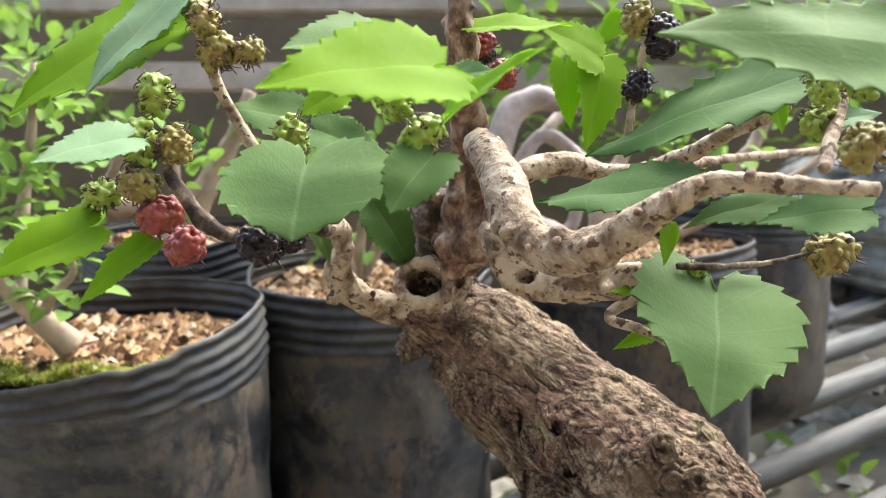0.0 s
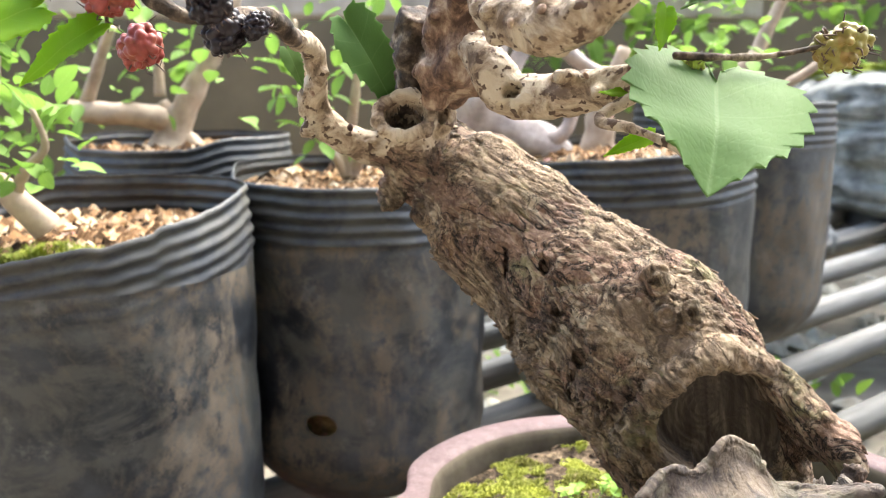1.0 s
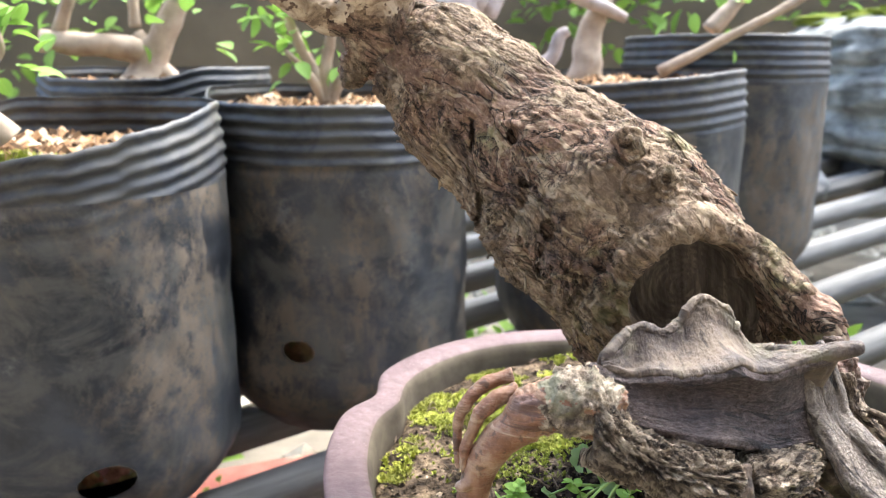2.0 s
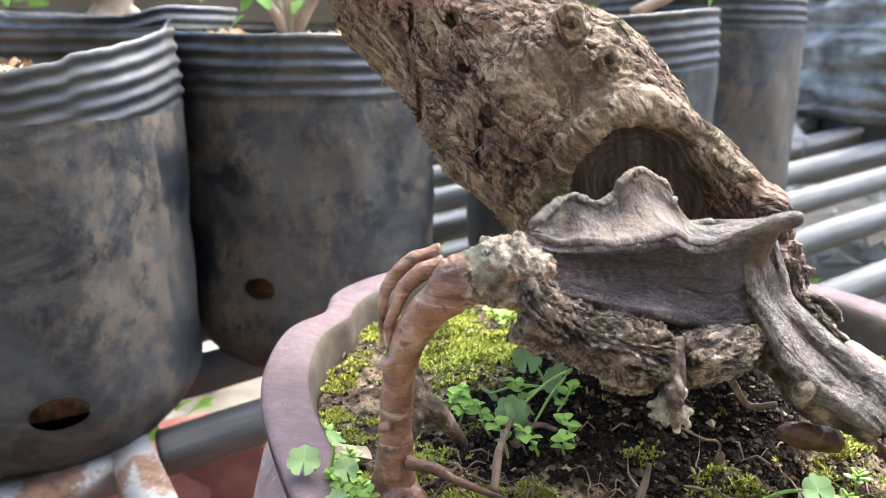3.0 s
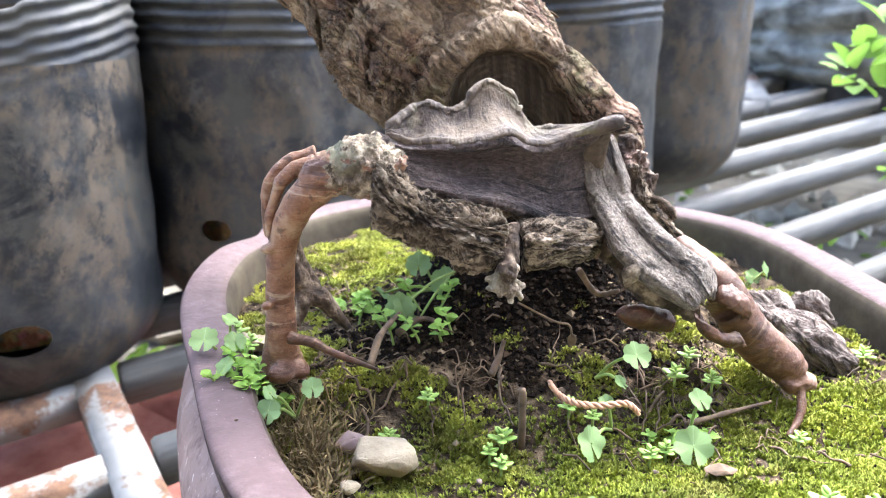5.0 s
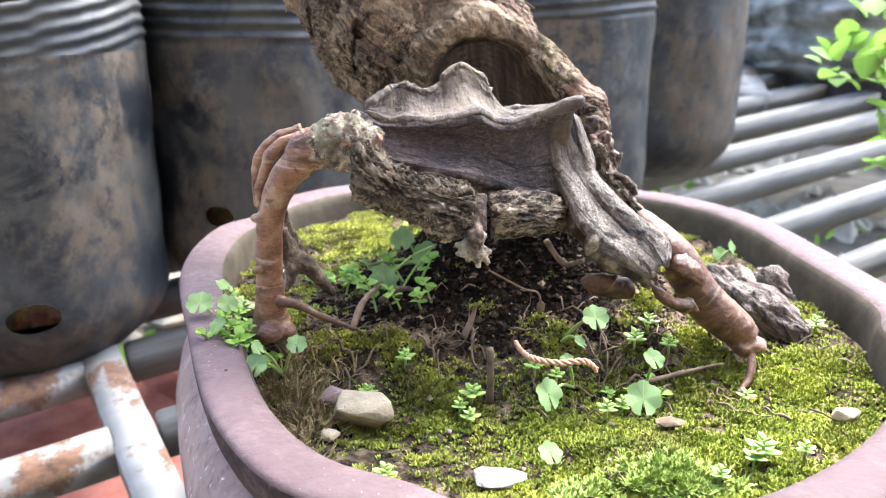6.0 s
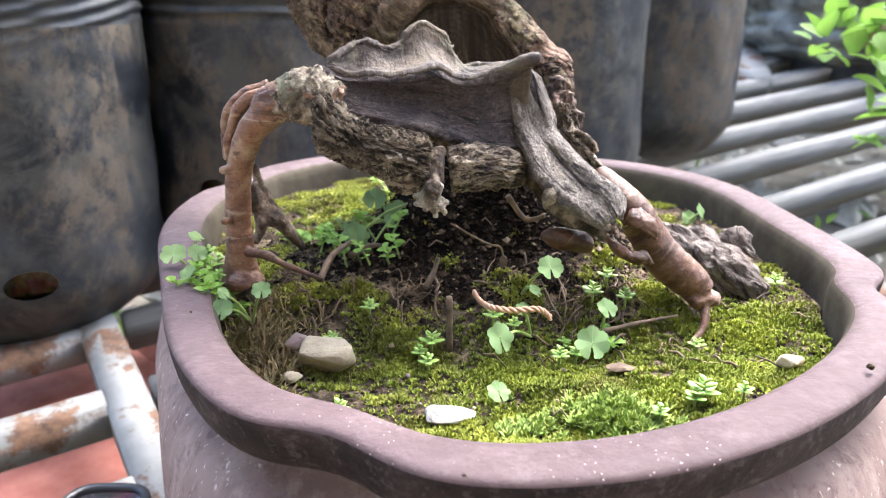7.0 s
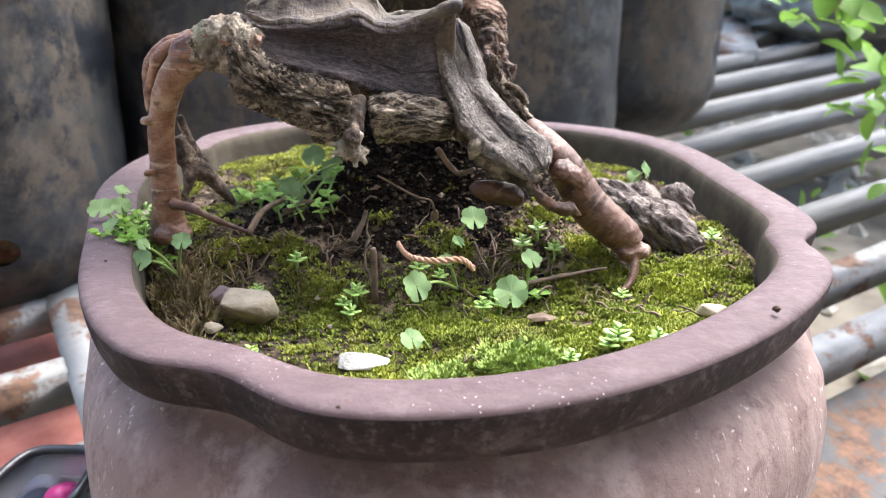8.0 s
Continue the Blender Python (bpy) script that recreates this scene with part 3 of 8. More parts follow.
def normals(me):
    a = np.empty(len(me.vertices) * 3)
    me.vertices.foreach_get("normal", a)
    return a.reshape(-1, 3)


def put_coords(me, a):
    me.vertices.foreach_set("co", np.ascontiguousarray(a).ravel())
    me.update()


def dig(p, centre, e1, e2, r1, r2, depth, reach):
    """Sink the points inside an ellipse of the plane e1, e2 along its back side."""
    e1, e2 = unit(e1), unit(e2)
    n = np.cross(e1, e2)
    d = p - np.array(centre)
    q = (d @ e1 / r1) ** 2 + (d @ e2 / r2) ** 2
    hit = (q < 1) & (np.abs(d @ n) < reach)
    out = p.copy()
    out[hit] -= n * (depth * np.sqrt(1 - q[hit]) ** 0.6)[:, None]
    return out


def unit(v):
    v = np.array(v, float)
    return v / np.linalg.norm(v)


def box(bm, centre, size, turn=0.0, bevel=0.002):
    m = Matrix.Translation(centre) @ Euler((0, 0, radians(turn))).to_matrix().to_4x4() @ Matrix.Diagonal((*size, 1))
    got = bmesh.ops.create_cube(bm, size=1.0, matrix=m)["verts"]
    if bevel:
        edges = list({e for v in got for e in v.link_edges})
        bmesh.ops.bevel(bm, geom=edges, offset=bevel, segments=2, affect="EDGES")
    return bm


# ---- ground, wall, beam ----
def ground_sheet():
    bm = bmesh.new()
    bmesh.ops.create_grid(bm, x_segments=120, y_segments=120, size=1.0)
    for v in bm.verts:
        s = lambda a: math.copysign(abs(a) ** 2.6 * 60, a)
        v.co = Vector((s(v.co.x), s(v.co.y) + 0.6, -0.16))
        v.co.z += 0.012 * noise.fractal(v.co * 6, 1.0, 2.0, 3)
    return tagged(part("ground", bm, GROUND), "uneven stony earth of the yard below the rack", "ground", kind="structure")


ground_sheet()


def back_wall():
    bm = bmesh.new()
    box(bm, (0.3, 2.35, 0.58), (9.0, 0.2, 1.5), bevel=0.01)
    return tagged(part("wall_north", bm, WALL, smooth=False), "dark shaded garden wall behind the pots", "wall", kind="structure")


back_wall()


# unseen wall added behind the camera to dim and bounce front light
def blocker_wall():
    bm = bmesh.new()
    box(bm, (0.3, -1.75, 0.95), (9.0, 0.2, 2.22), bevel=0.01)
    return tagged(part("wall_south", bm, PLASTER, smooth=False), "plain unseen wall added behind the camera to shape the front light", "wall", kind="structure")


blocker_wall()


# unseen slab added overhead to keep sky light off the fronts
def sky_blocker():
    bm = bmesh.new()
    box(bm, (0.3, -1.3, 2.1), (9.0, 1.02, 0.08), bevel=0.01)
    return tagged(part("roof_eave", bm, WALL, smooth=False), "plain unseen slab added overhead to block sky light", "roof", kind="structure")


sky_blocker()


def beam():
    bm = bmesh.new()
    box(bm, (-0.6, 1.75, 0.50), (2.6, 0.07, 0.06), 3, 0.006)
    tagged(part("wooden_beam", bm, BEAM, smooth=False), "weathered grey wooden beam in front of the wall", "beam")
    bm = bmesh.new()
    box(bm, (0.1, 1.8, 0.665), (2.4, 0.09, 0.05), -1, 0.006)
    tagged(part("wooden_beam", bm, BEAM, smooth=False), "weathered brown wooden beam high on the wall", "beam")
    for x in (-1.6, 1.25):
        bm = bmesh.new()
        box(bm, (x, 1.88, 0.27), (0.07, 0.07, 0.87), 4, 0.006)
        tagged(part("wooden_post", bm, BEAM, smooth=False), "weathered wooden post that carries the beams", "post")


beam()

# ---- the rack ----
A, RISE = radians(31), 0.15
ALONG, ACROSS = np.array((math.cos(A), math.sin(A), 0)), np.array((-math.sin(A), math.cos(A), 0))
RACK_T = Vector((math.cos(A), math.sin(A), RISE * math.sin(A))).normalized()
RACK_N = Vector((0, -RISE, 1)).normalized()
RACK_S = RACK_N.cross(RACK_T)


def rack_z(y):
    """Height of the rack's upper face, which climbs towards the wall."""
    return -0.0835 + RISE * y


def on_rack(along, across, drop=0.0, turn=0.0):
    p = ALONG * along + ACROSS * across
    m = Matrix((RACK_T, RACK_S, RACK_N)).transposed().to_4x4()
    m.translation = Vector((p[0], p[1], rack_z(p[1]))) - RACK_N * drop
    return m @ Matrix.Rotation(radians(turn), 4, "Z")


def rail(name, along, across, length, width, height, material, label="", drop=0.0, turn=0.0):
    """A square steel tube lying in the rack's plane; its place is the middle of its upper face."""
    bm = bmesh.new()
    box(bm, (0, 0, -height / 2), (length, width, height), 0, 0.0016)
    ob = part(name, bm, material, rack, label)
    ob.matrix_local = on_rack(along, across, drop, turn)
    return ob


rack = thing("plant_rack", "white-painted rusty steel rack of parallel square-tube slats", "rack")
for edge in (0.318, 0.408, 0.502, 0.583, 0.66, 0.735, 0.815, 0.895, 0.975):
    rail("slat", 0.98, edge - 0.0115, 1.70, 0.023, 0.024, STEEL, "galvanised grey slat")
    rail("slat", -0.03, edge - 0.0115, 0.318, 0.023, 0.024, WHITE_STEEL)
for edge in (0.178, 0.238):
    rail("slat", 0.80, edge - 0.0115, 1.46, 0.023, 0.024, WHITE_STEEL, "rusty white slat")
rail("cross_rail", 0.1155, 0.48, 0.026, 0.84, 0.024, WHITE_STEEL, drop=-0.0015)
rail("cross_rail", 1.198, 0.815, 0.25, 0.055, 0.03, WHITE_STEEL, drop=-0.006, turn=45)
rail("edge_rail", 0.60, 0.075, 1.3, 0.15, 0.02, RUSTY_STEEL, "wide rusty white edge rail", 0.027)

# ---- the pot ----
POT_C, POT_TURN = np.array((0.1174, 0.2793)), 0.0
NOTCHES = [radians(d) for d in (-105, -31, 75, 149)]


def pot_radius(a, off=0.0):
    """Four-lobed outline, longer than wide and pinched at four places."""
    r = 0.1618
    deep = 0.5 + 0.5 * min(1.0, max(0.0, (off + 0.0200) / 0.014))
    for k, (c, s) in enumerate(((0.0013, -0.004), (-0.0188, -0.0056), (0.0011, 0.0069), (-0.0008, -0.0012), (-0.0027, -0.002)), 1):
        r += c * math.cos(k * a) + s * math.sin(k * a)
    for c in NOTCHES:
        d = (a - c + math.pi) % (2 * math.pi) - math.pi
        r -= 0.0088 * deep * math.exp(-(d / radians(5.6)) ** 2)
    return r + off


def pot_point(a, off, z):
    r = pot_radius(a, off)
    u, v = r * math.cos(a), r * math.sin(a)
    c, s = math.cos(POT_TURN), math.sin(POT_TURN)
    return (POT_C[0] + u * c - v * s, POT_C[1] + u * s + v * c, z - (0.0014 if z > 0.1 else 0))


def pot_polar(x, y):
    c, s = math.cos(POT_TURN), math.sin(POT_TURN)
    dx, dy = x - POT_C[0], y - POT_C[1]
    u, v = dx * c + dy * s, -dx * s + dy * c
    return math.atan2(v, u), math.hypot(u, v)


def pot_skin(profile, seg=240):
    bm = bmesh.new()
    rings = [[bm.verts.new(pot_point(2 * math.pi * j / seg, o, z)) for j in range(seg)] for o, z in profile]
    for a, b in zip(rings, rings[1:]):
        for j in range(seg):
            bm.faces.new((a[j], b[j], b[(j + 1) % seg], a[(j + 1) % seg]))
    return bm, rings


pot = thing("bonsai_pot", "purple-brown unglazed clay bonsai pot with a four-lobed rolled rim", "plant pot")
bm, rings = pot_skin([(-0.0202, 0.07), (-0.0198, 0.1185), (-0.019, 0.122), (-0.0176, 0.1243), (-0.0152, 0.1254), (-0.0115, 0.1258), (-0.006, 0.1258), (-0.0036, 0.1257), (-0.0022, 0.1254), (-0.0013, 0.1248), (-0.0009, 0.124), (-0.0009, 0.1225),
                      (-0.0014, 0.119), (-0.0022, 0.1155), (-0.0034, 0.1128), (-0.005, 0.1112), (-0.0078, 0.1102), (-0.012, 0.1096), (-0.0165, 0.109), (-0.0195, 0.107)])
rim = part("rim", bm, CLAY, pot)
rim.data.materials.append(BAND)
rim.data.materials.append(STAINED)


# the stained wall inside, plain clay on top, the band with painted shade outside
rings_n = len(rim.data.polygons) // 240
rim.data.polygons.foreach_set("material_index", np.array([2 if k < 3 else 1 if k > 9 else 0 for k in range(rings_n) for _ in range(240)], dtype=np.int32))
prof = [(-0.0195, 0.1085), (-0.0185, 0.1062), (-0.0145, 0.104), (-0.0088, 0.1012), (-0.004, 0.097), (0.0015, 0.088), (0.0045, 0.076), (0.005, 0.062), (0.003, 0.042), (-0.006, 0.018), (-0.017, -0.006), (-0.022, -0.012)]
bm, rings = pot_skin(prof)
bm.faces.new(rings[-1][::-1])
part("body", bm, BODY_CLAY, pot, "dusty bulging purple-brown wall")
for c in NOTCHES:
    x, y, z = pot_point(c, -0.03, 0)
    bm = bmesh.new()
    foot_z = rack_z(y)
    box(bm, (x, y, (foot_z - 0.008) / 2), (0.045, 0.03, -0.008 - foot_z), math.degrees(c + POT_TURN) + 90, 0.004)
    part("foot", bm, CLAY, pot)


# ---- soil, moss and litter in the pot ----
def soil_z(x, y):
    """Height of the planted surface: low in front, mounded under the tree."""
    d = math.hypot((x - 0.118) / 0.048, (y - 0.292) / 0.045)
    up = min(1.0, max(0.0, (y - 0.185) / 0.04))
    right = min(1.0, max(0.0, (x - 0.16) / 0.04))
    z = 0.0985 + 0.05 * (min(0.2, x) - 0.06) + 0.014 * up * up * (3 - 2 * up) * (1 - 0.8 * right)
    z += 0.038 * math.exp(-d * d) + 0.018 * math.exp(-((x - 0.11) / 0.03) ** 4 - ((y - 0.268) / 0.024) ** 4)
    z += 0.007 * math.exp(-((x - 0.015) / 0.03) ** 2 - ((y - 0.225) / 0.03) ** 2)
    return z + 0.0035 * noise.fractal(Vector((x, y, 0)) * 38, 1.0, 2.0, 4)


def shaded_humus(x, y):
    """Share of rotted soil blackened with painted shade round the foot of the trunk."""
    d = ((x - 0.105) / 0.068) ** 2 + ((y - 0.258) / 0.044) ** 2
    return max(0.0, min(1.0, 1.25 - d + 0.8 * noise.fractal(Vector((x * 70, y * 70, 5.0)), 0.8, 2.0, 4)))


def in_pot(x, y, margin=0.0):
    a, r = pot_polar(x, y)
    return r < pot_radius(a, -0.021) - margin


bm = bmesh.new()
seg, rows_n = 160, 60
rings = []
for i in range(1, rows_n + 1):
    ring = []
    for j in range(seg):
        a = 2 * math.pi * j / seg
        x, y, _ = pot_point(a, -0.0205, 0)
        f = i / rows_n
        x, y = POT_C[0] + (x - POT_C[0]) * f, POT_C[1] + (y - POT_C[1]) * f
        ring.append(bm.verts.new((x, y, soil_z(x, y) - (0.002 if i == rows_n else 0))))
    rings.append(ring)
for a, b in zip(rings, rings[1:]):
    for j in range(seg):
        bm.faces.new((a[j], b[j], b[(j + 1) % seg], a[(j + 1) % seg]))
bm.faces.new(rings[0])
soil_ob = part("potting_soil", bm, SOIL)
soil_ob.data.materials.append(SHADED_HUMUS)
soil_ob.data.polygons.foreach_set("material_index", np.array([1 if shaded_humus(f.center.x, f.center.y) > 0.5 else 0 for f in soil_ob.data.polygons], dtype=np.int32))
tagged(soil_ob, "dark crumbly potting soil mounded in the clay pot", "soil", kind="stuff")

rng = random.Random(7)

# ---- the bonsai ----
tree = thing("mulberry_bonsai", "mulberry bonsai with leaning gnarled trunk, green leaves and ripening berries", "bonsai tree")

bm = bmesh.new()
tube(bm, [(0.0012, 0.330, 0.2858), (0.0083, 0.327, 0.2770), (0.0180, 0.321, 0.2690), (0.0270, 0.317, 0.2585), (0.0430, 0.312, 0.2455), (0.0585, 0.303, 0.2322), (0.0718, 0.296, 0.2190), (0.0850, 0.294, 0.2080), (0.0965, 0.293, 0.1925), (0.1035, 0.293, 0.182), (0.114, 0.291, 0.164), (0.116, 0.29, 0.125)],
     [0.0155, 0.0195, 0.0245, 0.0275, 0.0285, 0.0325, 0.0365, 0.0380, 0.0372, 0.0355, 0.030, 0.02], 36, 8, 0.09, 42)
# callus roll over the hollow and the bark plate that runs down beside it
tube(bm, [(0.0700, 0.2640, 0.1860), (0.0705, 0.2625, 0.1950), (0.0735, 0.2610, 0.2045), (0.0795, 0.2600, 0.2125), (0.0880, 0.2595, 0.2190), (0.0980, 0.2605, 0.2225), (0.1080, 0.2625, 0.2200), (0.1160, 0.2660, 0.2140)], [0.005, 0.0062, 0.0066, 0.0064, 0.006, 0.006, 0.006, 0.0055], 16, 8, 0.25, 110)
tube(bm, [(0.1160, 0.2680, 0.2140), (0.1225, 0.2655, 0.2075), (0.1280, 0.2630, 0.2010), (0.1335, 0.2600, 0.1960), (0.1385, 0.2570, 0.1905), (0.1410, 0.2530, 0.1820)], [0.005, 0.0066, 0.0074, 0.0074, 0.0068, 0.005], 16, 8, 0.3, 120)
tube(bm, [(0.1290, 0.2660, 0.2020), (0.1345, 0.2660, 0.1920), (0.1385, 0.2660, 0.1840)], [0.0075, 0.007, 0.005], 14, 8, 0.3, 120)
# knots, shaggy flakes and the peg of a dead twig
TRUNK_MARKS = (((0.0420, 0.2850, 0.2470), (0.0052, 0.004, 0.0062)), ((0.0880, 0.2640, 0.2360), (0.0042, 0.0032, 0.004)), ((0.0770, 0.2660, 0.2465), (0.0058, 0.003, 0.0032)), ((0.0510, 0.2725, 0.2265), (0.0045, 0.005, 0.0088)),
               ((0.0660, 0.2670, 0.2215), (0.0042, 0.0028, 0.0036)), ((0.0600, 0.2690, 0.2245), (0.0036, 0.0026, 0.003)), ((0.0800, 0.2640, 0.2350), (0.003, 0.0026, 0.003)), ((0.0020, 0.3100, 0.2630), (0.007, 0.006, 0.006)), ((-0.0118, 0.3180, 0.2706), (0.006, 0.007, 0.008)),
               ((0.1172, 0.2630, 0.2094), (0.004, 0.003, 0.0035)), ((0.1390, 0.2570, 0.1940), (0.005, 0.004, 0.004)))
for c, s in TRUNK_MARKS:
    blob(bm, c, s, (0, 30, 0), 3, 0.3, 120)
tube(bm, [(0.0530, 0.2700, 0.2155), (0.0545, 0.2655, 0.2105), (0.0556, 0.2640, 0.2045)], [0.0034, 0.0036, 0.0028], 12, 6, 0.35, 160)
for cx, cy, cz, rad in ((0.0420, 0.2830, 0.2470, 0.0034), (0.0880, 0.2615, 0.2360, 0.0030), (0.0770, 0.2640, 0.2465, 0.0034), (0.0660, 0.2660, 0.2215, 0.0028), (0.0600, 0.2675, 0.2245, 0.0024), (0.0800, 0.2625, 0.2350, 0.0022)):
    tube(bm, [(cx + rad * math.cos(q), cy + 0.25 * rad * math.sin(q), cz + 1.2 * rad * math.sin(q)) for q in np.linspace(0, 2 * math.pi, 17)], [0.0011] * 17, 8, 2, 0.4, 260)
me = fused(bm, 0.00062, 1)
p, nr = coords(me), normals(me)
AX = unit((0.78, -0.12, -0.62))
across = np.cross(AX, (0, 1, 0))
if across[2] < 0:
    across = -across
MID = np.array((0.059, 0.303, 0.233))
HOLLOW = ((0.0985, 0.1985, 0.0205, 0.0190), (0.1080, 0.1890, 0.0185, 0.0175))
EYES = [np.array(c) for c in ((0.0420, 0.2840, 0.2470), (0.0880, 0.2630, 0.2360), (0.0770, 0.2650, 0.2465), (0.0660, 0.2660, 0.2215), (0.0800, 0.2630, 0.2350))]


def hollow_q(x, z):
    return min(math.hypot((x - cx) / rx, (z - cz) / rz) for cx, cz, rx, rz in HOLLOW)


inner = np.zeros(len(p), bool)
for i in range(len(p)):
    v = Vector(p[i])
    q0 = hollow_q(v.x, v.z) if v.y < 0.29 else 9.0
    s, t = (p[i] - MID).dot(AX), (p[i] - MID).dot(across)
    # the grain bends round the hollow and swirls round the knots
    sway = noise.noise_vector(v * 45)
    bend = 0.012 * math.exp(-((q0 - 1.3) / 0.5) ** 2) if q0 < 4 else 0.0
    near = min((np.linalg.norm(p[i] - e) for e in EYES))
    swirl = 0.006 * math.exp(-(near / 0.008) ** 2)
    a, b = s + bend * q0 + 0.006 * sway.x, t + swirl + 0.004 * sway.y
    q = Vector((a * 75, b * 210, v.y * 150))
    d = noise.voronoi(q)[0]
    plate_h = min(1.0, (d[1] - d[0]) / 0.22)
    shag = 0.22 + 0.95 * min(1.0, max(0.0, (0.004 - t) / 0.022)) + 0.4 * min(1.0, max(0.0, (t - 0.018) / 0.012))
    shag *= max(0.1, 0.7 + 1.1 * noise.noise(v * 40))
    ridge = 1 - abs(noise.fractal(Vector((a * 60, b * 260, v.y * 200)), 0.8, 2.1, 4)) * 2.2
    flake = noise.fractal(Vector((a * 130, b * 330, v.y * 260)), 0.6, 2.2, 4)
    furrow = max(0.0, 0.16 - abs(noise.fractal(Vector((a * 22 + 3, b * 75, v.y * 60)), 0.8, 2.0, 3))) / 0.16
    lift = 0.0005 * plate_h + shag * (0.0012 * ridge + 0.0015 * flake) - 0.0018 * furrow * min(1.0, shag) - 0.0003 + 0.0009 * noise.fractal(v * 70, 0.9, 2.0, 3)
    ring = 0.0007 * math.sin(near * 2600) * math.exp(-(near / 0.007) ** 2)
    if 0.95 < q0 < 1.5:
        ang = math.atan2(v.z - 0.1985, v.x - 0.0985)
        lift += 0.0011 * (noise.noise(Vector((ang * 16, q0 * 3, 0))) - 0.2) * math.sin((q0 - 0.95) / 0.55 * math.pi)
    p[i] += nr[i] * (lift + ring)
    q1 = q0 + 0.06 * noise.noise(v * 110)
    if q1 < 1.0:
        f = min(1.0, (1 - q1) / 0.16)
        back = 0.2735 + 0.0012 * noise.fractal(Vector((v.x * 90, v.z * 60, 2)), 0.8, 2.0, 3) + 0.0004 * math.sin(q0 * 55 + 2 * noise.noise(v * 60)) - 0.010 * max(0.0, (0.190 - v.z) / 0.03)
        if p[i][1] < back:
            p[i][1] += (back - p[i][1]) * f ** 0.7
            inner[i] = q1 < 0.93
FRONT = ((1, 0, 0), (0, 0.25, 1))
for c, r1, r2, deep in (((0.0420, 0.2830, 0.2470), 0.0020, 0.0030, 0.006), ((0.0460, 0.2770, 0.2320), 0.0026, 0.0014, 0.005), ((0.0530, 0.2700, 0.2180), 0.0030, 0.0036, 0.006), ((0.0510, 0.2680, 0.2090), 0.0012, 0.0060, 0.005),
                        ((0.0320, 0.2870, 0.2225), 0.0012, 0.006, 0.005), ((0.0880, 0.2620, 0.2360), 0.0017, 0.0015, 0.0028), ((0.0760, 0.2640, 0.2460), 0.0026, 0.0010, 0.003), ((0.0290, 0.2920, 0.2460), 0.0008, 0.005, 0.004)):
    p = dig(p, c, *FRONT, r1, r2, deep, 0.014)
put_coords(me, p)
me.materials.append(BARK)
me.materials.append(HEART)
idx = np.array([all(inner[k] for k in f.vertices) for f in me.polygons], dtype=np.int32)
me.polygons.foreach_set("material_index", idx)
trunk = linked("trunk", me, BARK, tree, "furrowed grey-brown leaning trunk")

# loose flakes that curl off the bark
r = random.Random(17)
p, nr = coords(me), normals(me)
verts, faces = [], []
count = 0
while count < 330:
    i = r.randrange(len(p))
    t = (p[i] - MID).dot(across)
    if inner[i] or nr[i][1] > 0.3 or hollow_q(p[i][0], p[i][2]) < 1.25 or r.random() > 0.25 + (0.75 if t < -0.004 else 0.35 if t > 0.02 else 0.0):
        continue
    count += 1
    n_ = nr[i]
    d = AX - n_ * AX.dot(n_) + 0.35 * np.array([r.uniform(-1, 1) for _ in range(3)])
    d = unit(d - n_ * d.dot(n_))
    side = np.cross(n_, d)
    ln, wd, curl = r.uniform(0.0022, 0.0062), r.uniform(0.0007, 0.002), r.uniform(0.0003, 0.0012)
    k0 = len(verts)
    for layer in (0, 1):
        for a in range(5):
            f = a / 4
            w_ = wd * math.sin(math.pi * (0.12 + 0.8 * f)) * r.uniform(0.75, 1.2)
            for b in (-1, 0, 1):
                verts.append(tuple(p[i] + d * ln * (f - 0.5) + side * w_ * b + n_ * (0.0002 + curl * f * f + 0.0003 * (1 - abs(b)) - 0.0004 * layer)))
    for layer in (0, 1):
        for a in range(4):
            for b in (0, 1):
                q = k0 + layer * 15 + a * 3 + b
                face = (q, q + 1, q + 4, q + 3)
                faces.append(face if layer == 0 else face[::-1])
    loop_ = [0, 1, 2, 5, 8, 11, 14, 13, 12, 9, 6, 3]
    for a, b in zip(loop_, loop_[1:] + loop_[:1]):
        faces.append((k0 + a, k0 + 15 + a, k0 + 15 + b, k0 + b))
linked("loose_bark", raw(verts, faces), BARK, trunk, "loose curling bark flakes")["kind"] = "stuff"

def weather(me, *layers):
    """Roughen a skin along its normals. layers: (depth, (fx, fy, fz), detail)."""
    p, nr = coords(me), normals(me)
    for i in range(len(p)):
        h = 0.0
        for deep, f, det in layers:
            h += deep * noise.fractal(Vector((p[i][0] * f[0], p[i][1] * f[1], p[i][2] * f[2])), 0.75, 2.0, det)
        p[i] += nr[i] * h
    put_coords(me, p)
    return me


# living roots: the arched leg, its strands and rootlets
bm = bmesh.new()
tube(bm, [(0.0621, 0.2085, 0.1849), (0.0567, 0.2070, 0.1863), (0.0512, 0.2060, 0.1867), (0.0462, 0.2060, 0.1859), (0.0403, 0.2065, 0.1838), (0.0397, 0.2060, 0.1819), (0.0338, 0.2080, 0.1757), (0.0293, 0.2110, 0.1674), (0.0268, 0.2120, 0.1579), (0.0259, 0.2130, 0.1477), (0.0255, 0.2130, 0.1377), (0.0251, 0.2140, 0.1280), (0.0251, 0.2150, 0.1202)],
     [0.0076, 0.0088, 0.0086, 0.0070, 0.0060, 0.0055, 0.0049, 0.0045, 0.0043, 0.0044, 0.0047, 0.0056, 0.0078], 28, 8, 0.04, 60)
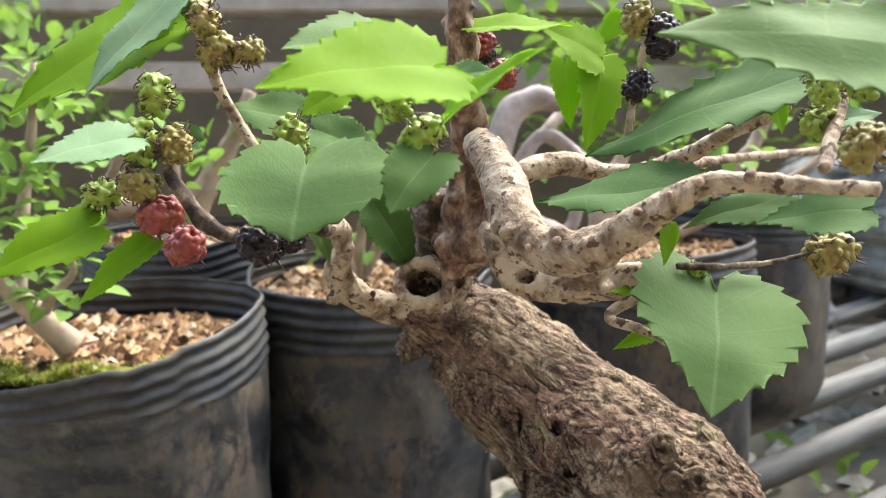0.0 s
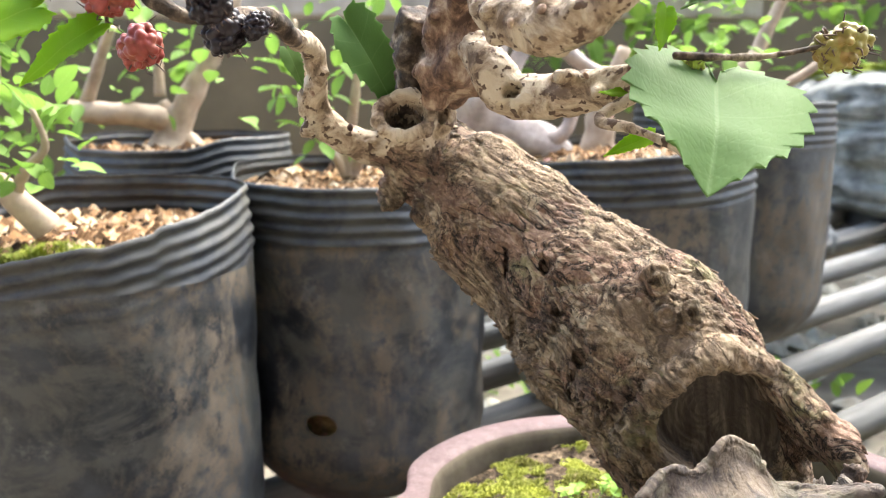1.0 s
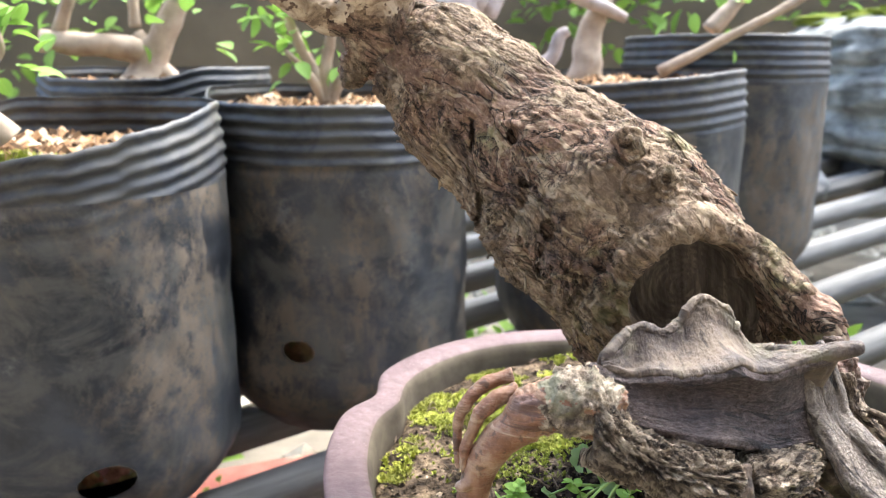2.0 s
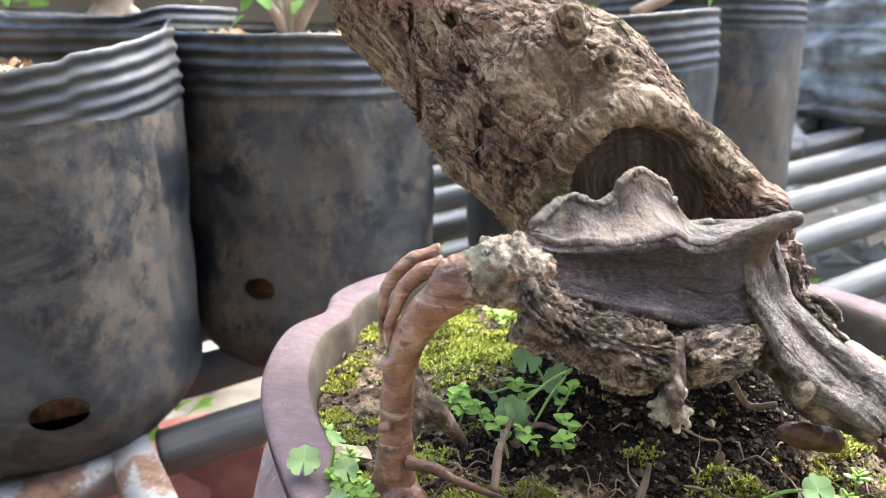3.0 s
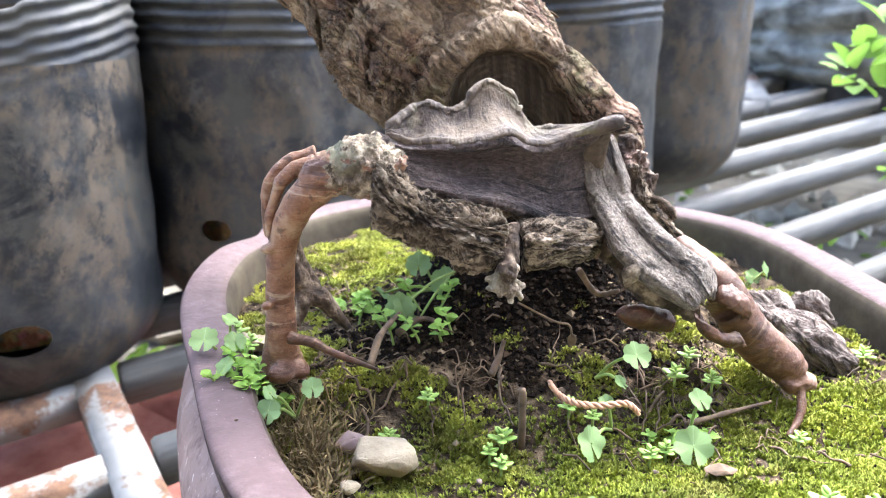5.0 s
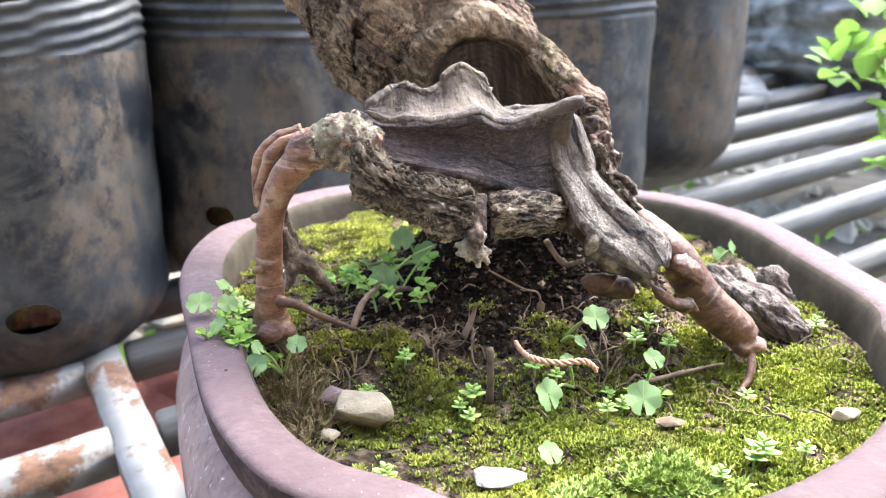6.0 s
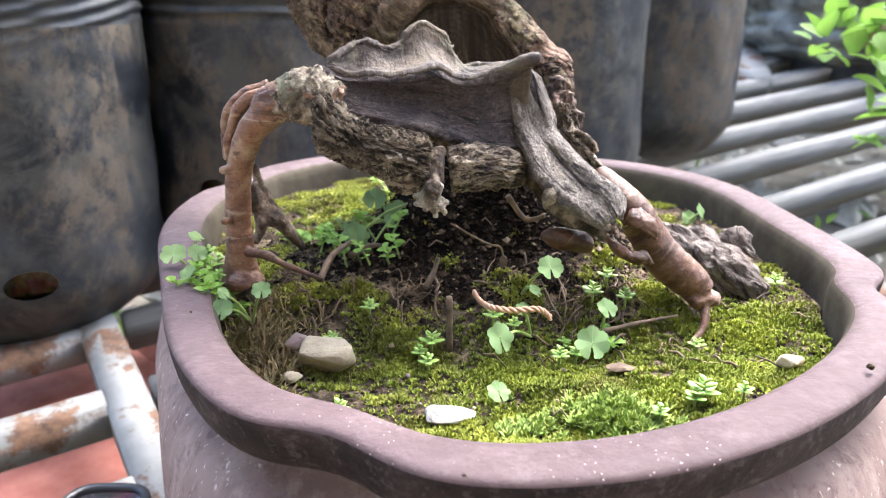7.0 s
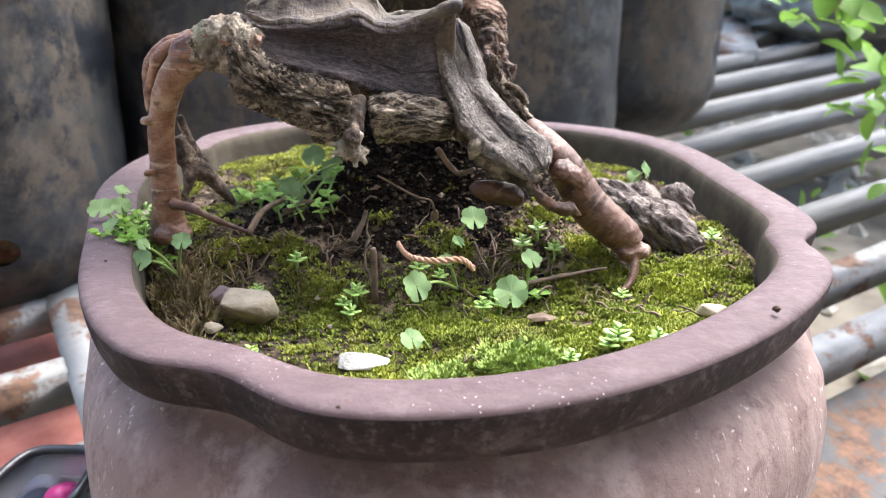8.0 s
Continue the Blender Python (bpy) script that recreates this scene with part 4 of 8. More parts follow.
for c, s in (((0.0234, 0.2080, 0.1620), 0.0022), ((0.0232, 0.2070, 0.1447), 0.002), ((0.0262, 0.2080, 0.1225), 0.0046), ((0.0300, 0.2110, 0.1215), 0.004)):
    blob(bm, c, (s, s, s * 0.75), (0, 0, 0), 3, 0.3, 150)
me = weather(fused(bm, 0.0006), (0.00016, (50, 50, 620), 3), (0.0003, (90, 90, 90), 2))
p, nr = coords(me), normals(me)
COLLAR = np.array((0.0547, 0.2040, 0.1888))
for i in range(len(p)):
    near = max(0.0, 1 - np.linalg.norm(p[i] - COLLAR) / 0.02) ** 0.6
    v = Vector(p[i])
    p[i] += nr[i] * near * (0.0016 * noise.fractal(v * 330, 0.5, 2.1, 5) + 0.0012 * (0.4 - abs(noise.noise(v * 260))))
put_coords(me, p)
me.materials.append(ROOT)
me.materials.append(CRUST)
idx = []
for f in me.polygons:
    c = Vector(f.center)
    near = 1 - (c - Vector(COLLAR)).length / 0.02
    idx.append(1 if near + 0.9 * noise.fractal(c * 110, 0.8, 2.0, 4) > 0.32 else 0)
me.polygons.foreach_set("material_index", np.array(idx, dtype=np.int32))
linked("root", me, None, tree, "smooth pinkish-brown arched living root with a crusty collar")

for pts, rad in (([(0.0376, 0.2190, 0.1887), (0.0315, 0.2190, 0.1871), (0.0260, 0.2170, 0.1834), (0.0232, 0.2160, 0.1784), (0.0225, 0.2150, 0.1712), (0.0229, 0.2130, 0.1644)], [0.002, 0.0021, 0.002, 0.0017, 0.0014, 0.0008]),
                 ([(0.0383, 0.2130, 0.1870), (0.0333, 0.2120, 0.1858), (0.0287, 0.2110, 0.1819), (0.0260, 0.2110, 0.1757), (0.0242, 0.2110, 0.1694), (0.0243, 0.2110, 0.1640)], [0.0022, 0.0023, 0.0022, 0.0019, 0.0016, 0.001])):
    bm = bmesh.new()
    tube(bm, pts, rad, 14, 8, 0.3, 150)
    linked("root", weather(fused(bm, 0.0005), (0.0004, (240, 240, 240), 3)), ROOT, tree, "thin pinkish root strand beside the arch")

bm = bmesh.new()
tube(bm, [(0.0284, 0.2260, 0.1609), (0.0314, 0.2290, 0.1502), (0.0348, 0.2300, 0.1412)], [0.0014, 0.0018, 0.0022], 10, 8, 0.4, 120)
tube(bm, [(0.0281, 0.2250, 0.1540), (0.0299, 0.2260, 0.1443), (0.0372, 0.2270, 0.1390), (0.0453, 0.2280, 0.1283)], [0.0022, 0.004, 0.003, 0.0014], 10, 8, 0.45, 140)
tube(bm, [(0.0298, 0.2250, 0.1446), (0.0310, 0.2230, 0.1383), (0.0290, 0.2210, 0.1325)], [0.0026, 0.002, 0.0016], 10, 8, 0.4, 140)
linked("root", weather(fused(bm, 0.0006), (0.0006, (180, 180, 180), 3)), DARK_BARK, tree, "grey knobbly side root")
bm = bmesh.new()
tube(bm, [(0.0284, 0.2100, 0.1331), (0.0354, 0.2080, 0.1323), (0.0429, 0.2060, 0.1293), (0.0562, 0.2040, 0.1247)], [0.0022, 0.0017, 0.0012, 0.0006], 10, 8, 0.35, 160)
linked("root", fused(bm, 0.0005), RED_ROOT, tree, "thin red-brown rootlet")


def sheet(rows, thick, across=40, along=30, relief=None, ragged=0.0, down=False):
    """A bent board through rows of points, with thickness, torn edges and a relief along its grain."""
    grid = [spline(r, max(2, across // (len(r) - 1))) for r in rows]
    n = min(len(g) for g in grid)
    cols = np.array([spline([g[j] for g in grid], max(2, along // (len(rows) - 1))) for j in range(n)])
    a, b = cols.shape[:2]
    lu = np.linalg.norm(np.diff(cols[:, b // 2], axis=0), axis=1).sum()
    lv = np.linalg.norm(np.diff(cols[a // 2], axis=0), axis=1).sum()
    if ragged:
        for i in range(a):
            tear = ragged * np.array([noise.fractal(Vector((i * lu / a * 260, k * 7.7, 1.3)), 0.6, 2.0, 3) for k in (0, 1)])
            cols[i, 0] += unit(cols[i, 0] - cols[i, 1]) * tear[0]
            cols[i, -1] += unit(cols[i, -1] - cols[i, -2]) * tear[1]
    nn = np.cross(np.gradient(cols, axis=0), np.gradient(cols, axis=1))
    nn /= np.linalg.norm(nn, axis=2)[:, :, None] + 1e-12
    if nn[a // 2, b // 2, 1] > 0:
        nn = -nn
    verts, uvs, faces = [], [], []
    for s in (0, 1):
        for i in range(a):
            for j in range(b):
                u, v = i / (a - 1), j / (b - 1)
                e = relief(u, v, u * lu, v * lv) if relief else 0.0
                rim = min(1.0, 0.3 + 0.25 * min(i, a - 1 - i, j, b - 1 - j))
                verts.append(cols[i, j] + nn[i, j] * (e + (0.5 - s) * thick * rim))
                uvs.append((v * lv, u * lu) if down else (u * lu, v * lv))
    o = a * b
    for i in range(a - 1):
        for j in range(b - 1):
            k = i * b + j
            faces += [(k, k + b, k + b + 1, k + 1), (o + k + 1, o + k + b + 1, o + k + b, o + k)]
    for i in range(a - 1):
        for k in (i * b, i * b + b - 1):
            faces.append((k, o + k, o + k + b, k + b))
    for j in range(b - 1):
        for k in (j, (a - 1) * b + j):
            faces.append((k, k + 1, o + k + 1, o + k))
    me = raw(verts, faces, "sheet")
    lay = me.uv_layers.new(name="UVMap")
    for lp in me.loops:
        lay.data[lp.index].uv = uvs[lp.vertex_index]
    fix = bmesh.new()
    fix.from_mesh(me)
    bmesh.ops.recalc_face_normals(fix, faces=fix.faces[:])
    fix.to_mesh(me)
    fix.free()
    return me


def fibre(x, y, fx, fy, seed, det=5):
    return noise.fractal(Vector((x * fx + 1.5 * noise.noise(Vector((x * 40, y * 40, seed))), y * fy + 1.2 * noise.noise(Vector((x * 30, y * 60, seed + 5))), seed)), 0.7, 2.1, det)


# peeling collar and the shredded strip of bark under the deadwood
def shred(u, v, x, y):
    ridge = 1 - 1.4 * abs(fibre(x, y, 80, 420, 2.0))
    crust = noise.fractal(Vector((x * 210, y * 260, 4.0)), 0.6, 2.1, 4)
    knob = max(0.0, noise.noise(Vector((x * 120, y * 120, 8.0)))) * max(0.0, 1 - u * 2.2)
    return 0.0028 * ridge + 0.0012 * crust + 0.0026 * knob - 0.0014 - 0.002 * max(0.0, noise.noise(Vector((x * 90, y * 170, 3.0))) - 0.3)


strip_a = [(0.0543, 0.2085, 0.1960), (0.0570, 0.2060, 0.1898), (0.0625, 0.2045, 0.1832), (0.0688, 0.2030, 0.1788), (0.0757, 0.2020, 0.1769), (0.0844, 0.2010, 0.1758), (0.0919, 0.2020, 0.1738)]
strip_b = [(0.0554, 0.2005, 0.1904), (0.0596, 0.1990, 0.1846), (0.0657, 0.1975, 0.1794), (0.0724, 0.1965, 0.1759), (0.0786, 0.1960, 0.1742), (0.0859, 0.1960, 0.1724), (0.0926, 0.1980, 0.1702)]
strip_c = [(0.0555, 0.1975, 0.1829), (0.0610, 0.1965, 0.1789), (0.0671, 0.1955, 0.1754), (0.0731, 0.1950, 0.1722), (0.0792, 0.1950, 0.1701), (0.0859, 0.1955, 0.1675), (0.0920, 0.1980, 0.1658)]
strip_d = [(0.0553, 0.2005, 0.1748), (0.0616, 0.1990, 0.1726), (0.0678, 0.1985, 0.1703), (0.0739, 0.1985, 0.1678), (0.0795, 0.1985, 0.1648), (0.0851, 0.1990, 0.1614), (0.0907, 0.2010, 0.1623)]
strip_e = [(0.0547, 0.2110, 0.1694), (0.0607, 0.2100, 0.1680), (0.0671, 0.2100, 0.1654), (0.0735, 0.2100, 0.1629), (0.0788, 0.2090, 0.1596), (0.0839, 0.2090, 0.1570), (0.0892, 0.2100, 0.1590)]
strip = sheet([strip_a, strip_b, strip_c, strip_d, strip_e], 0.004, 130, 84, shred, 0.0018)
linked("bark_strip", strip, STRIP, tree, "shredded grey-brown bark strip under the deadwood")
bm = bmesh.new()
for c, s in (((0.0500, 0.2075, 0.1935), (0.0030, 0.003, 0.0013)), ((0.0447, 0.2070, 0.1908), (0.0018, 0.002, 0.0012)), ((0.0500, 0.1990, 0.1830), (0.0012, 0.0012, 0.0026)), ((0.0545, 0.1985, 0.1850), (0.0016, 0.0012, 0.0014))):
    blob(bm, c, s, (0, 14, 0), 3, 0.4, 150)
linked("bark_strip", weather(fused(bm, 0.0005), (0.0012, (380, 380, 380), 4)), CRUST, tree, "pale knobs of the bark collar")
# withered root stub and the splintered block beside it
bm = bmesh.new()
tube(bm, [(0.0934, 0.2020, 0.1707), (0.0942, 0.1990, 0.1656), (0.0938, 0.1960, 0.1612), (0.0927, 0.1940, 0.1578)], [0.0028, 0.003, 0.0028, 0.0032], 12, 8, 0.35, 160)
linked("bark_strip", weather(fused(bm, 0.0005), (0.0009, (260, 260, 90), 4)), DARK_BARK, tree, "dark hanging root stub")
bm = bmesh.new()
for tip, wide in (((0.0866, 0.1940, 0.1575), 0.0022), ((0.0874, 0.1930, 0.1545), 0.0018), ((0.0909, 0.1920, 0.1526), 0.0018), ((0.0943, 0.1930, 0.1502), 0.0022), ((0.0976, 0.1940, 0.1512), 0.0016), ((0.0980, 0.1950, 0.1544), 0.0016)):
    tube(bm, [(0.0930, 0.1955, 0.1603), (0.0927, 0.1940, 0.1572), tip], [0.0028, 0.0024, wide * 0.5], 10, 8, 0.45, 240)
linked("bark_strip", weather(fused(bm, 0.0005), (0.0011, (300, 300, 120), 4)), CRUST, tree, "pale withered end of the root stub")
block_a = [(0.0976, 0.2120, 0.1688), (0.1041, 0.2120, 0.1693), (0.1115, 0.2160, 0.1682), (0.1187, 0.2220, 0.1661), (0.1247, 0.2270, 0.1630)]
block_b = [(0.0976, 0.2030, 0.1686), (0.1039, 0.2030, 0.1692), (0.1111, 0.2075, 0.1686), (0.1181, 0.2150, 0.1661), (0.1242, 0.2220, 0.1626)]
block_c = [(0.0982, 0.2010, 0.1649), (0.1039, 0.2010, 0.1652), (0.1111, 0.2055, 0.1646), (0.1181, 0.2135, 0.1619), (0.1245, 0.2210, 0.1598)]
block_d = [(0.0987, 0.2030, 0.1606), (0.1040, 0.2040, 0.1600), (0.1113, 0.2080, 0.1598), (0.1185, 0.2160, 0.1581), (0.1245, 0.2230, 0.1577)]
block_e = [(0.0992, 0.2110, 0.1558), (0.1043, 0.2120, 0.1556), (0.1118, 0.2160, 0.1556), (0.1191, 0.2230, 0.1544), (0.1249, 0.2290, 0.1546)]
block = sheet([block_a, block_b, block_c, block_d, block_e], 0.004, 90, 60, lambda u, v, x, y: 0.0014 * fibre(x, y, 70, 330, 6.0) + 0.0006 * noise.fractal(Vector((x * 500, y * 500, 2)), 0.8, 2.0, 3), 0.002)
linked("bark_strip", block, STRIP, tree, "splintered bark block below the board")

# dark board of deadwood with its wavy pale crest
def flow(deep, fine):
    return lambda u, v, x, y: deep * fibre(x, y, 30, 130, 1.0, 4) + fine * fibre(x, y, 110, 900, 9.0, 3)


rim_line = [(0.0590, 0.2065, 0.1960), (0.0630, 0.2070, 0.1940), (0.0675, 0.2075, 0.1930), (0.0720, 0.2075, 0.1934), (0.0763, 0.2070, 0.1936), (0.0805, 0.2065, 0.1932), (0.0848, 0.2060, 0.1938), (0.0892, 0.2060, 0.1950), (0.0938, 0.2075, 0.1957), (0.0970, 0.2100, 0.1944), (0.1008, 0.2115, 0.1922), (0.1053, 0.2120, 0.1923), (0.1110, 0.2130, 0.1935), (0.1170, 0.2130, 0.1951), (0.1215, 0.2125, 0.1970), (0.1252, 0.2115, 0.1980)]


def even(points, n):
    """The same line through n points at even steps."""
    q = spline(points, 12)
    d = np.concatenate([[0], np.cumsum(np.linalg.norm(np.diff(q, axis=0), axis=1))])
    return [tuple(np.interp(t, d, q[:, k]) for k in range(3)) for t in np.linspace(0, d[-1], n)]


board_b = [(0.0556, 0.2085, 0.1950), (0.0606, 0.2075, 0.1917), (0.0816, 0.2110, 0.1885), (0.0917, 0.2135, 0.1888), (0.1039, 0.2150, 0.1870), (0.1113, 0.2200, 0.1872), (0.1225, 0.2290, 0.1890)]
board_c = [(0.0570, 0.2080, 0.1920), (0.0624, 0.2065, 0.1879), (0.0803, 0.2095, 0.1837), (0.0904, 0.2125, 0.1830), (0.1048, 0.2180, 0.1796), (0.1115, 0.2210, 0.1789), (0.1234, 0.2280, 0.1804)]
board_d = [(0.0593, 0.2065, 0.1885), (0.0650, 0.2050, 0.1844), (0.0805, 0.2050, 0.1800), (0.0905, 0.2075, 0.1785), (0.1055, 0.2160, 0.1728), (0.1117, 0.2200, 0.1715), (0.1243, 0.2260, 0.1712)]
board_e = [(0.0619, 0.2050, 0.1854), (0.0676, 0.2035, 0.1812), (0.0820, 0.2005, 0.1782), (0.0906, 0.2020, 0.1766), (0.1061, 0.2130, 0.1686), (0.1123, 0.2180, 0.1674), (0.1256, 0.2240, 0.1668)]
board = sheet([even(r, 16) for r in ([(0.0560, 0.2075, 0.1966)] + [(x, y, z - 0.0003) for x, y, z in rim_line[:15]], board_b, board_c, board_d, board_e)], 0.0034, 150, 90, flow(0.0005, 0.00022), 0.0006)
linked("deadwood_board", board, DEAD, tree, "dark weathered deadwood board")


def knobbly(u, v, x, y):
    top = max(0.0, 1 - abs(v - 0.52) / 0.2)
    return 0.0007 * noise.fractal(Vector((x * 70, y * 70, 3)), 0.9, 2.0, 3) + 0.00015 * fibre(y, x, 50, 150, 3.0, 4) + 0.00006 * fibre(y, x, 150, 900, 4.0, 3) + top * 0.0009 * noise.fractal(Vector((x * 170, y * 170, 7)), 0.7, 2.0, 4)


# top outline of the crest: a small bump, the hooked hump, then the thin lip
crest_top = [(0.0590, 0.2085, 0.1972), (0.0630, 0.2120, 0.1995), (0.0668, 0.2150, 0.2020), (0.0706, 0.2165, 0.2034), (0.0746, 0.2180, 0.2018), (0.0788, 0.2200, 0.2010), (0.0828, 0.2220, 0.2030), (0.0857, 0.2230, 0.2070), (0.0888, 0.2240, 0.2088), (0.0930, 0.2245, 0.2074), (0.0968, 0.2250, 0.2046), (0.0985, 0.2240, 0.1990), (0.1012, 0.2225, 0.1950), (0.1078, 0.2215, 0.1952), (0.1142, 0.2195, 0.1950), (0.1258, 0.2145, 0.1990)]
crest_mid = []
for (xa, ya, za), (xb, yb, zb) in zip(rim_line, crest_top):
    rise = zb - za
    crest_mid.append([(xa + (xb - xa) * f, ya + (yb - ya) * g, za + rise * k) for f, g, k in ((0.3, 0.42, 0.10), (0.65, 0.80, 0.46), (0.9, 0.95, 0.84))])
crest_back = [[(x, y + d, z - e - 0.3 * max(0.0, z - 0.197)) for x, y, z in crest_top] for d, e in ((0.0022, 0.0012), (0.006, 0.007), (0.012, 0.016))]
crest = sheet([rim_line] + [[m[k] for m in crest_mid] for k in range(3)] + [crest_top] + crest_back, 0.0026, 195, 105, knobbly, 0.0003, True)
linked("deadwood_crest", crest, CREST, tree, "wavy pale hooked crest of the deadwood")
bm = bmesh.new()
tube(bm, [(0.1120, 0.2165, 0.1944), (0.1180, 0.2145, 0.1960), (0.1225, 0.2130, 0.1978), (0.1262, 0.2122, 0.1990), (0.1278, 0.2118, 0.1990)], [0.0012, 0.0018, 0.0021, 0.0022, 0.0012], 14, 8, 0.2, 160)
linked("deadwood_lip", weather(fused(bm, 0.0005), (0.0003, (160, 160, 160), 3)), CREST, tree, "rounded end of the crest lip")

# bleached tongue of deadwood running down to the root
DIR = unit((0.75, -0.1, -0.65))


def bone(u, v, x, y):
    return 0.0006 * fibre(y, x, 45, 300, 5.0, 5) + 0.0002 * fibre(y, x, 120, 1000, 2.0, 3) - 0.0016 * max(0.0, fibre(y, x, 30, 260, 8.0, 3) - 0.15)


tongue_a = [(0.1171, 0.2300, 0.1933), (0.1196, 0.2275, 0.1932), (0.1223, 0.2280, 0.1930), (0.1258, 0.2300, 0.1936), (0.1290, 0.2350, 0.1918)]
tongue_b = [(0.1177, 0.2290, 0.1789), (0.1209, 0.2255, 0.1794), (0.1255, 0.2280, 0.1788), (0.1319, 0.2295, 0.1786), (0.1360, 0.2360, 0.1763)]
tongue_c = [(0.1212, 0.2260, 0.1719), (0.1242, 0.2230, 0.1724), (0.1286, 0.2262, 0.1719), (0.1338, 0.2280, 0.1723), (0.1373, 0.2350, 0.1703)]
tongue_d = [(0.1250, 0.2205, 0.1661), (0.1277, 0.2180, 0.1662), (0.1328, 0.2215, 0.1659), (0.1382, 0.2215, 0.1673), (0.1420, 0.2285, 0.1645)]
tongue_e = [(0.1277, 0.2155, 0.1599), (0.1307, 0.2130, 0.1599), (0.1371, 0.2165, 0.1608), (0.1428, 0.2165, 0.1629), (0.1469, 0.2225, 0.1602)]
tongue_f = [(0.1334, 0.2115, 0.1533), (0.1364, 0.2085, 0.1543), (0.1426, 0.2115, 0.1563), (0.1487, 0.2115, 0.1587), (0.1531, 0.2178, 0.1557)]
tongue_g = [(0.1393, 0.2075, 0.1498), (0.1418, 0.2045, 0.1508), (0.1474, 0.2075, 0.1528), (0.1531, 0.2085, 0.1552), (0.1572, 0.2135, 0.1527)]
tongue_h = [(0.1500, 0.2035, 0.1441), (0.1510, 0.2025, 0.1450), (0.1531, 0.2030, 0.1465), (0.1553, 0.2040, 0.1478), (0.1570, 0.2060, 0.1478)]
tongue = sheet([tongue_a, tongue_b, tongue_c, tongue_d, tongue_e, tongue_f, tongue_g, tongue_h], 0.0035, 72, 180, bone, 0.0022, True)
linked("deadwood_tongue", tongue, PALE_DEAD, tree, "bleached bone-like tongue of deadwood")
bm = bmesh.new()
tube(bm, [(0.1368, 0.2125, 0.1560), (0.1337, 0.2105, 0.1538), (0.1319, 0.2095, 0.1508), (0.1309, 0.2090, 0.1490)], [0.0034, 0.0032, 0.0018, 0.0005], 12, 8, 0.15, 150)
linked("deadwood_spur", weather(fused(bm, 0.0005), (0.0005, (160, 160, 100), 3)), CRUST, tree, "pointed spur of bleached wood")
bm = bmesh.new()
tube(bm, [(0.1258, 0.2240, 0.1619), (0.1315, 0.2220, 0.1526), (0.1382, 0.2190, 0.1478), (0.1462, 0.2160, 0.1423), (0.1551, 0.2120, 0.1400)], [0.003, 0.0034, 0.004, 0.004, 0.003], 12, 8, 0.35, 120)
linked("bark_strip", weather(fused(bm, 0.0006), (0.0016, (120, 160, 160), 4)), DARK_BARK, tree, "dark rotten wood under the tongue")
# flaking bark edge behind the tongue
edge = sheet([
    [(0.1365, 0.2420, 0.1811), (0.1383, 0.2420, 0.1743), (0.1397, 0.2400, 0.1689), (0.1435, 0.2370, 0.1634), (0.1490, 0.2340, 0.1586), (0.1552, 0.2280, 0.1542), (0.1605, 0.2220, 0.1507), (0.1650, 0.2190, 0.1458)],
    [(0.1384, 0.2380, 0.1817), (0.1408, 0.2380, 0.1750), (0.1425, 0.2360, 0.1703), (0.1461, 0.2340, 0.1657), (0.1507, 0.2310, 0.1607), (0.1565, 0.2245, 0.1564), (0.1612, 0.2185, 0.1534), (0.1651, 0.2160, 0.1487)],
    [(0.1419, 0.2420, 0.1803), (0.1451, 0.2420, 0.1737), (0.1477, 0.2410, 0.1688), (0.1511, 0.2390, 0.1641), (0.1531, 0.2330, 0.1605), (0.1588, 0.2290, 0.1562), (0.1633, 0.2220, 0.1535), (0.1668, 0.2190, 0.1494)]], 0.0014, 160, 40, lambda u, v, x, y: 0.0006 * fibre(x, y, 40, 420, 3.0, 4) + 0.0007 * noise.fractal(Vector((x * 380, y * 380, 3)), 0.6, 2.1, 4), 0.0022)
linked("bark_strip", edge, STRIP, tree, "loose flaking brown bark edge")
bm = bmesh.new()
for c, s, turn in (((0.1392, 0.2420, 0.1795), (0.0030, 0.003, 0.0062), 12), ((0.1408, 0.2430, 0.1755), (0.0034, 0.003, 0.0040), 30), ((0.1450, 0.2440, 0.1745), (0.0036, 0.003, 0.0034), 60), ((0.1425, 0.2450, 0.1800), (0.0026, 0.003, 0.0050), 10),
                   ((0.1380, 0.2460, 0.1850), (0.0030, 0.003, 0.0056), -5), ((0.1400, 0.2450, 0.1720), (0.0026, 0.002, 0.0044), 15)):
    blob(bm, c, s, (0, turn, 0), 4, 0.6, 190)
linked("root", weather(fused(bm, 0.0005), (0.0013, (230, 230, 170), 4), (0.0006, (700, 700, 500), 3)), CALLUS, tree, "flaky pinkish callus knob beside the tongue")
curl = sheet([
    [(0.1425, 0.2350, 0.1712), (0.1452, 0.2325, 0.1698), (0.1480, 0.2315, 0.1668), (0.1500, 0.2320, 0.1640)],
    [(0.1440, 0.2340, 0.1718), (0.1472, 0.2305, 0.1706), (0.1502, 0.2295, 0.1676), (0.1516, 0.2305, 0.1646)],
    [(0.1452, 0.2365, 0.1712), (0.1486, 0.2335, 0.1702), (0.1516, 0.2325, 0.1672), (0.1524, 0.2330, 0.1646)]], 0.0011, 48, 20, lambda u, v, x, y: 0.0005 * noise.fractal(Vector((x * 330, y * 330, 6)), 0.6, 2.1, 4), 0.0022)
linked("bark_strip", curl, STRIP, tree, "curled brown bark flake standing off the edge")

# peeling red-brown root entering the soil
bm = bmesh.new()
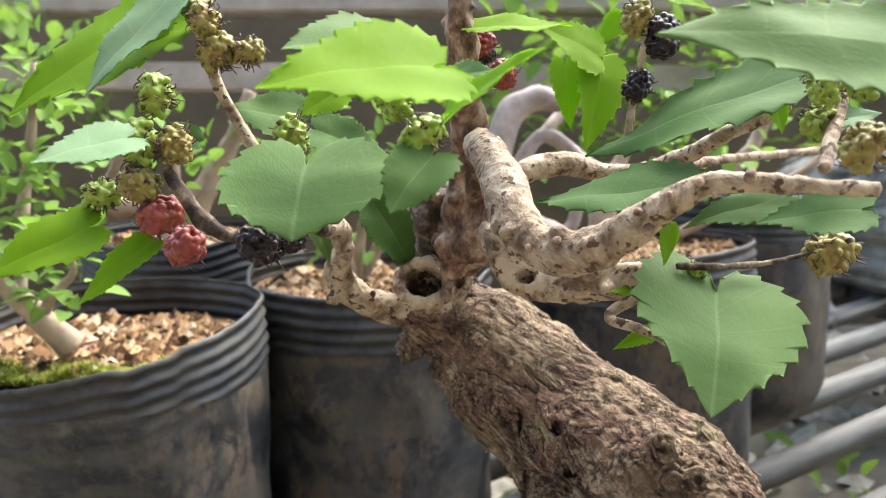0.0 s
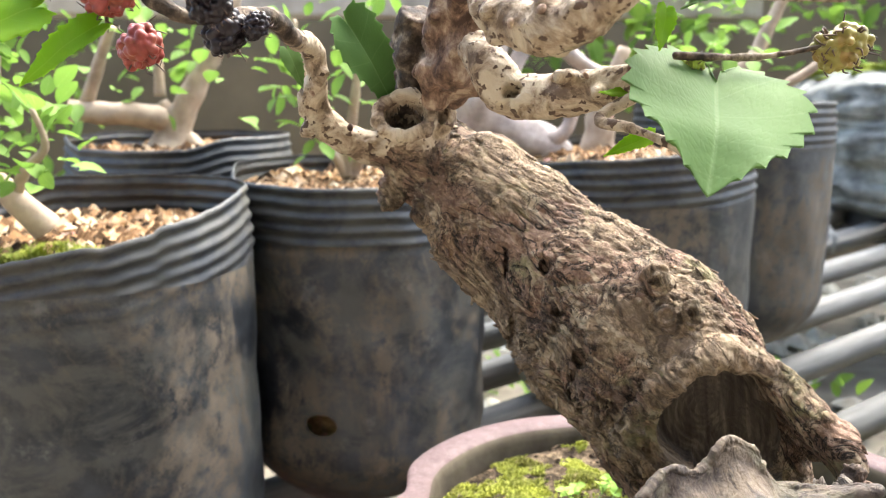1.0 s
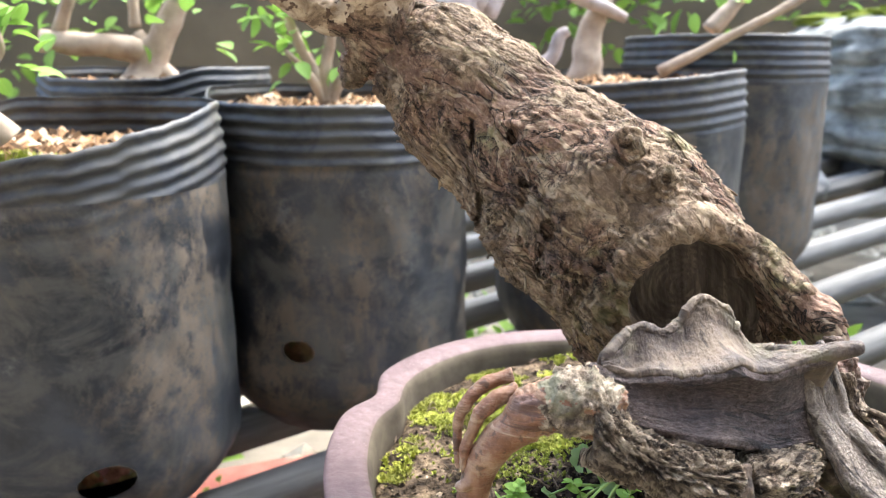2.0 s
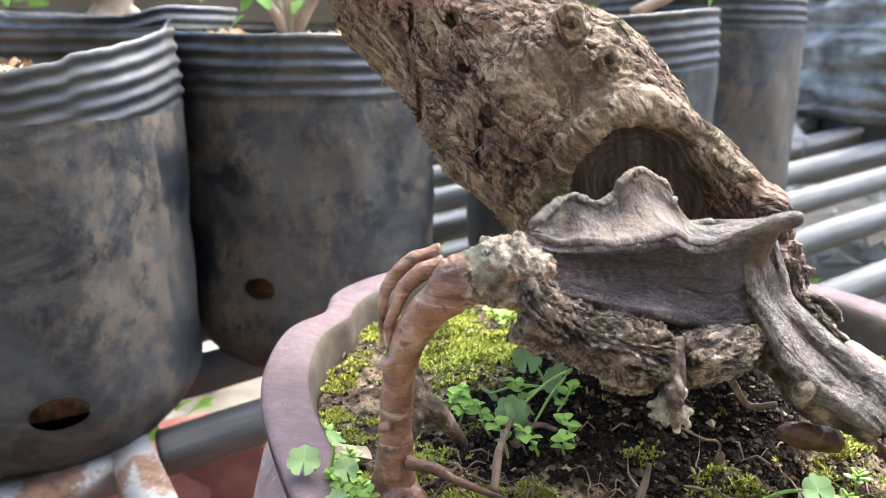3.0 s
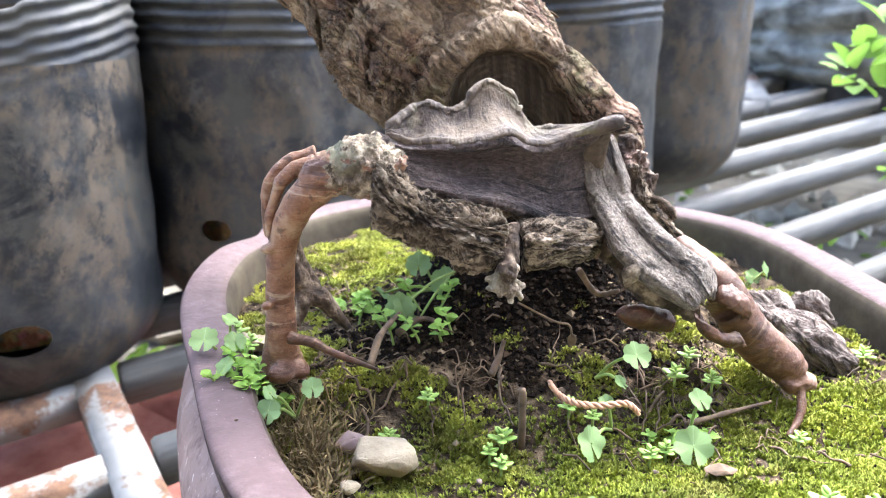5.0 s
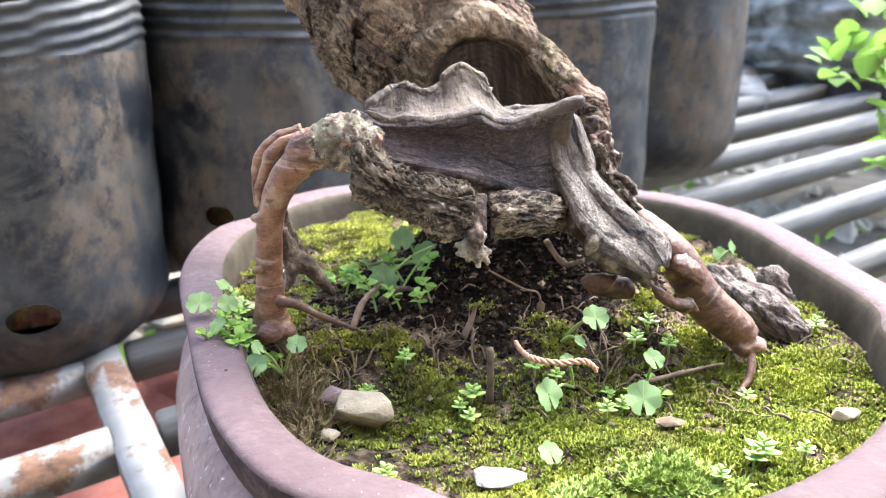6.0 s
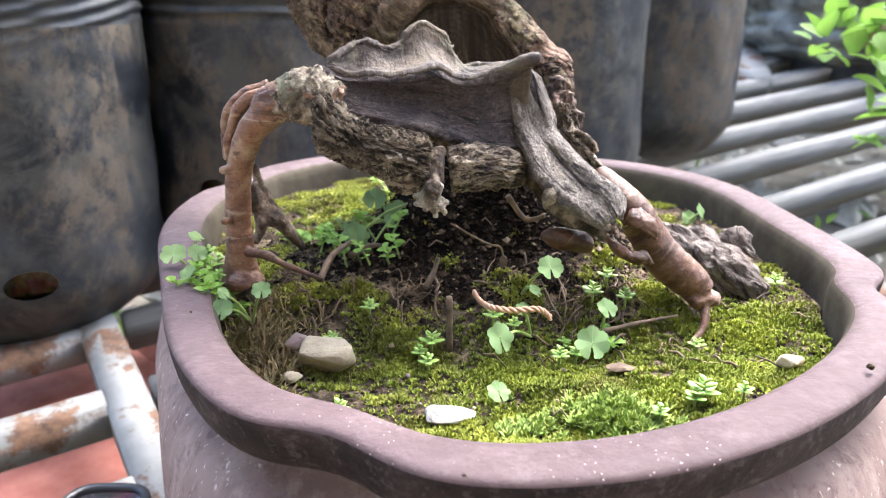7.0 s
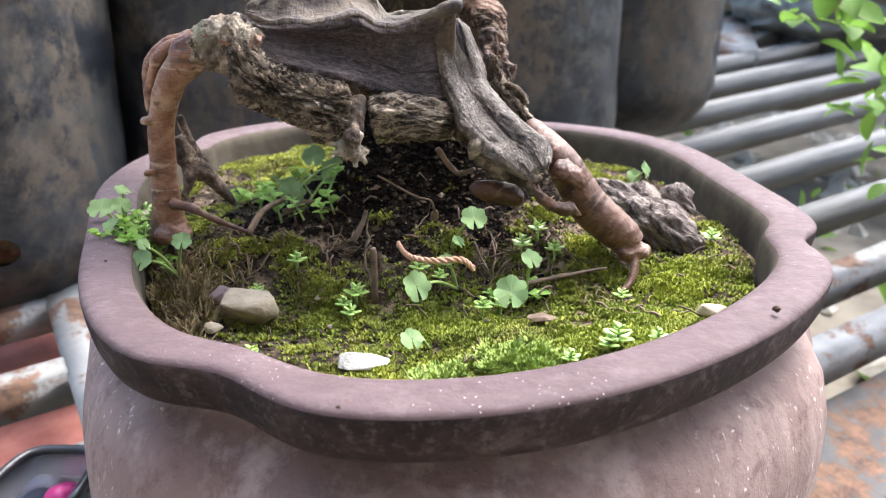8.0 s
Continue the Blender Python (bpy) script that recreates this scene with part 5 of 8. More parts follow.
tube(bm, [(0.1530, 0.2300, 0.1560), (0.1582, 0.2215, 0.1520), (0.1632, 0.2155, 0.1468), (0.1677, 0.2155, 0.1398), (0.1731, 0.2155, 0.1319), (0.1796, 0.2145, 0.1257), (0.1859, 0.2130, 0.1211), (0.1897, 0.2120, 0.1181)],
     [0.0046, 0.0052, 0.0060, 0.0066, 0.0071, 0.0069, 0.0062, 0.0046], 26, 8, 0.03, 60)
tube(bm, [(0.1890, 0.2110, 0.1180), (0.1888, 0.2060, 0.1135), (0.1862, 0.2010, 0.1085), (0.1810, 0.1960, 0.1050)], [0.0030, 0.0016, 0.0013, 0.0008], 12, 8, 0.2, 140)
blob(bm, (0.1885, 0.2105, 0.1165), (0.0052, 0.005, 0.0042), sub=4, lump=0.5, freq=150)
me = weather(fused(bm, 0.0006), (0.0003, (90, 90, 90), 3))
p, nr = coords(me), normals(me)
for i in range(len(p)):
    w = (p[i][0] - p[i][2]) / 1.414
    p[i] += nr[i] * (0.00025 * noise.fractal(Vector((w * 420, p[i][1] * 60, (p[i][0] + p[i][2]) * 60)), 0.7, 2.0, 3))
put_coords(me, p)
me2 = dig(coords(me), (0.1610, 0.2080, 0.1404), (1, 0, 0.5), (-0.5, 0.3, 1), 0.0062, 0.0034, 0.006, 0.012)
put_coords(me, me2)
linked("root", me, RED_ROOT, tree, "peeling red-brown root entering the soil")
peel = sheet([
    [(0.1608, 0.2120, 0.1488), (0.1646, 0.2090, 0.1487), (0.1687, 0.2085, 0.1459), (0.1711, 0.2110, 0.1413)],
    [(0.1593, 0.2085, 0.1472), (0.1635, 0.2055, 0.1466), (0.1676, 0.2055, 0.1437), (0.1703, 0.2090, 0.1395)],
    [(0.1584, 0.2085, 0.1447), (0.1626, 0.2045, 0.1431), (0.1659, 0.2045, 0.1412), (0.1691, 0.2080, 0.1388)]], 0.0018, 40, 24, lambda u, v, x, y: 0.0006 * noise.fractal(Vector((x * 200, y * 200, 3)), 0.7, 2.1, 4), 0.002)
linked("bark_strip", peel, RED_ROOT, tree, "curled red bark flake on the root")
peel = sheet([
    [(0.1526, 0.2080, 0.1410), (0.1551, 0.2040, 0.1395), (0.1598, 0.2035, 0.1365), (0.1662, 0.2055, 0.1353)],
    [(0.1528, 0.2065, 0.1387), (0.1557, 0.2025, 0.1367), (0.1610, 0.2020, 0.1342), (0.1675, 0.2045, 0.1334)],
    [(0.1546, 0.2085, 0.1357), (0.1582, 0.2045, 0.1334), (0.1635, 0.2040, 0.1316), (0.1691, 0.2065, 0.1311)]], 0.0018, 40, 24, lambda u, v, x, y: 0.0006 * noise.fractal(Vector((x * 200, y * 200, 5)), 0.7, 2.1, 4), 0.002)
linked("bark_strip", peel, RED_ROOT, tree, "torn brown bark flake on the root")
bm = bmesh.new()
blob(bm, (0.1410, 0.2190, 0.1357), (0.0092, 0.005, 0.0046), (0, 14, 0), 4, 0.3, 110)
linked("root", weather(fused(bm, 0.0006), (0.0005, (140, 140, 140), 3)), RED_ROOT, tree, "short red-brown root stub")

bm = bmesh.new()
tube(bm, [(0.1837, 0.2620, 0.1252), (0.1948, 0.2520, 0.1183), (0.2053, 0.2430, 0.1148), (0.2143, 0.2360, 0.1108), (0.2193, 0.2320, 0.1091)], [0.006, 0.0085, 0.0085, 0.007, 0.004], 20, 8, 0.35, 80)
tube(bm, [(0.1981, 0.2680, 0.1236), (0.2091, 0.2580, 0.1182), (0.2183, 0.2500, 0.1141)], [0.004, 0.006, 0.004], 16, 8, 0.35, 90)
tube(bm, [(0.2146, 0.2700, 0.1206), (0.2187, 0.2650, 0.1221), (0.2215, 0.2600, 0.1202), (0.2259, 0.2550, 0.1167)], [0.004, 0.0042, 0.003, 0.002], 12, 8, 0.3, 90)
me = fused(bm, 0.0008)
p, nr = coords(me), normals(me)
for i in range(len(p)):
    v = p[i]
    p[i] += nr[i] * 0.0026 * noise.fractal(Vector((v.dot(DIR) * 45, np.cross(v, DIR)[1] * 240, v[1] * 150)), 0.8, 2.0, 4)
put_coords(me, p)
linked("root", me, STUMP, tree, "dark furrowed surface root")


# ---- branches ----
def limb(name, pts, radii, material, label="", seg=16, lump=0.2, freq=110, nodes=0, parent=None, voxel=0.0008):
    bm = bmesh.new()
    tube(bm, pts, radii, seg, 8, lump, freq)
    rows = spline([(*p, r) for p, r in zip(pts, radii)], 8)
    for k in range(nodes):
        row = rows[rng.randrange(2, len(rows) - 1)]
        d = unit([rng.uniform(-1, 1) for _ in range(3)])
        blob(bm, row[:3] + d * row[3] * 0.9, [row[3] * rng.uniform(0.25, 0.5)] * 3, sub=2, lump=0.3, freq=200)
    me = fused(bm, voxel, 1)
    p, nr = coords(me), normals(me)
    big = min(1.0, max(radii) / 0.006)
    for i in range(len(p)):
        v = Vector(p[i])
        p[i] += nr[i] * big * (0.0006 * noise.fractal(v * 220, 0.7, 2.0, 4) + 0.0004 * noise.noise(v * 75))
    put_coords(me, p)
    return linked(name, me, material, parent or tree, label)


bm = bmesh.new()
tube(bm, [(0.0014, 0.3250, 0.2764), (-0.0037, 0.3180, 0.2851), (-0.0067, 0.3090, 0.2944), (-0.0071, 0.3070, 0.2993)], [0.0152, 0.0138, 0.0125, 0.0111], 20, 8, 0.3, 90)
blob(bm, (0.0062, 0.3060, 0.2976), (0.005, 0.005, 0.007), sub=3, lump=0.3, freq=100)
RING, R1, R2 = np.array((-0.0071, 0.2985, 0.2987)), np.array((1, 0, 0)), unit((0, 0.55, 0.84))
loop = [RING + R1 * 0.0092 * math.cos(a) + R2 * 0.0082 * math.sin(a) for a in np.linspace(0, 2 * math.pi, 25)]
tube(bm, loop, [0.0028 + 0.0006 * math.sin(3 * k) for k in range(25)], 12, 3, 0.5, 200)
tube(bm, [(-0.0054, 0.3120, 0.2863), (-0.0187, 0.3070, 0.2866), (-0.0294, 0.3030, 0.2904), (-0.0365, 0.2990, 0.2966), (-0.0391, 0.2950, 0.3049), (-0.0366, 0.2880, 0.3154), (-0.0377, 0.2800, 0.3224), (-0.0394, 0.2620, 0.3229)],
     [0.008, 0.0064, 0.0057, 0.0056, 0.0051, 0.0039, 0.0034, 0.0029], 16, 8, 0.25, 110)
for c in ((-0.0413, 0.2940, 0.2943), (-0.0384, 0.2900, 0.3078), (-0.0354, 0.2860, 0.3136)):
    blob(bm, c, (0.0035, 0.003, 0.004), sub=2, lump=0.4, freq=150)
me = fused(bm, 0.0008)
p = dig(coords(me), RING, R1, R2, 0.0072, 0.0064, 0.012, 0.012)
p = dig(p, (0.0061, 0.3020, 0.2992), *FRONT, 0.0024, 0.003, 0.005, 0.008)
nr = normals(me)
for i in range(len(p)):
    v = Vector(p[i])
    p[i] += nr[i] * (0.0006 * noise.fractal(v * 220, 0.7, 2.0, 4) + 0.0005 * noise.noise(v * 90))
put_coords(me, p)
me.materials.append(BRANCH)
me.materials.append(BARK)
me.materials.append(DARK_BARK)
idx = []
for f in me.polygons:
    c = Vector(f.center)
    q = np.array(c) - RING
    inside = (q @ R1 / 0.0072) ** 2 + (q @ R2 / 0.0064) ** 2 < 0.9 and abs(q @ np.cross(R1, R2)) < 0.02 and q @ np.cross(R1, R2) < -0.0022
    idx.append(2 if inside else 1 if c.z < RING[2] - 0.0125 + 0.006 * noise.fractal(c * 90, 0.8, 2.0, 3) and c.x > RING[0] - 0.013 else 0)
me.polygons.foreach_set("material_index", np.array(idx, dtype=np.int32))
linked("branch", me, None, tree, "stubbed limb with a hollow pruning scar")

limb("branch", [(-0.0394, 0.2620, 0.3229), (-0.0434, 0.2450, 0.3279), (-0.0533, 0.2240, 0.3253), (-0.0611, 0.2190, 0.3264), (-0.0676, 0.2180, 0.3313), (-0.0726, 0.2190, 0.3386), (-0.0771, 0.2210, 0.3448)],
     [0.0031, 0.0028, 0.0022, 0.0022, 0.0024, 0.0021, 0.0016], DARK_BARK, "dark fruiting twig", 12, 0.4, 160, 14)
limb("branch", [(-0.0005, 0.3340, 0.2928), (-0.0028, 0.3260, 0.3037), (-0.0041, 0.3180, 0.3141), (-0.0049, 0.3120, 0.3249), (-0.0020, 0.3050, 0.3352)], [0.009, 0.0095, 0.0095, 0.0085, 0.006], DARK_BARK, "blackened dead stub", 16, 0.45, 120, 8)
limb("branch", [(0.0035, 0.3050, 0.3111), (0.0115, 0.2980, 0.3153), (0.0121, 0.2920, 0.3275), (0.0106, 0.2860, 0.3402), (0.0095, 0.2790, 0.3522), (0.0080, 0.2720, 0.3635), (0.0063, 0.2660, 0.3760), (0.0051, 0.2600, 0.3878), (0.0060, 0.2550, 0.4025)],
     [0.008, 0.0128, 0.012, 0.0098, 0.0064, 0.0054, 0.005, 0.0046, 0.004], FLAKY, "brown upright leader with flaking bark plates", 18, 0.55, 90, 44)
limb("branch", [(0.0116, 0.2680, 0.3512), (0.0156, 0.2500, 0.3458), (0.0183, 0.2360, 0.3377), (0.0211, 0.2250, 0.3286), (0.0276, 0.2160, 0.3231), (0.0366, 0.2070, 0.3224), (0.0449, 0.1980, 0.3283), (0.0500, 0.1910, 0.3332), (0.0555, 0.1870, 0.3380), (0.0623, 0.1840, 0.3417), (0.0725, 0.1800, 0.3419), (0.0829, 0.1750, 0.3415), (0.0939, 0.1700, 0.3408)],
     [0.0055, 0.0062, 0.0068, 0.0068, 0.0066, 0.0062, 0.0052, 0.0042, 0.0034, 0.0026, 0.0022, 0.002, 0.0018], BRANCH, "pale knobbly side branch", 16, 0.14, 90, 30)
BUDS = [(0.0178, 0.2290, 0.3381), (0.0193, 0.2230, 0.3325), (0.0228, 0.2105, 0.3232), (0.0296, 0.2050, 0.3261), (0.0398, 0.1990, 0.3229), (0.0420, 0.1950, 0.3301), (0.0465, 0.1880, 0.3347), (0.0490, 0.1880, 0.3308), (0.0526, 0.1840, 0.3391), (0.0584, 0.1810, 0.3422), (0.0620, 0.1810, 0.3393), (0.0690, 0.1780, 0.3436),
        (0.0393, 0.2520, 0.3109), (0.0475, 0.2430, 0.3116), (0.0534, 0.2410, 0.3061), (0.0591, 0.2370, 0.3129), (-0.0382, 0.2880, 0.3070), (-0.0353, 0.2940, 0.2997), (-0.0267, 0.2970, 0.2948)]
for at in BUDS:
    bm = bmesh.new()
    s = rng.uniform(0.0008, 0.0015)
    blob(bm, at, (s, s, s * rng.uniform(0.9, 1.5)), (rng.uniform(-30, 30), rng.uniform(-30, 30), 0), 3, 0.35, 300)
    part("bud", bm, FLAKY, tree, "small dark dormant bud")
bm = bmesh.new()
tube(bm, [(0.0159, 0.2750, 0.3229), (0.0215, 0.2690, 0.3148), (0.0273, 0.2680, 0.3065), (0.0378, 0.2600, 0.3055), (0.0499, 0.2500, 0.3072), (0.0590, 0.2430, 0.3090), (0.0663, 0.2380, 0.3107)], [0.006, 0.0072, 0.0074, 0.007, 0.0062, 0.0056, 0.005], 18, 8, 0.1, 100)
for c in ((0.0403, 0.2470, 0.3113), (0.0505, 0.2400, 0.3063), (0.0436, 0.2460, 0.3115), (0.0638, 0.2320, 0.3137)):
    blob(bm, c, (0.0025, 0.0025, 0.0025), sub=2, lump=0.4, freq=160)
me = fused(bm, 0.0008)
p, nr = coords(me), normals(me)
for i in range(len(p)):
    v = Vector(p[i])
    p[i] += nr[i] * (0.0006 * noise.fractal(v * 220, 0.7, 2.0, 4) + 0.0005 * noise.noise(v * 90))
CUT = np.array((0.0284, 0.2620, 0.3069))
put_coords(me, dig(p, CUT, (1, -0.35, 0), (0.1, 0.3, 1), 0.0034, 0.0024, 0.007, 0.007))
linked("branch", me, BRANCH, tree, "pale pruned stub with a round hollow")
limb("branch", [(0.0656, 0.2380, 0.3084), (0.0500, 0.2350, 0.2996), (0.0579, 0.2280, 0.2971), (0.0687, 0.2220, 0.2923), (0.0735, 0.2220, 0.2871)], [0.002, 0.0018, 0.0015, 0.0014, 0.0012], BRANCH, "", 10, 0.2, 150, 3)
limb("branch", [(0.0198, 0.2900, 0.3359), (0.0316, 0.2950, 0.3415), (0.0459, 0.3000, 0.3439), (0.0619, 0.3050, 0.3406), (0.0733, 0.2900, 0.3421), (0.0839, 0.2750, 0.3473), (0.0928, 0.2600, 0.3548), (0.1081, 0.2500, 0.3633)], [0.0045, 0.0045, 0.0046, 0.0036, 0.003, 0.003, 0.0026, 0.002], BRANCH, "", 12, 0.2, 120, 8)
limb("branch", [(-0.0579, 0.2500, 0.3481), (-0.0641, 0.2500, 0.3581), (-0.0698, 0.2500, 0.3693), (-0.0734, 0.2500, 0.3804), (-0.0775, 0.2500, 0.3964)], [0.0021, 0.002, 0.002, 0.0018, 0.0016], BRANCH, "thin upright twig", 10, 0.2, 150, 5)
limb("branch", [(0.0666, 0.2250, 0.3164), (0.0775, 0.2260, 0.3159), (0.0917, 0.2290, 0.3162), (0.1062, 0.2320, 0.3184), (0.1264, 0.2360, 0.3216)], [0.0014, 0.0012, 0.0011, 0.001, 0.0009], DARK_BARK, "", 8, 0.3, 150, 3)
limb("branch", [(0.0911, 0.1900, 0.3448), (0.0969, 0.2000, 0.3516), (0.1041, 0.2100, 0.3619), (0.1086, 0.2200, 0.3805)], [0.002, 0.0018, 0.0016, 0.0015], BRANCH, "", 8, 0.2, 150, 3)
limb("branch", [(0.0603, 0.2620, 0.3521), (0.0618, 0.2620, 0.3648), (0.0649, 0.2620, 0.3828), (0.0661, 0.2620, 0.4004)], [0.0016, 0.0015, 0.0014, 0.0014], BRANCH, "", 8, 0.2, 150, 3)
limb("branch", [(0.0822, 0.3000, 0.3418), (0.1243, 0.3400, 0.3455), (0.1871, 0.3800, 0.3490)], [0.0025, 0.002, 0.002], BRANCH, "", 8, 0.2, 150, 3)


# ---- leaves ----
def half_outline(length, width, blunt, heart, teeth, seed):
    """One margin of a mulberry blade from the notch at its base to its tip, with rounded teeth."""
    h, w = heart * length, width / 2
    low = [(0, 0), (0.09 * w, -0.7 * h), (0.36 * w, -h), (0.68 * w, -0.8 * h), (0.95 * w, -0.2 * h + 0.04 * length), (w, 0.22 * length)]
    high = []
    for k in range(1, 9):
        f = k / 8
        high.append((w * (1 - f ** blunt) * (1 - 0.16 * f), (0.22 + 0.78 * f) * length))
    line = spline(low + high, 16)
    d = np.concatenate([[0], np.cumsum(np.linalg.norm(np.diff(line, axis=0), axis=1))])
    n = teeth * 9
    at = np.linspace(0, d[-1], n + 1)
    line = np.stack([np.interp(at, d, line[:, 0]), np.interp(at, d, line[:, 1])], axis=1)
    tan = np.gradient(line, axis=0)
    tan /= np.linalg.norm(tan, axis=1)[:, None] + 1e-12
    out = np.stack([tan[:, 1], -tan[:, 0]], axis=1)
    cut = np.zeros((n + 1, 2))
    for k in range(n + 1):
        f = k / n
        s = (f * teeth + 0.3 * noise.noise(Vector((f * 9, seed, 0)))) % 1.0
        bite = (1 - s ** 1.7) * min(1.0, f * 7) * min(1.0, (1 - f) * 9)
        cut[k] = out[k] * bite * 0.056 * (length * width) ** 0.5
    return line, cut


def blade(length, width, fold=0.25, droop=0.25, seed=0, teeth=11, blunt=1.9, heart=0.17):
    """Toothed blade in its own frame: base at the origin, tip along +y, upper side +z."""
    nu = 7
    verts, uvs, faces = [], [], []
    sides = [half_outline(length, width * (1 + 0.06 * math.sin(seed + q)), blunt, heart, teeth, seed + 5 * q) for q in (0, 1)]
    n = len(sides[0][0])
    for s in (0, 1):
        for q, sgn in ((0, -1), (1, 1)):
            for k in range(n):
                f = k / (n - 1)
                m = length * f ** 1.3
                for i in range(nu + 1):
                    g = i / nu
                    edge, cut = sides[q][0][k], sides[q][1][k]
                    g = 1 - (1 - g) ** 1.5
                    x, y = max(0.0, edge[0] * g - cut[0] * g ** 10), m + (edge[1] - m) * g - cut[1] * g ** 10
                    x *= sgn
                    u, v = x / (width / 2), max(0.0, y / length)
                    z = fold * abs(x) * (0.7 + 0.3 * math.cos(v * 5 + seed)) - droop * length * v * v
                    z += 0.035 * length * noise.noise(Vector((u * 1.6 + seed, v * 2.6, seed * 0.7)))
                    z += 0.014 * length * g ** 3 * math.sin(f * 15 + seed)
                    verts.append((x, y, z - s * 0.00025))
                    side = min(0.5, abs(x) / width)
                    uvs.append((0.5 + sgn * side, f + 0.75 * side))
    row = nu + 1
    for s in (0, 1):
        for q in (0, 1):
            o = (s * 2 + q) * n * row
            for k in range(n - 1):
                for i in range(nu):
                    a = o + k * row + i
                    face = (a, a + 1, a + row + 1, a + row)
                    faces.append(face if (s + q) % 2 else face[::-1])
    me = raw(verts, faces, "blade")
    lay = me.uv_layers.new(name="UVMap")
    for lp in me.loops:
        lay.data[lp.index].uv = uvs[lp.vertex_index]
    return me


leaf_count = [0]


def leaf(base, tip, face=20, aspect=0.85, material=LEAF, fold=0.25, droop=0.2, twist=0, stem=None, parent=None, r=0.0006, blunt=1.9, heart=0.17):
    """A leaf from its base to its tip. face: degrees by which the upper side turns from the front to the sky."""
    leaf_count[0] += 1
    b, t = Vector(base), Vector(tip)
    y = (t - b).normalized()
    want = Vector((math.sin(radians(twist)), -math.cos(radians(face)), math.sin(radians(face))))
    z = (want - y * want.dot(y)).normalized()
    x = y.cross(z)
    n = (t - b).length
    me = blade(n * (1 + 0.12 * droop), n * aspect, fold, droop, leaf_count[0] * 1.37, 11 + leaf_count[0] % 3, blunt, heart)
    ob = linked("leaf", me, material, parent or tree)
    m = Matrix((x, y, z)).transposed().to_4x4()
    m.translation = b
    ob.matrix_local = m @ pose(0, 0, 0, math.degrees(droop * 0.8))
    if stem:
        bm = bmesh.new()
        s = Vector(stem)
        mid = (s + b) / 2 + Vector((0, 0, (s - b).length * 0.12))
        inv = ob.matrix_local.inverted()
        tube(bm, [inv @ s, inv @ mid, inv @ b, inv @ (b + y * n * 0.08)], [r * 1.3, r, r, r * 0.5], 8, 5)
        part("petiole", bm, STALK, ob)
    return ob


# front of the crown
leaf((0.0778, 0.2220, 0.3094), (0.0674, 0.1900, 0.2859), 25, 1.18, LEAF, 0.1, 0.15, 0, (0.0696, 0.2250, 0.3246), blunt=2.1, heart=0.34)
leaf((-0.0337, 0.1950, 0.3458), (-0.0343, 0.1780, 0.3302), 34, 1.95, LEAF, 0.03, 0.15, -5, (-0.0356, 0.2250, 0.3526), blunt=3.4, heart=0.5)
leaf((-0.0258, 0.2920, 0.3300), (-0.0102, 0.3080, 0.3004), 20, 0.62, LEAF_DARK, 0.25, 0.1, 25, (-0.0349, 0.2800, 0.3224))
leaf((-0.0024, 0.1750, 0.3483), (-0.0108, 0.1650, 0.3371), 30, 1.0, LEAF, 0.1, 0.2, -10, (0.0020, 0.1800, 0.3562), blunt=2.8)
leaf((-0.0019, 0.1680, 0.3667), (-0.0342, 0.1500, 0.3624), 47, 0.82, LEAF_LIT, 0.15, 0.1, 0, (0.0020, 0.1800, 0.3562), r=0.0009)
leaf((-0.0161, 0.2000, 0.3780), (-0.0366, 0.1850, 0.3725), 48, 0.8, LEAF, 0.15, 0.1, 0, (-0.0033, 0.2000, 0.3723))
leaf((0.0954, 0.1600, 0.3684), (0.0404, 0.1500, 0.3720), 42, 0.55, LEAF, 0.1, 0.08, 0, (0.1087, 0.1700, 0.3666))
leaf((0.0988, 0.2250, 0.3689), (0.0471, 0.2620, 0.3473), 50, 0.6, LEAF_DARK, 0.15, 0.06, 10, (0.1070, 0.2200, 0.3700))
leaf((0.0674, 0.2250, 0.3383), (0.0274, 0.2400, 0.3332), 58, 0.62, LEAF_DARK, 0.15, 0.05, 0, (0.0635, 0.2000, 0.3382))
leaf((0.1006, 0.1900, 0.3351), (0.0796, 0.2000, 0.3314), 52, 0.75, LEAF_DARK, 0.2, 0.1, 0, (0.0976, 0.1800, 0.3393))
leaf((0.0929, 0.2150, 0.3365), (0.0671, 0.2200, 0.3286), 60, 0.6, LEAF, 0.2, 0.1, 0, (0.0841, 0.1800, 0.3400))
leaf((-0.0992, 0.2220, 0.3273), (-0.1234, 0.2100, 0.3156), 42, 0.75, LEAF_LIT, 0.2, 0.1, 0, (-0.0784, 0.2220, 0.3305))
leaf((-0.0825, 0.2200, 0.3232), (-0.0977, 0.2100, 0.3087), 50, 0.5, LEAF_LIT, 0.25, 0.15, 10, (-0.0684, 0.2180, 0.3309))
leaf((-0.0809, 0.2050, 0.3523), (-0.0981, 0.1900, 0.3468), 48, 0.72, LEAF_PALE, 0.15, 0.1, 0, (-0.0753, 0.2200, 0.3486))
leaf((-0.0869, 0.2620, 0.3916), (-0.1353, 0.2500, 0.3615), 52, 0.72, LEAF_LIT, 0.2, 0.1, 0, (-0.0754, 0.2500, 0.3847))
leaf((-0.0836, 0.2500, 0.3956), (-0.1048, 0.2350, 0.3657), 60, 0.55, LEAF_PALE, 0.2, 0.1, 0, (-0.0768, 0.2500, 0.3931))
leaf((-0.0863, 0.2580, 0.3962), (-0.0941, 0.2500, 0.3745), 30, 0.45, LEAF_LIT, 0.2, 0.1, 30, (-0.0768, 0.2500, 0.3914))
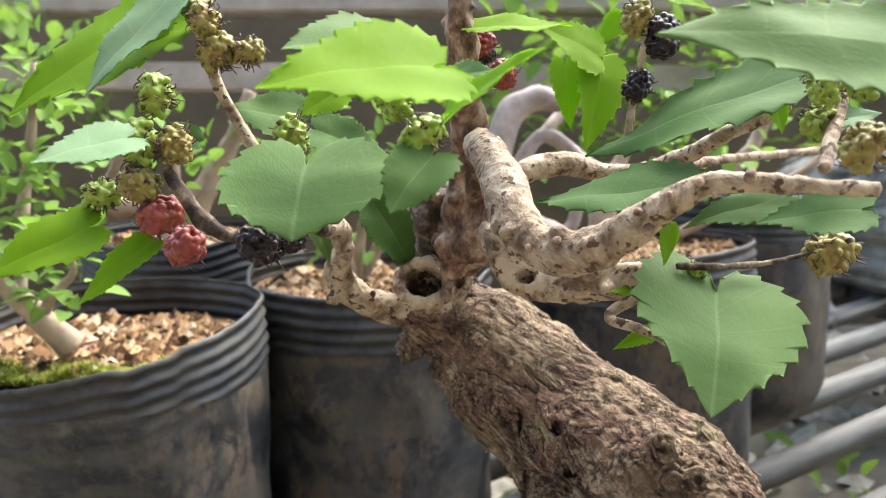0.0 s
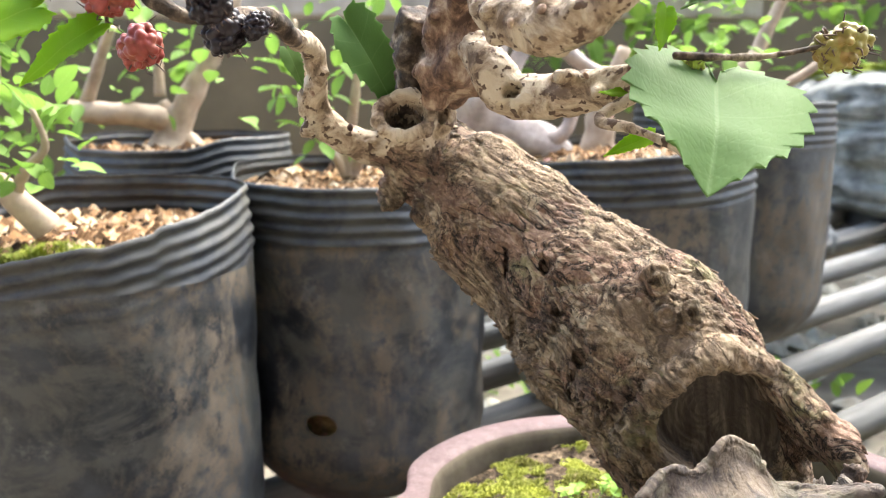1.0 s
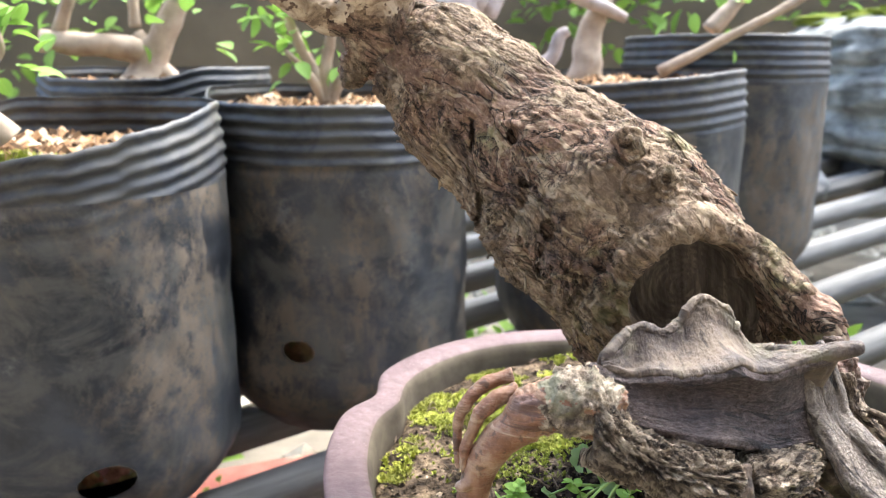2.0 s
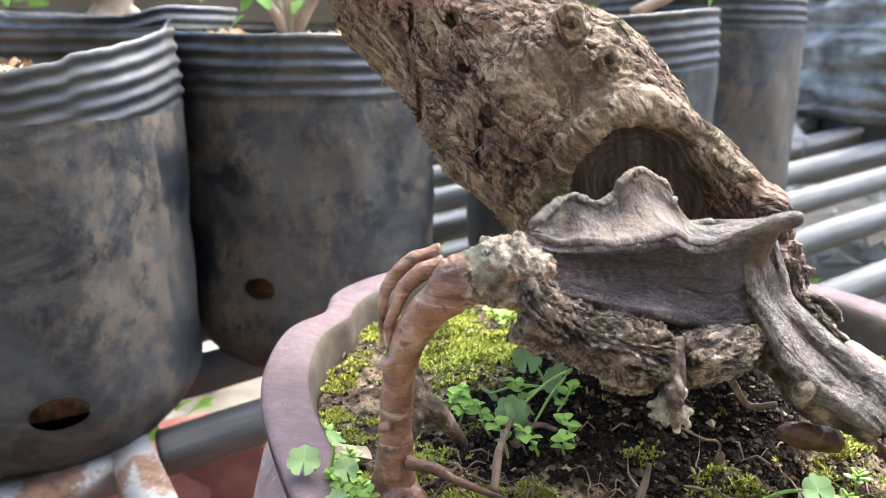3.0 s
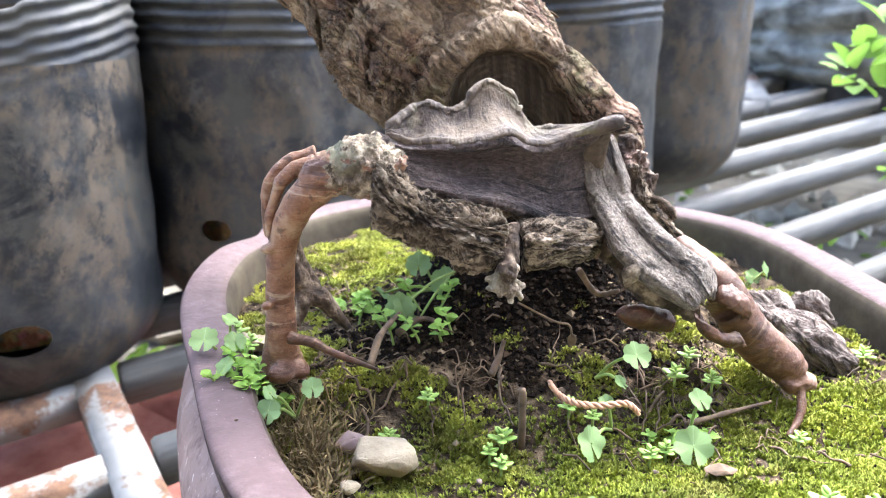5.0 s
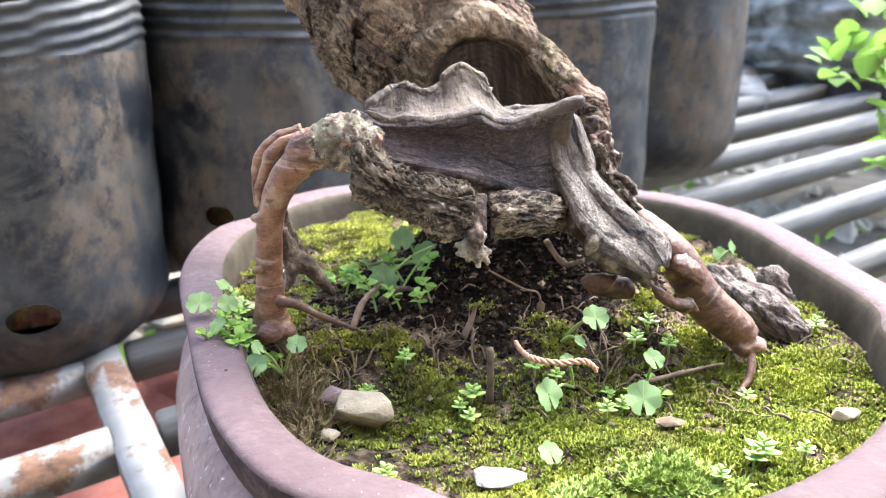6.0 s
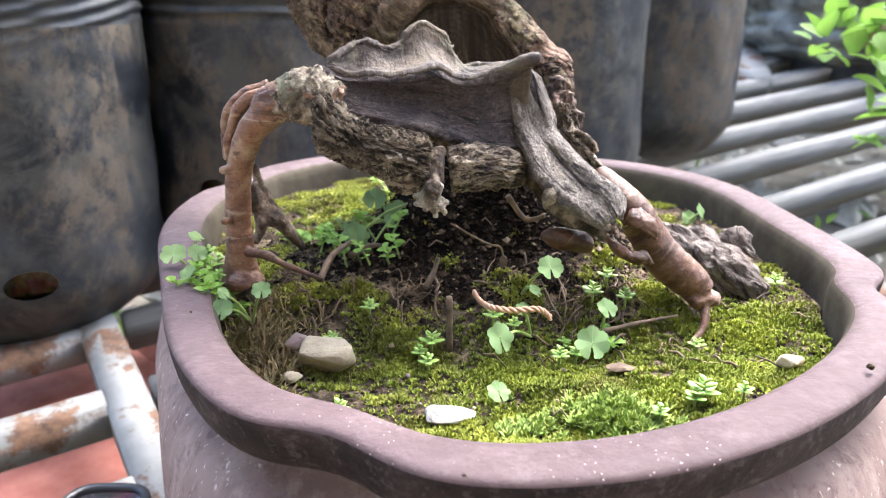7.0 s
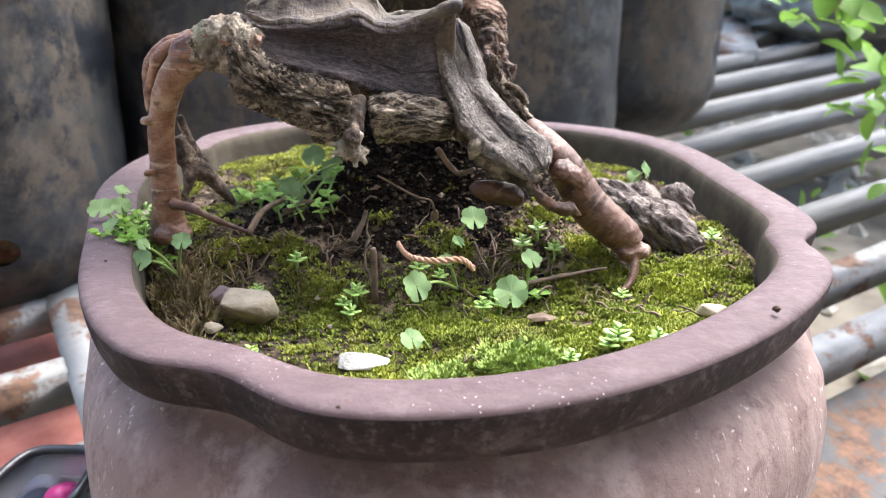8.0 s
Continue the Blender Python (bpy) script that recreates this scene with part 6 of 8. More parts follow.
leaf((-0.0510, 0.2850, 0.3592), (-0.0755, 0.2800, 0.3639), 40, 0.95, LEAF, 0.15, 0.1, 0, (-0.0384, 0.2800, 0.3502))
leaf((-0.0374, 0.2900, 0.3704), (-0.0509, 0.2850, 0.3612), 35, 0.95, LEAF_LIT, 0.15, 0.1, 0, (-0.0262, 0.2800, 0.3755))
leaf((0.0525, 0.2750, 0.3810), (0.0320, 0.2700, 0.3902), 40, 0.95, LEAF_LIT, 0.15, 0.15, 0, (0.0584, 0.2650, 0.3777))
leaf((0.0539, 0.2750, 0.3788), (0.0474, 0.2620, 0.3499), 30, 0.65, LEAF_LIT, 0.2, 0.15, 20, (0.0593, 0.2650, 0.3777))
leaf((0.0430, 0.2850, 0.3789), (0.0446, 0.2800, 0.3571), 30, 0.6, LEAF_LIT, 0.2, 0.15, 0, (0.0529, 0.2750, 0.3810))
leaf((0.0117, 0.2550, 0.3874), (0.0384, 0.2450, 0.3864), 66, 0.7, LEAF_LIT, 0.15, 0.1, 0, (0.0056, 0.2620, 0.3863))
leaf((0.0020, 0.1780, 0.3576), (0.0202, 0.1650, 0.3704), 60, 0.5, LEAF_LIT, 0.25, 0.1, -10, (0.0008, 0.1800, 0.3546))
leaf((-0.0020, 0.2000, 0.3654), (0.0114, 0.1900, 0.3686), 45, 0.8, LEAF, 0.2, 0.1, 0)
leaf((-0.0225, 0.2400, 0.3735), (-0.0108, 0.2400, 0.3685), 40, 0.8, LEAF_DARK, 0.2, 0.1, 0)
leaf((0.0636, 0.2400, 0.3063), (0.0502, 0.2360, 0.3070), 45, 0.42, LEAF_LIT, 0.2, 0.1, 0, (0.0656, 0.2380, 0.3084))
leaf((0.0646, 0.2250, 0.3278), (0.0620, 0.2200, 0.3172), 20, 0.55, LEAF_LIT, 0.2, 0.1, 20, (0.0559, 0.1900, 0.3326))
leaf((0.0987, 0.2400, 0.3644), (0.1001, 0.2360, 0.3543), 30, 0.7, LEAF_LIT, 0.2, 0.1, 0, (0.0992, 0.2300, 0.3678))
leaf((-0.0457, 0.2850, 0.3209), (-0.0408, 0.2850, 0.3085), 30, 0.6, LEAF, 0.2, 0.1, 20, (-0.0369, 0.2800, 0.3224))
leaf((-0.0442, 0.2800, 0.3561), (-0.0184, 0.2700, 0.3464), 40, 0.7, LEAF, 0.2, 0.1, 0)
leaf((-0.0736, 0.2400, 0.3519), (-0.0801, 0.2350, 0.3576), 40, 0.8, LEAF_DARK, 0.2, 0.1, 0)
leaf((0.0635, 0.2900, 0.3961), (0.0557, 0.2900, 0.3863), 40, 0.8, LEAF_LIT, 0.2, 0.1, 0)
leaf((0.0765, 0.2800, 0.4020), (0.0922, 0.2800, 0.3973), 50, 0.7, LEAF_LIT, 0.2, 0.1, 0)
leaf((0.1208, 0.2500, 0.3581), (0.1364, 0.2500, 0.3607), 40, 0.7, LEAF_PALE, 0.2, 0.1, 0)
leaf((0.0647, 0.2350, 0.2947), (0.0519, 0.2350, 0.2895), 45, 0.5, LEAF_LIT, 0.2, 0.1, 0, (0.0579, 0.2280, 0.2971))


# ---- berries ----
def berry_mesh(length, radius, skin, seed, loose):
    """Drupelets grown together in one skin."""
    r = random.Random(seed)
    bm = bmesh.new()
    n = 64
    for i in range(n):
        t = (i + 0.5) / n
        a = i * 2.39996 + r.uniform(-0.2, 0.2)
        z = 2 * t - 1
        w = math.sqrt(max(0, 1 - z * z)) ** 0.8
        c = Vector((math.cos(a) * w * radius * 0.78, math.sin(a) * w * radius * 0.78, z * length * 0.42))
        s = radius * r.uniform(0.17, 0.28)
        bmesh.ops.create_icosphere(bm, subdivisions=2, radius=s, matrix=Matrix.Translation(c * r.uniform(1 - loose, 1 + loose)))
    bmesh.ops.create_icosphere(bm, subdivisions=2, radius=1, matrix=Matrix.Diagonal((radius * 0.68, radius * 0.68, length * 0.38, 1)))
    me = fused(bm, 0.00038, 0)
    me.name = "berry"
    me.materials.clear()
    me.materials.append(skin)
    return me


def styles_mesh(length, radius, seed, hairs):
    r = random.Random(seed)
    bm = bmesh.new()
    for i in range(hairs):
        a, z = r.uniform(0, 6.28), r.uniform(-0.9, 0.9)
        w = math.sqrt(1 - z * z)
        d = Vector((math.cos(a) * w, math.sin(a) * w, z * 0.8))
        p0 = Vector((d.x * radius * 0.9, d.y * radius * 0.9, d.z * length * 0.5))
        p1 = p0 + d * radius * 0.3
        p2 = p1 + Vector((r.uniform(-1, 1), r.uniform(-1, 1), r.uniform(-0.5, 1))) * radius * 0.4
        tube(bm, [p0, p1, p2], [0.00025, 0.00022, 0.00014], 4, 2)
    me = bpy.data.meshes.new("styles")
    bm.to_mesh(me)
    bm.free()
    me.materials.append(HAIR)
    return me


BERRIES = {}
for nm, skin, ln, rd in (("green", GREEN_FRUIT, 0.0112, 0.0045), ("brown", BROWN_FRUIT, 0.0115, 0.0047), ("red", RED_FRUIT, 0.0135, 0.0058), ("black", BLACK_FRUIT, 0.0135, 0.0056)):
    loose = 0.22 if nm in ("green", "brown") else 0.1
    BERRIES[nm] = [(berry_mesh(ln, rd, skin, sd, loose), styles_mesh(ln, rd, sd, 52 if nm in ("green", "brown") else 22)) for sd in (3, 11)]
berry_label = {"green": "unripe green mulberry with dry styles", "brown": "yellow-brown unripe mulberry", "red": "half-ripe red mulberry", "black": "ripe black mulberry"}


def berry(kind, at, scale=1.0, tilt=(0, 0, 0), stem=None):
    skin, hair = BERRIES[kind][rng.randrange(2)]
    ob = linked("berry", skin, None, tree, berry_label[kind])
    linked("style_tuft", hair, None, ob, "dry dark styles")
    ob.matrix_local = pose(*at, *[a + rng.uniform(-25, 25) for a in tilt]) @ Matrix.Diagonal((scale, scale, scale, 1))
    if stem:
        bm = bmesh.new()
        inv = ob.matrix_local.inverted()
        tube(bm, [inv @ Vector(stem), inv @ Vector(at)], [0.0007, 0.0006], 6, 3)
        part("stalk", bm, STALK, ob)
    return ob


berry("red", (-0.0792, 0.2220, 0.3310), 1.0, (0, 70, 0), (-0.0705, 0.2180, 0.3363))
berry("red", (-0.0803, 0.2450, 0.3195), 1.08, (0, 70, 0), (-0.0657, 0.2190, 0.3292))
berry("black", (-0.0472, 0.2000, 0.3263), 0.8, (0, 50, 0), (-0.0574, 0.2200, 0.3267))
berry("black", (-0.0504, 0.2250, 0.3220), 0.95, (0, 20, 0))
berry("black", (-0.0426, 0.2250, 0.3238), 0.62, (0, 20, 0), (-0.0456, 0.2240, 0.3271))
berry("green", (-0.0803, 0.2250, 0.3646), 1.1, (0, 0, 0), (-0.0799, 0.2400, 0.3619))
berry("green", (-0.0830, 0.2200, 0.3517), 1.15, (0, 20, 0), (-0.0774, 0.2210, 0.3448))
berry("brown", (-0.0744, 0.2220, 0.3505), 1.0, (0, 0, 0), (-0.0759, 0.2210, 0.3440))
berry("brown", (-0.0843, 0.2200, 0.3401), 1.05, (0, 70, 0), (-0.0757, 0.2200, 0.3409))
berry("green", (-0.0968, 0.2250, 0.3367), 1.0, (0, 60, 0), (-0.0829, 0.2220, 0.3369))
berry("green", (-0.0408, 0.2150, 0.3532), 1.0, (0, 0, 0), (-0.0348, 0.2200, 0.3499))
berry("green", (-0.0109, 0.1850, 0.3605), 0.85, (0, 0, 0), (-0.0018, 0.1800, 0.3589))
berry("green", (-0.0046, 0.1800, 0.3524), 1.0, (0, 60, 0), (0.0020, 0.1800, 0.3558))
berry("brown", (-0.0716, 0.2450, 0.3881), 1.0, (0, 0, 0))
berry("brown", (-0.0681, 0.2450, 0.3786), 1.1, (0, 40, 0))
berry("brown", (-0.0587, 0.2450, 0.3786), 0.9, (0, 80, 0), (-0.0696, 0.2500, 0.3762))
berry("green", (-0.0751, 0.2500, 0.3922), 0.9, (0, 0, 0))
berry("red", (0.0124, 0.2700, 0.3841), 0.8, (0, 30, 0), (0.0062, 0.2620, 0.3863))
berry("black", (0.0140, 0.2720, 0.3807), 0.6, (0, 30, 0))
berry("red", (0.0204, 0.2750, 0.3746), 0.8, (0, 0, 0), (0.0076, 0.2660, 0.3724))
berry("black", (0.0631, 0.2620, 0.3699), 0.85, (0, 20, 0), (0.0570, 0.2620, 0.3729))
berry("black", (0.0706, 0.2620, 0.3854), 1.1, (0, 10, 0), (0.0657, 0.2620, 0.3863))
berry("brown", (0.0624, 0.2620, 0.3913), 1.0, (0, 0, 0))
berry("brown", (0.0870, 0.1650, 0.3499), 0.95, (0, 30, 0), (0.0937, 0.1900, 0.3475))
berry("green", (0.0949, 0.2000, 0.3654), 1.0, (0, 0, 0), (0.1041, 0.2100, 0.3619))
berry("green", (0.0938, 0.1800, 0.3664), 1.0, (0, 0, 0))
berry("green", (0.0984, 0.2100, 0.3575), 1.0, (0, 50, 0), (0.1035, 0.2100, 0.3590))
berry("brown", (0.1149, 0.2330, 0.3190), 1.3, (0, 40, 0), (0.1095, 0.2320, 0.3179))
berry("green", (0.0730, 0.2280, 0.3140), 0.62, (0, 70, 0), (0.0696, 0.2250, 0.3246))

# ---- nursery bags ----
def grain(verts, faces, at, s, r):
    """A rough six-cornered crumb."""
    k = len(verts)
    for d in ((1, 0, 0), (-1, 0, 0), (0, 1, 0), (0, -1, 0), (0, 0, 0.7), (0, 0, -0.7)):
        verts.append(tuple(at[q] + s * (d[q] * r.uniform(0.6, 1.2) + r.uniform(-0.25, 0.25)) for q in range(3)))
    for f in ((0, 2, 4), (2, 1, 4), (1, 3, 4), (3, 0, 4), (2, 0, 5), (1, 2, 5), (3, 1, 5), (0, 3, 5)):
        faces.append(tuple(k + q for q in f))


def bag_soil_z(x, y, top, seed):
    return top + 0.006 * noise.fractal(Vector((x * 25 + seed, y * 25, 0)), 1.0, 2.0, 4)


def bag(centre, radius, z0, z1, seed, tear=(), hole=None, soil=0.03, label=""):
    """Ribbed black plastic grow bag with torn lip, sagging wall and a drain hole. tear: (angle, half width, depth, ease) in degrees and metres."""
    r = random.Random(seed)
    ob = thing("nursery_bag", label or "black plastic nursery bag smeared with dried mud, ribbed lip", "plant bag", group="nursery bags on the rack")
    seg, band = 132, 0.05

    def lip(a):
        z = z1 + 0.0012 * noise.noise(Vector((math.cos(a) * 2, math.sin(a) * 2, seed)))
        for ang, half, deep, ease in tear:
            d = abs((math.degrees(a) - ang + 180) % 360 - 180)
            z -= deep * max(0.0, min(1.0, (half - d) / ease))
        return z + 0.0008 * noise.noise(Vector((math.cos(a) * 14, math.sin(a) * 14, seed)))

    def wall_r(a, z):
        top = z1 - z
        low_edge = lip(a) - z
        on = 1 if low_edge < 0.044 else max(0, 1 - (low_edge - 0.044) / 0.004)
        rib = 0.0010 * math.sin(low_edge * 2 * math.pi / 0.0092 + 0.2 * noise.noise(Vector((math.cos(a), math.sin(a), seed)))) * on
        q = Vector((math.cos(a) * 1.3, math.sin(a) * 1.3, z * 7 + seed))
        rr = radius * (1 + 0.011 * noise.fractal(q, 1.0, 2.0, 3)) + rib
        rr += 0.002 * min(1, top / 0.08) * noise.fractal(Vector((math.cos(a) * 3.5, math.sin(a) * 3.5, z * 20 + seed)), 1.0, 2.0, 3)
        low = max(0.0, 1 - (z - z0) / 0.035)
        return rr - 0.014 * low * low - 0.003 * max(0, (z - z1 + 0.03) / 0.03)

    def skin(name, f0, f1, nz, cut):
        verts, faces = [], []
        for s in (0, 1):
            for j in range(nz + 1):
                for i in range(seg):
                    a = 2 * math.pi * i / seg
                    edge = lip(a)
                    lo, hi = (z0 + RISE * radius * math.sin(a), z1 - band) if f0 == 0 else (z1 - band, edge)
                    z = lo + (hi - lo) * j / nz
                    rr = wall_r(a, z) - s * 0.0012
                    verts.append((rr * math.cos(a), rr * math.sin(a), z))
        off = (nz + 1) * seg
        gone, kept = set(), set()
        for s in (0, 1):
            for j in range(nz):
                for i in range(seg):
                    a, b = j * seg + i, j * seg + (i + 1) % seg
                    if cut:
                        ha, hz, hw, hh = cut
                        d = (math.degrees(2 * math.pi * (i + 0.5) / seg) - ha + 180) % 360 - 180
                        zc = (verts[a][2] + verts[a + seg][2]) / 2
                        if (radians(d) * radius / hw) ** 2 + ((zc - hz) / hh) ** 2 < 1:
                            gone.update((a, b, a + seg, b + seg))
                            continue
                        kept.update((a, b, a + seg, b + seg))
                    q = (a, b, b + seg, a + seg)
                    faces.append(q if s == 0 else tuple(off + k for k in q[::-1]))
        for k in gone & kept:
            x, y, z = verts[k]
            ha, hz, hw, hh = cut
            d = ((math.degrees(math.atan2(y, x)) - ha + 180) % 360 - 180)
            u, v = radians(d) * radius / hw, (z - hz) / hh
            g = math.hypot(u, v)
            na, nz_ = radians(ha) + u / g * hw / radius, hz + v / g * hh
            for q, inner in ((k, 0), (k + off, 0.0012)):
                rr = wall_r(na, nz_) - inner
                verts[q] = (rr * math.cos(na), rr * math.sin(na), nz_)
        if f1 == 1:
            for i in range(seg):
                a, b = nz * seg + i, nz * seg + (i + 1) % seg
                faces.append((a, b, off + b, off + a))
        else:
            faces.append(tuple(range(seg))[::-1])
        return linked(name, raw(verts, faces, name), LIP_PLASTIC if f1 else PLASTIC, ob)

    skin("bag_wall", 0, 0, 64, hole)
    skin("ribbed_lip", 1, 1, 36, None)
    ob.location = (centre[0], centre[1], 0)
    bm = bmesh.new()
    rings = []
    for k in range(1, 25):
        ring = []
        for i in range(seg // 2):
            a = 4 * math.pi * i / seg
            f = min(1.0, k / 22)
            rr = (radius - 0.009) * f if k <= 22 else radius - 0.03
            x, y = rr * math.cos(a), rr * math.sin(a)
            z = bag_soil_z(x, y, z1 - soil, seed) if k <= 22 else z0 + 0.02 if k == 24 else z1 - soil - 0.01
            ring.append(bm.verts.new((x, y, z)))
        rings.append(ring)
    for p0, p1 in zip(rings, rings[1:]):
        for i in range(seg // 2):
            bm.faces.new((p0[i], p1[i], p1[(i + 1) % (seg // 2)], p0[(i + 1) % (seg // 2)]))
    bm.faces.new(rings[0])
    s = part("bag_soil", bm, PUMICE)
    s.location = ob.location
    tagged(s, "pale brown gritty soil filling a nursery bag", "soil", kind="stuff")
    verts, faces = [], []
    for k in range(1300):
        a, rr = r.uniform(0, 6.283), (radius - 0.012) * math.sqrt(r.random())
        x, y = rr * math.cos(a), rr * math.sin(a)
        grain(verts, faces, (x, y, bag_soil_z(x, y, z1 - soil, seed)), r.uniform(0.002, 0.0075) * (1 if k % 4 else 1.3), r)
    g = linked("soil_grains", raw(verts, faces), PEBBLES, None, smooth=False)
    g.location = ob.location
    tagged(g, "brown pumice and bark grains on the bag soil", "gravel", kind="stuff")
    return ob


bag((-0.222, 0.528), 0.100, rack_z(0.528), 0.247, 1, ((245, 115, 0.036, 115), (302, 11, 0.0025, 2)), (298, 0.032, 0.0165, 0.010), 0.030)
bag((-0.060, 0.648), 0.101, rack_z(0.648), 0.254, 2, ((262, 80, 0.010, 25),), (258, 0.072, 0.012, 0.0085), 0.016)
bag((-0.262, 0.835), 0.112, rack_z(0.835), 0.268, 3, ((260, 50, 0.010, 20),), None, 0.016)
bag((0.183, 0.752), 0.110, rack_z(0.752), 0.267, 4, ((215, 110, 0.016, 110),), None, 0.014)
bag((0.338, 0.930), 0.110, rack_z(0.930), 0.3005, 5, (), None, 0.02)
bag((0.640, 0.560), 0.085, rack_z(0.560), 0.190, 6, (), None, 0.02)


# ---- shrubs in the bags ----
def oval(verts, faces, uvs, at, d, up, n, w):
    """A small bent leaf of eight corners."""
    k = len(verts)
    d, up = Vector(d).normalized(), Vector(up)
    s = d.cross(up).normalized()
    u = s.cross(d)
    a = Vector(at)
    rows_o = ((0, 0.1), (0.15, 0.62), (0.35, 0.95), (0.58, 1.0), (0.8, 0.68), (0.93, 0.34), (1.0, 0.04))
    for t, h in rows_o:
        for q in (-1, 0, 1):
            verts.append(tuple(a + d * n * t + s * q * h * w / 2 + u * (n * 0.1 * h * abs(q) - n * 0.2 * t * t)))
            uvs.append((0.5 + 0.5 * q * h, t))
    for j in range(len(rows_o) - 1):
        for i in (0, 1):
            faces.append((k + 3 * j + i, k + 3 * j + i + 1, k + 3 * j + i + 4, k + 3 * j + i + 3))


def foliage(name, tips, count, size, spread, material, parent, seed, up=0.4):
    """Many small leaves round the ends of twigs, as one crown."""
    r = random.Random(seed)
    verts, faces, uvs = [], [], []
    for t in tips:
        for k in range(count):
            o = Vector([r.gauss(0, spread) for _ in range(3)])
            d = (o.normalized() + Vector((r.uniform(-0.4, 0.4), r.uniform(-0.4, 0.4), up)))
            n = size * r.uniform(0.55, 1.2)
            oval(verts, faces, uvs, Vector(t) + o, d, (r.uniform(-0.5, 0.5), r.uniform(-0.5, 0.5), 1), n, n * r.uniform(0.5, 0.75))
    me = raw(verts, faces, name)
    lay = me.uv_layers.new(name="UVMap")
    for lp in me.loops:
        lay.data[lp.index].uv = uvs[lp.vertex_index]
    return linked(name, me, material, parent)


TWIG = plain_material("pale_twig", (0.2, 0.145, 0.1), (0.38, 0.3, 0.215), 60, 0.8, 0.002)
DRIFT = plain_material("bleached_wood", (0.13, 0.1, 0.09), (0.42, 0.36, 0.33), 45, 0.75, 0.003)
SHRUB_LEAF = leaf_material("shrub_leaf", (0.085, 0.155, 0.03), (0.17, 0.27, 0.06), (0.27, 0.37, 0.13), 0.3)
FAR_LEAF = leaf_material("hedge_leaf", (0.06, 0.12, 0.02), (0.16, 0.25, 0.05), (0.3, 0.4, 0.12), 0.35)


def shrub(label, stems, tips, count, size, spread, seed, bark=None, leaves=None):
    ob = thing("potted_shrub", label, "shrub", group="shrubs in nursery bags")
    for pts, radii in stems:
        bm = bmesh.new()
        tube(bm, pts, radii, 12, 8, 0.25, 60)
        part("stem", bm, bark or TWIG, ob)
    if tips:
        foliage("crown", tips, count, size, spread, leaves or SHRUB_LEAF, ob, seed)
    return ob


shrub("young shrub with a pale leaning stem and bright small leaves",
      [([(-0.2286, 0.4750, 0.2283), (-0.2358, 0.4700, 0.2401), (-0.2476, 0.4650, 0.2550), (-0.2621, 0.4600, 0.2730), (-0.2729, 0.4500, 0.2927)], [0.010, 0.0075, 0.0065, 0.006, 0.005]),
       ([(-0.2411, 0.4680, 0.2492), (-0.2294, 0.4600, 0.2645), (-0.2146, 0.4550, 0.2788), (-0.2176, 0.4500, 0.2992)], [0.0035, 0.003, 0.0022, 0.0015]),
       ([(-0.2507, 0.4620, 0.2608), (-0.2659, 0.5000, 0.3079), (-0.2572, 0.5000, 0.3574), (-0.2525, 0.5000, 0.4023)], [0.004, 0.0042, 0.003, 0.002]),
       ([(-0.2621, 0.4600, 0.2730), (-0.2806, 0.4800, 0.3369), (-0.2728, 0.4800, 0.3970)], [0.004, 0.004, 0.002])],
      [(-0.2245, 0.4550, 0.2788), (-0.2203, 0.4550, 0.2671), (-0.2348, 0.4500, 0.2829), (-0.2616, 0.4800, 0.3165), (-0.2543, 0.5000, 0.3204), (-0.2561, 0.5000, 0.4006), (-0.2464, 0.5000, 0.3886), (-0.2687, 0.5000, 0.3955), (-0.2648, 0.4800, 0.3437), (-0.2552, 0.5000, 0.3609), (-0.2721, 0.4800, 0.3605), (-0.2147, 0.4500, 0.2927)], 16, 0.016, 0.012, 21)
shrub("old shrub with a thick pale forked trunk, few leaves",
      [([(-0.2725, 0.8300, 0.2490), (-0.2685, 0.8300, 0.2643), (-0.2614, 0.8300, 0.2838), (-0.2421, 0.8300, 0.3169), (-0.2169, 0.8300, 0.3602), (-0.1975, 0.8300, 0.4076)], [0.026, 0.019, 0.015, 0.011, 0.009, 0.007]),
       ([(-0.2620, 0.8300, 0.2755), (-0.2914, 0.8200, 0.2867), (-0.3261, 0.8100, 0.2894), (-0.3598, 0.8000, 0.2921)], [0.013, 0.012, 0.011, 0.010]),
       ([(-0.2628, 0.8300, 0.2643), (-0.2489, 0.8300, 0.2586), (-0.2350, 0.8200, 0.2495)], [0.013, 0.010, 0.006]),
       ([(-0.2795, 0.8300, 0.3060), (-0.2791, 0.8300, 0.3333), (-0.2788, 0.8300, 0.3655)], [0.006, 0.005, 0.004]),
       ([(-0.3477, 0.8100, 0.2948), (-0.3288, 0.8000, 0.3316), (-0.3074, 0.7900, 0.3718)], [0.007, 0.006, 0.005]),
       ([(-0.2670, 0.8300, 0.2838), (-0.2782, 0.8300, 0.3005)], [0.008, 0.006])],
      [(-0.2781, 0.8200, 0.3139), (-0.2306, 0.8200, 0.3166), (-0.2419, 0.8200, 0.3540), (-0.2800, 0.8200, 0.3593), (-0.3455, 0.8000, 0.3264), (-0.3107, 0.8000, 0.3524), (-0.2850, 0.8300, 0.3274), (-0.2366, 0.8300, 0.3623), (-0.3439, 0.8300, 0.3274)], 7, 0.022, 0.02, 22)
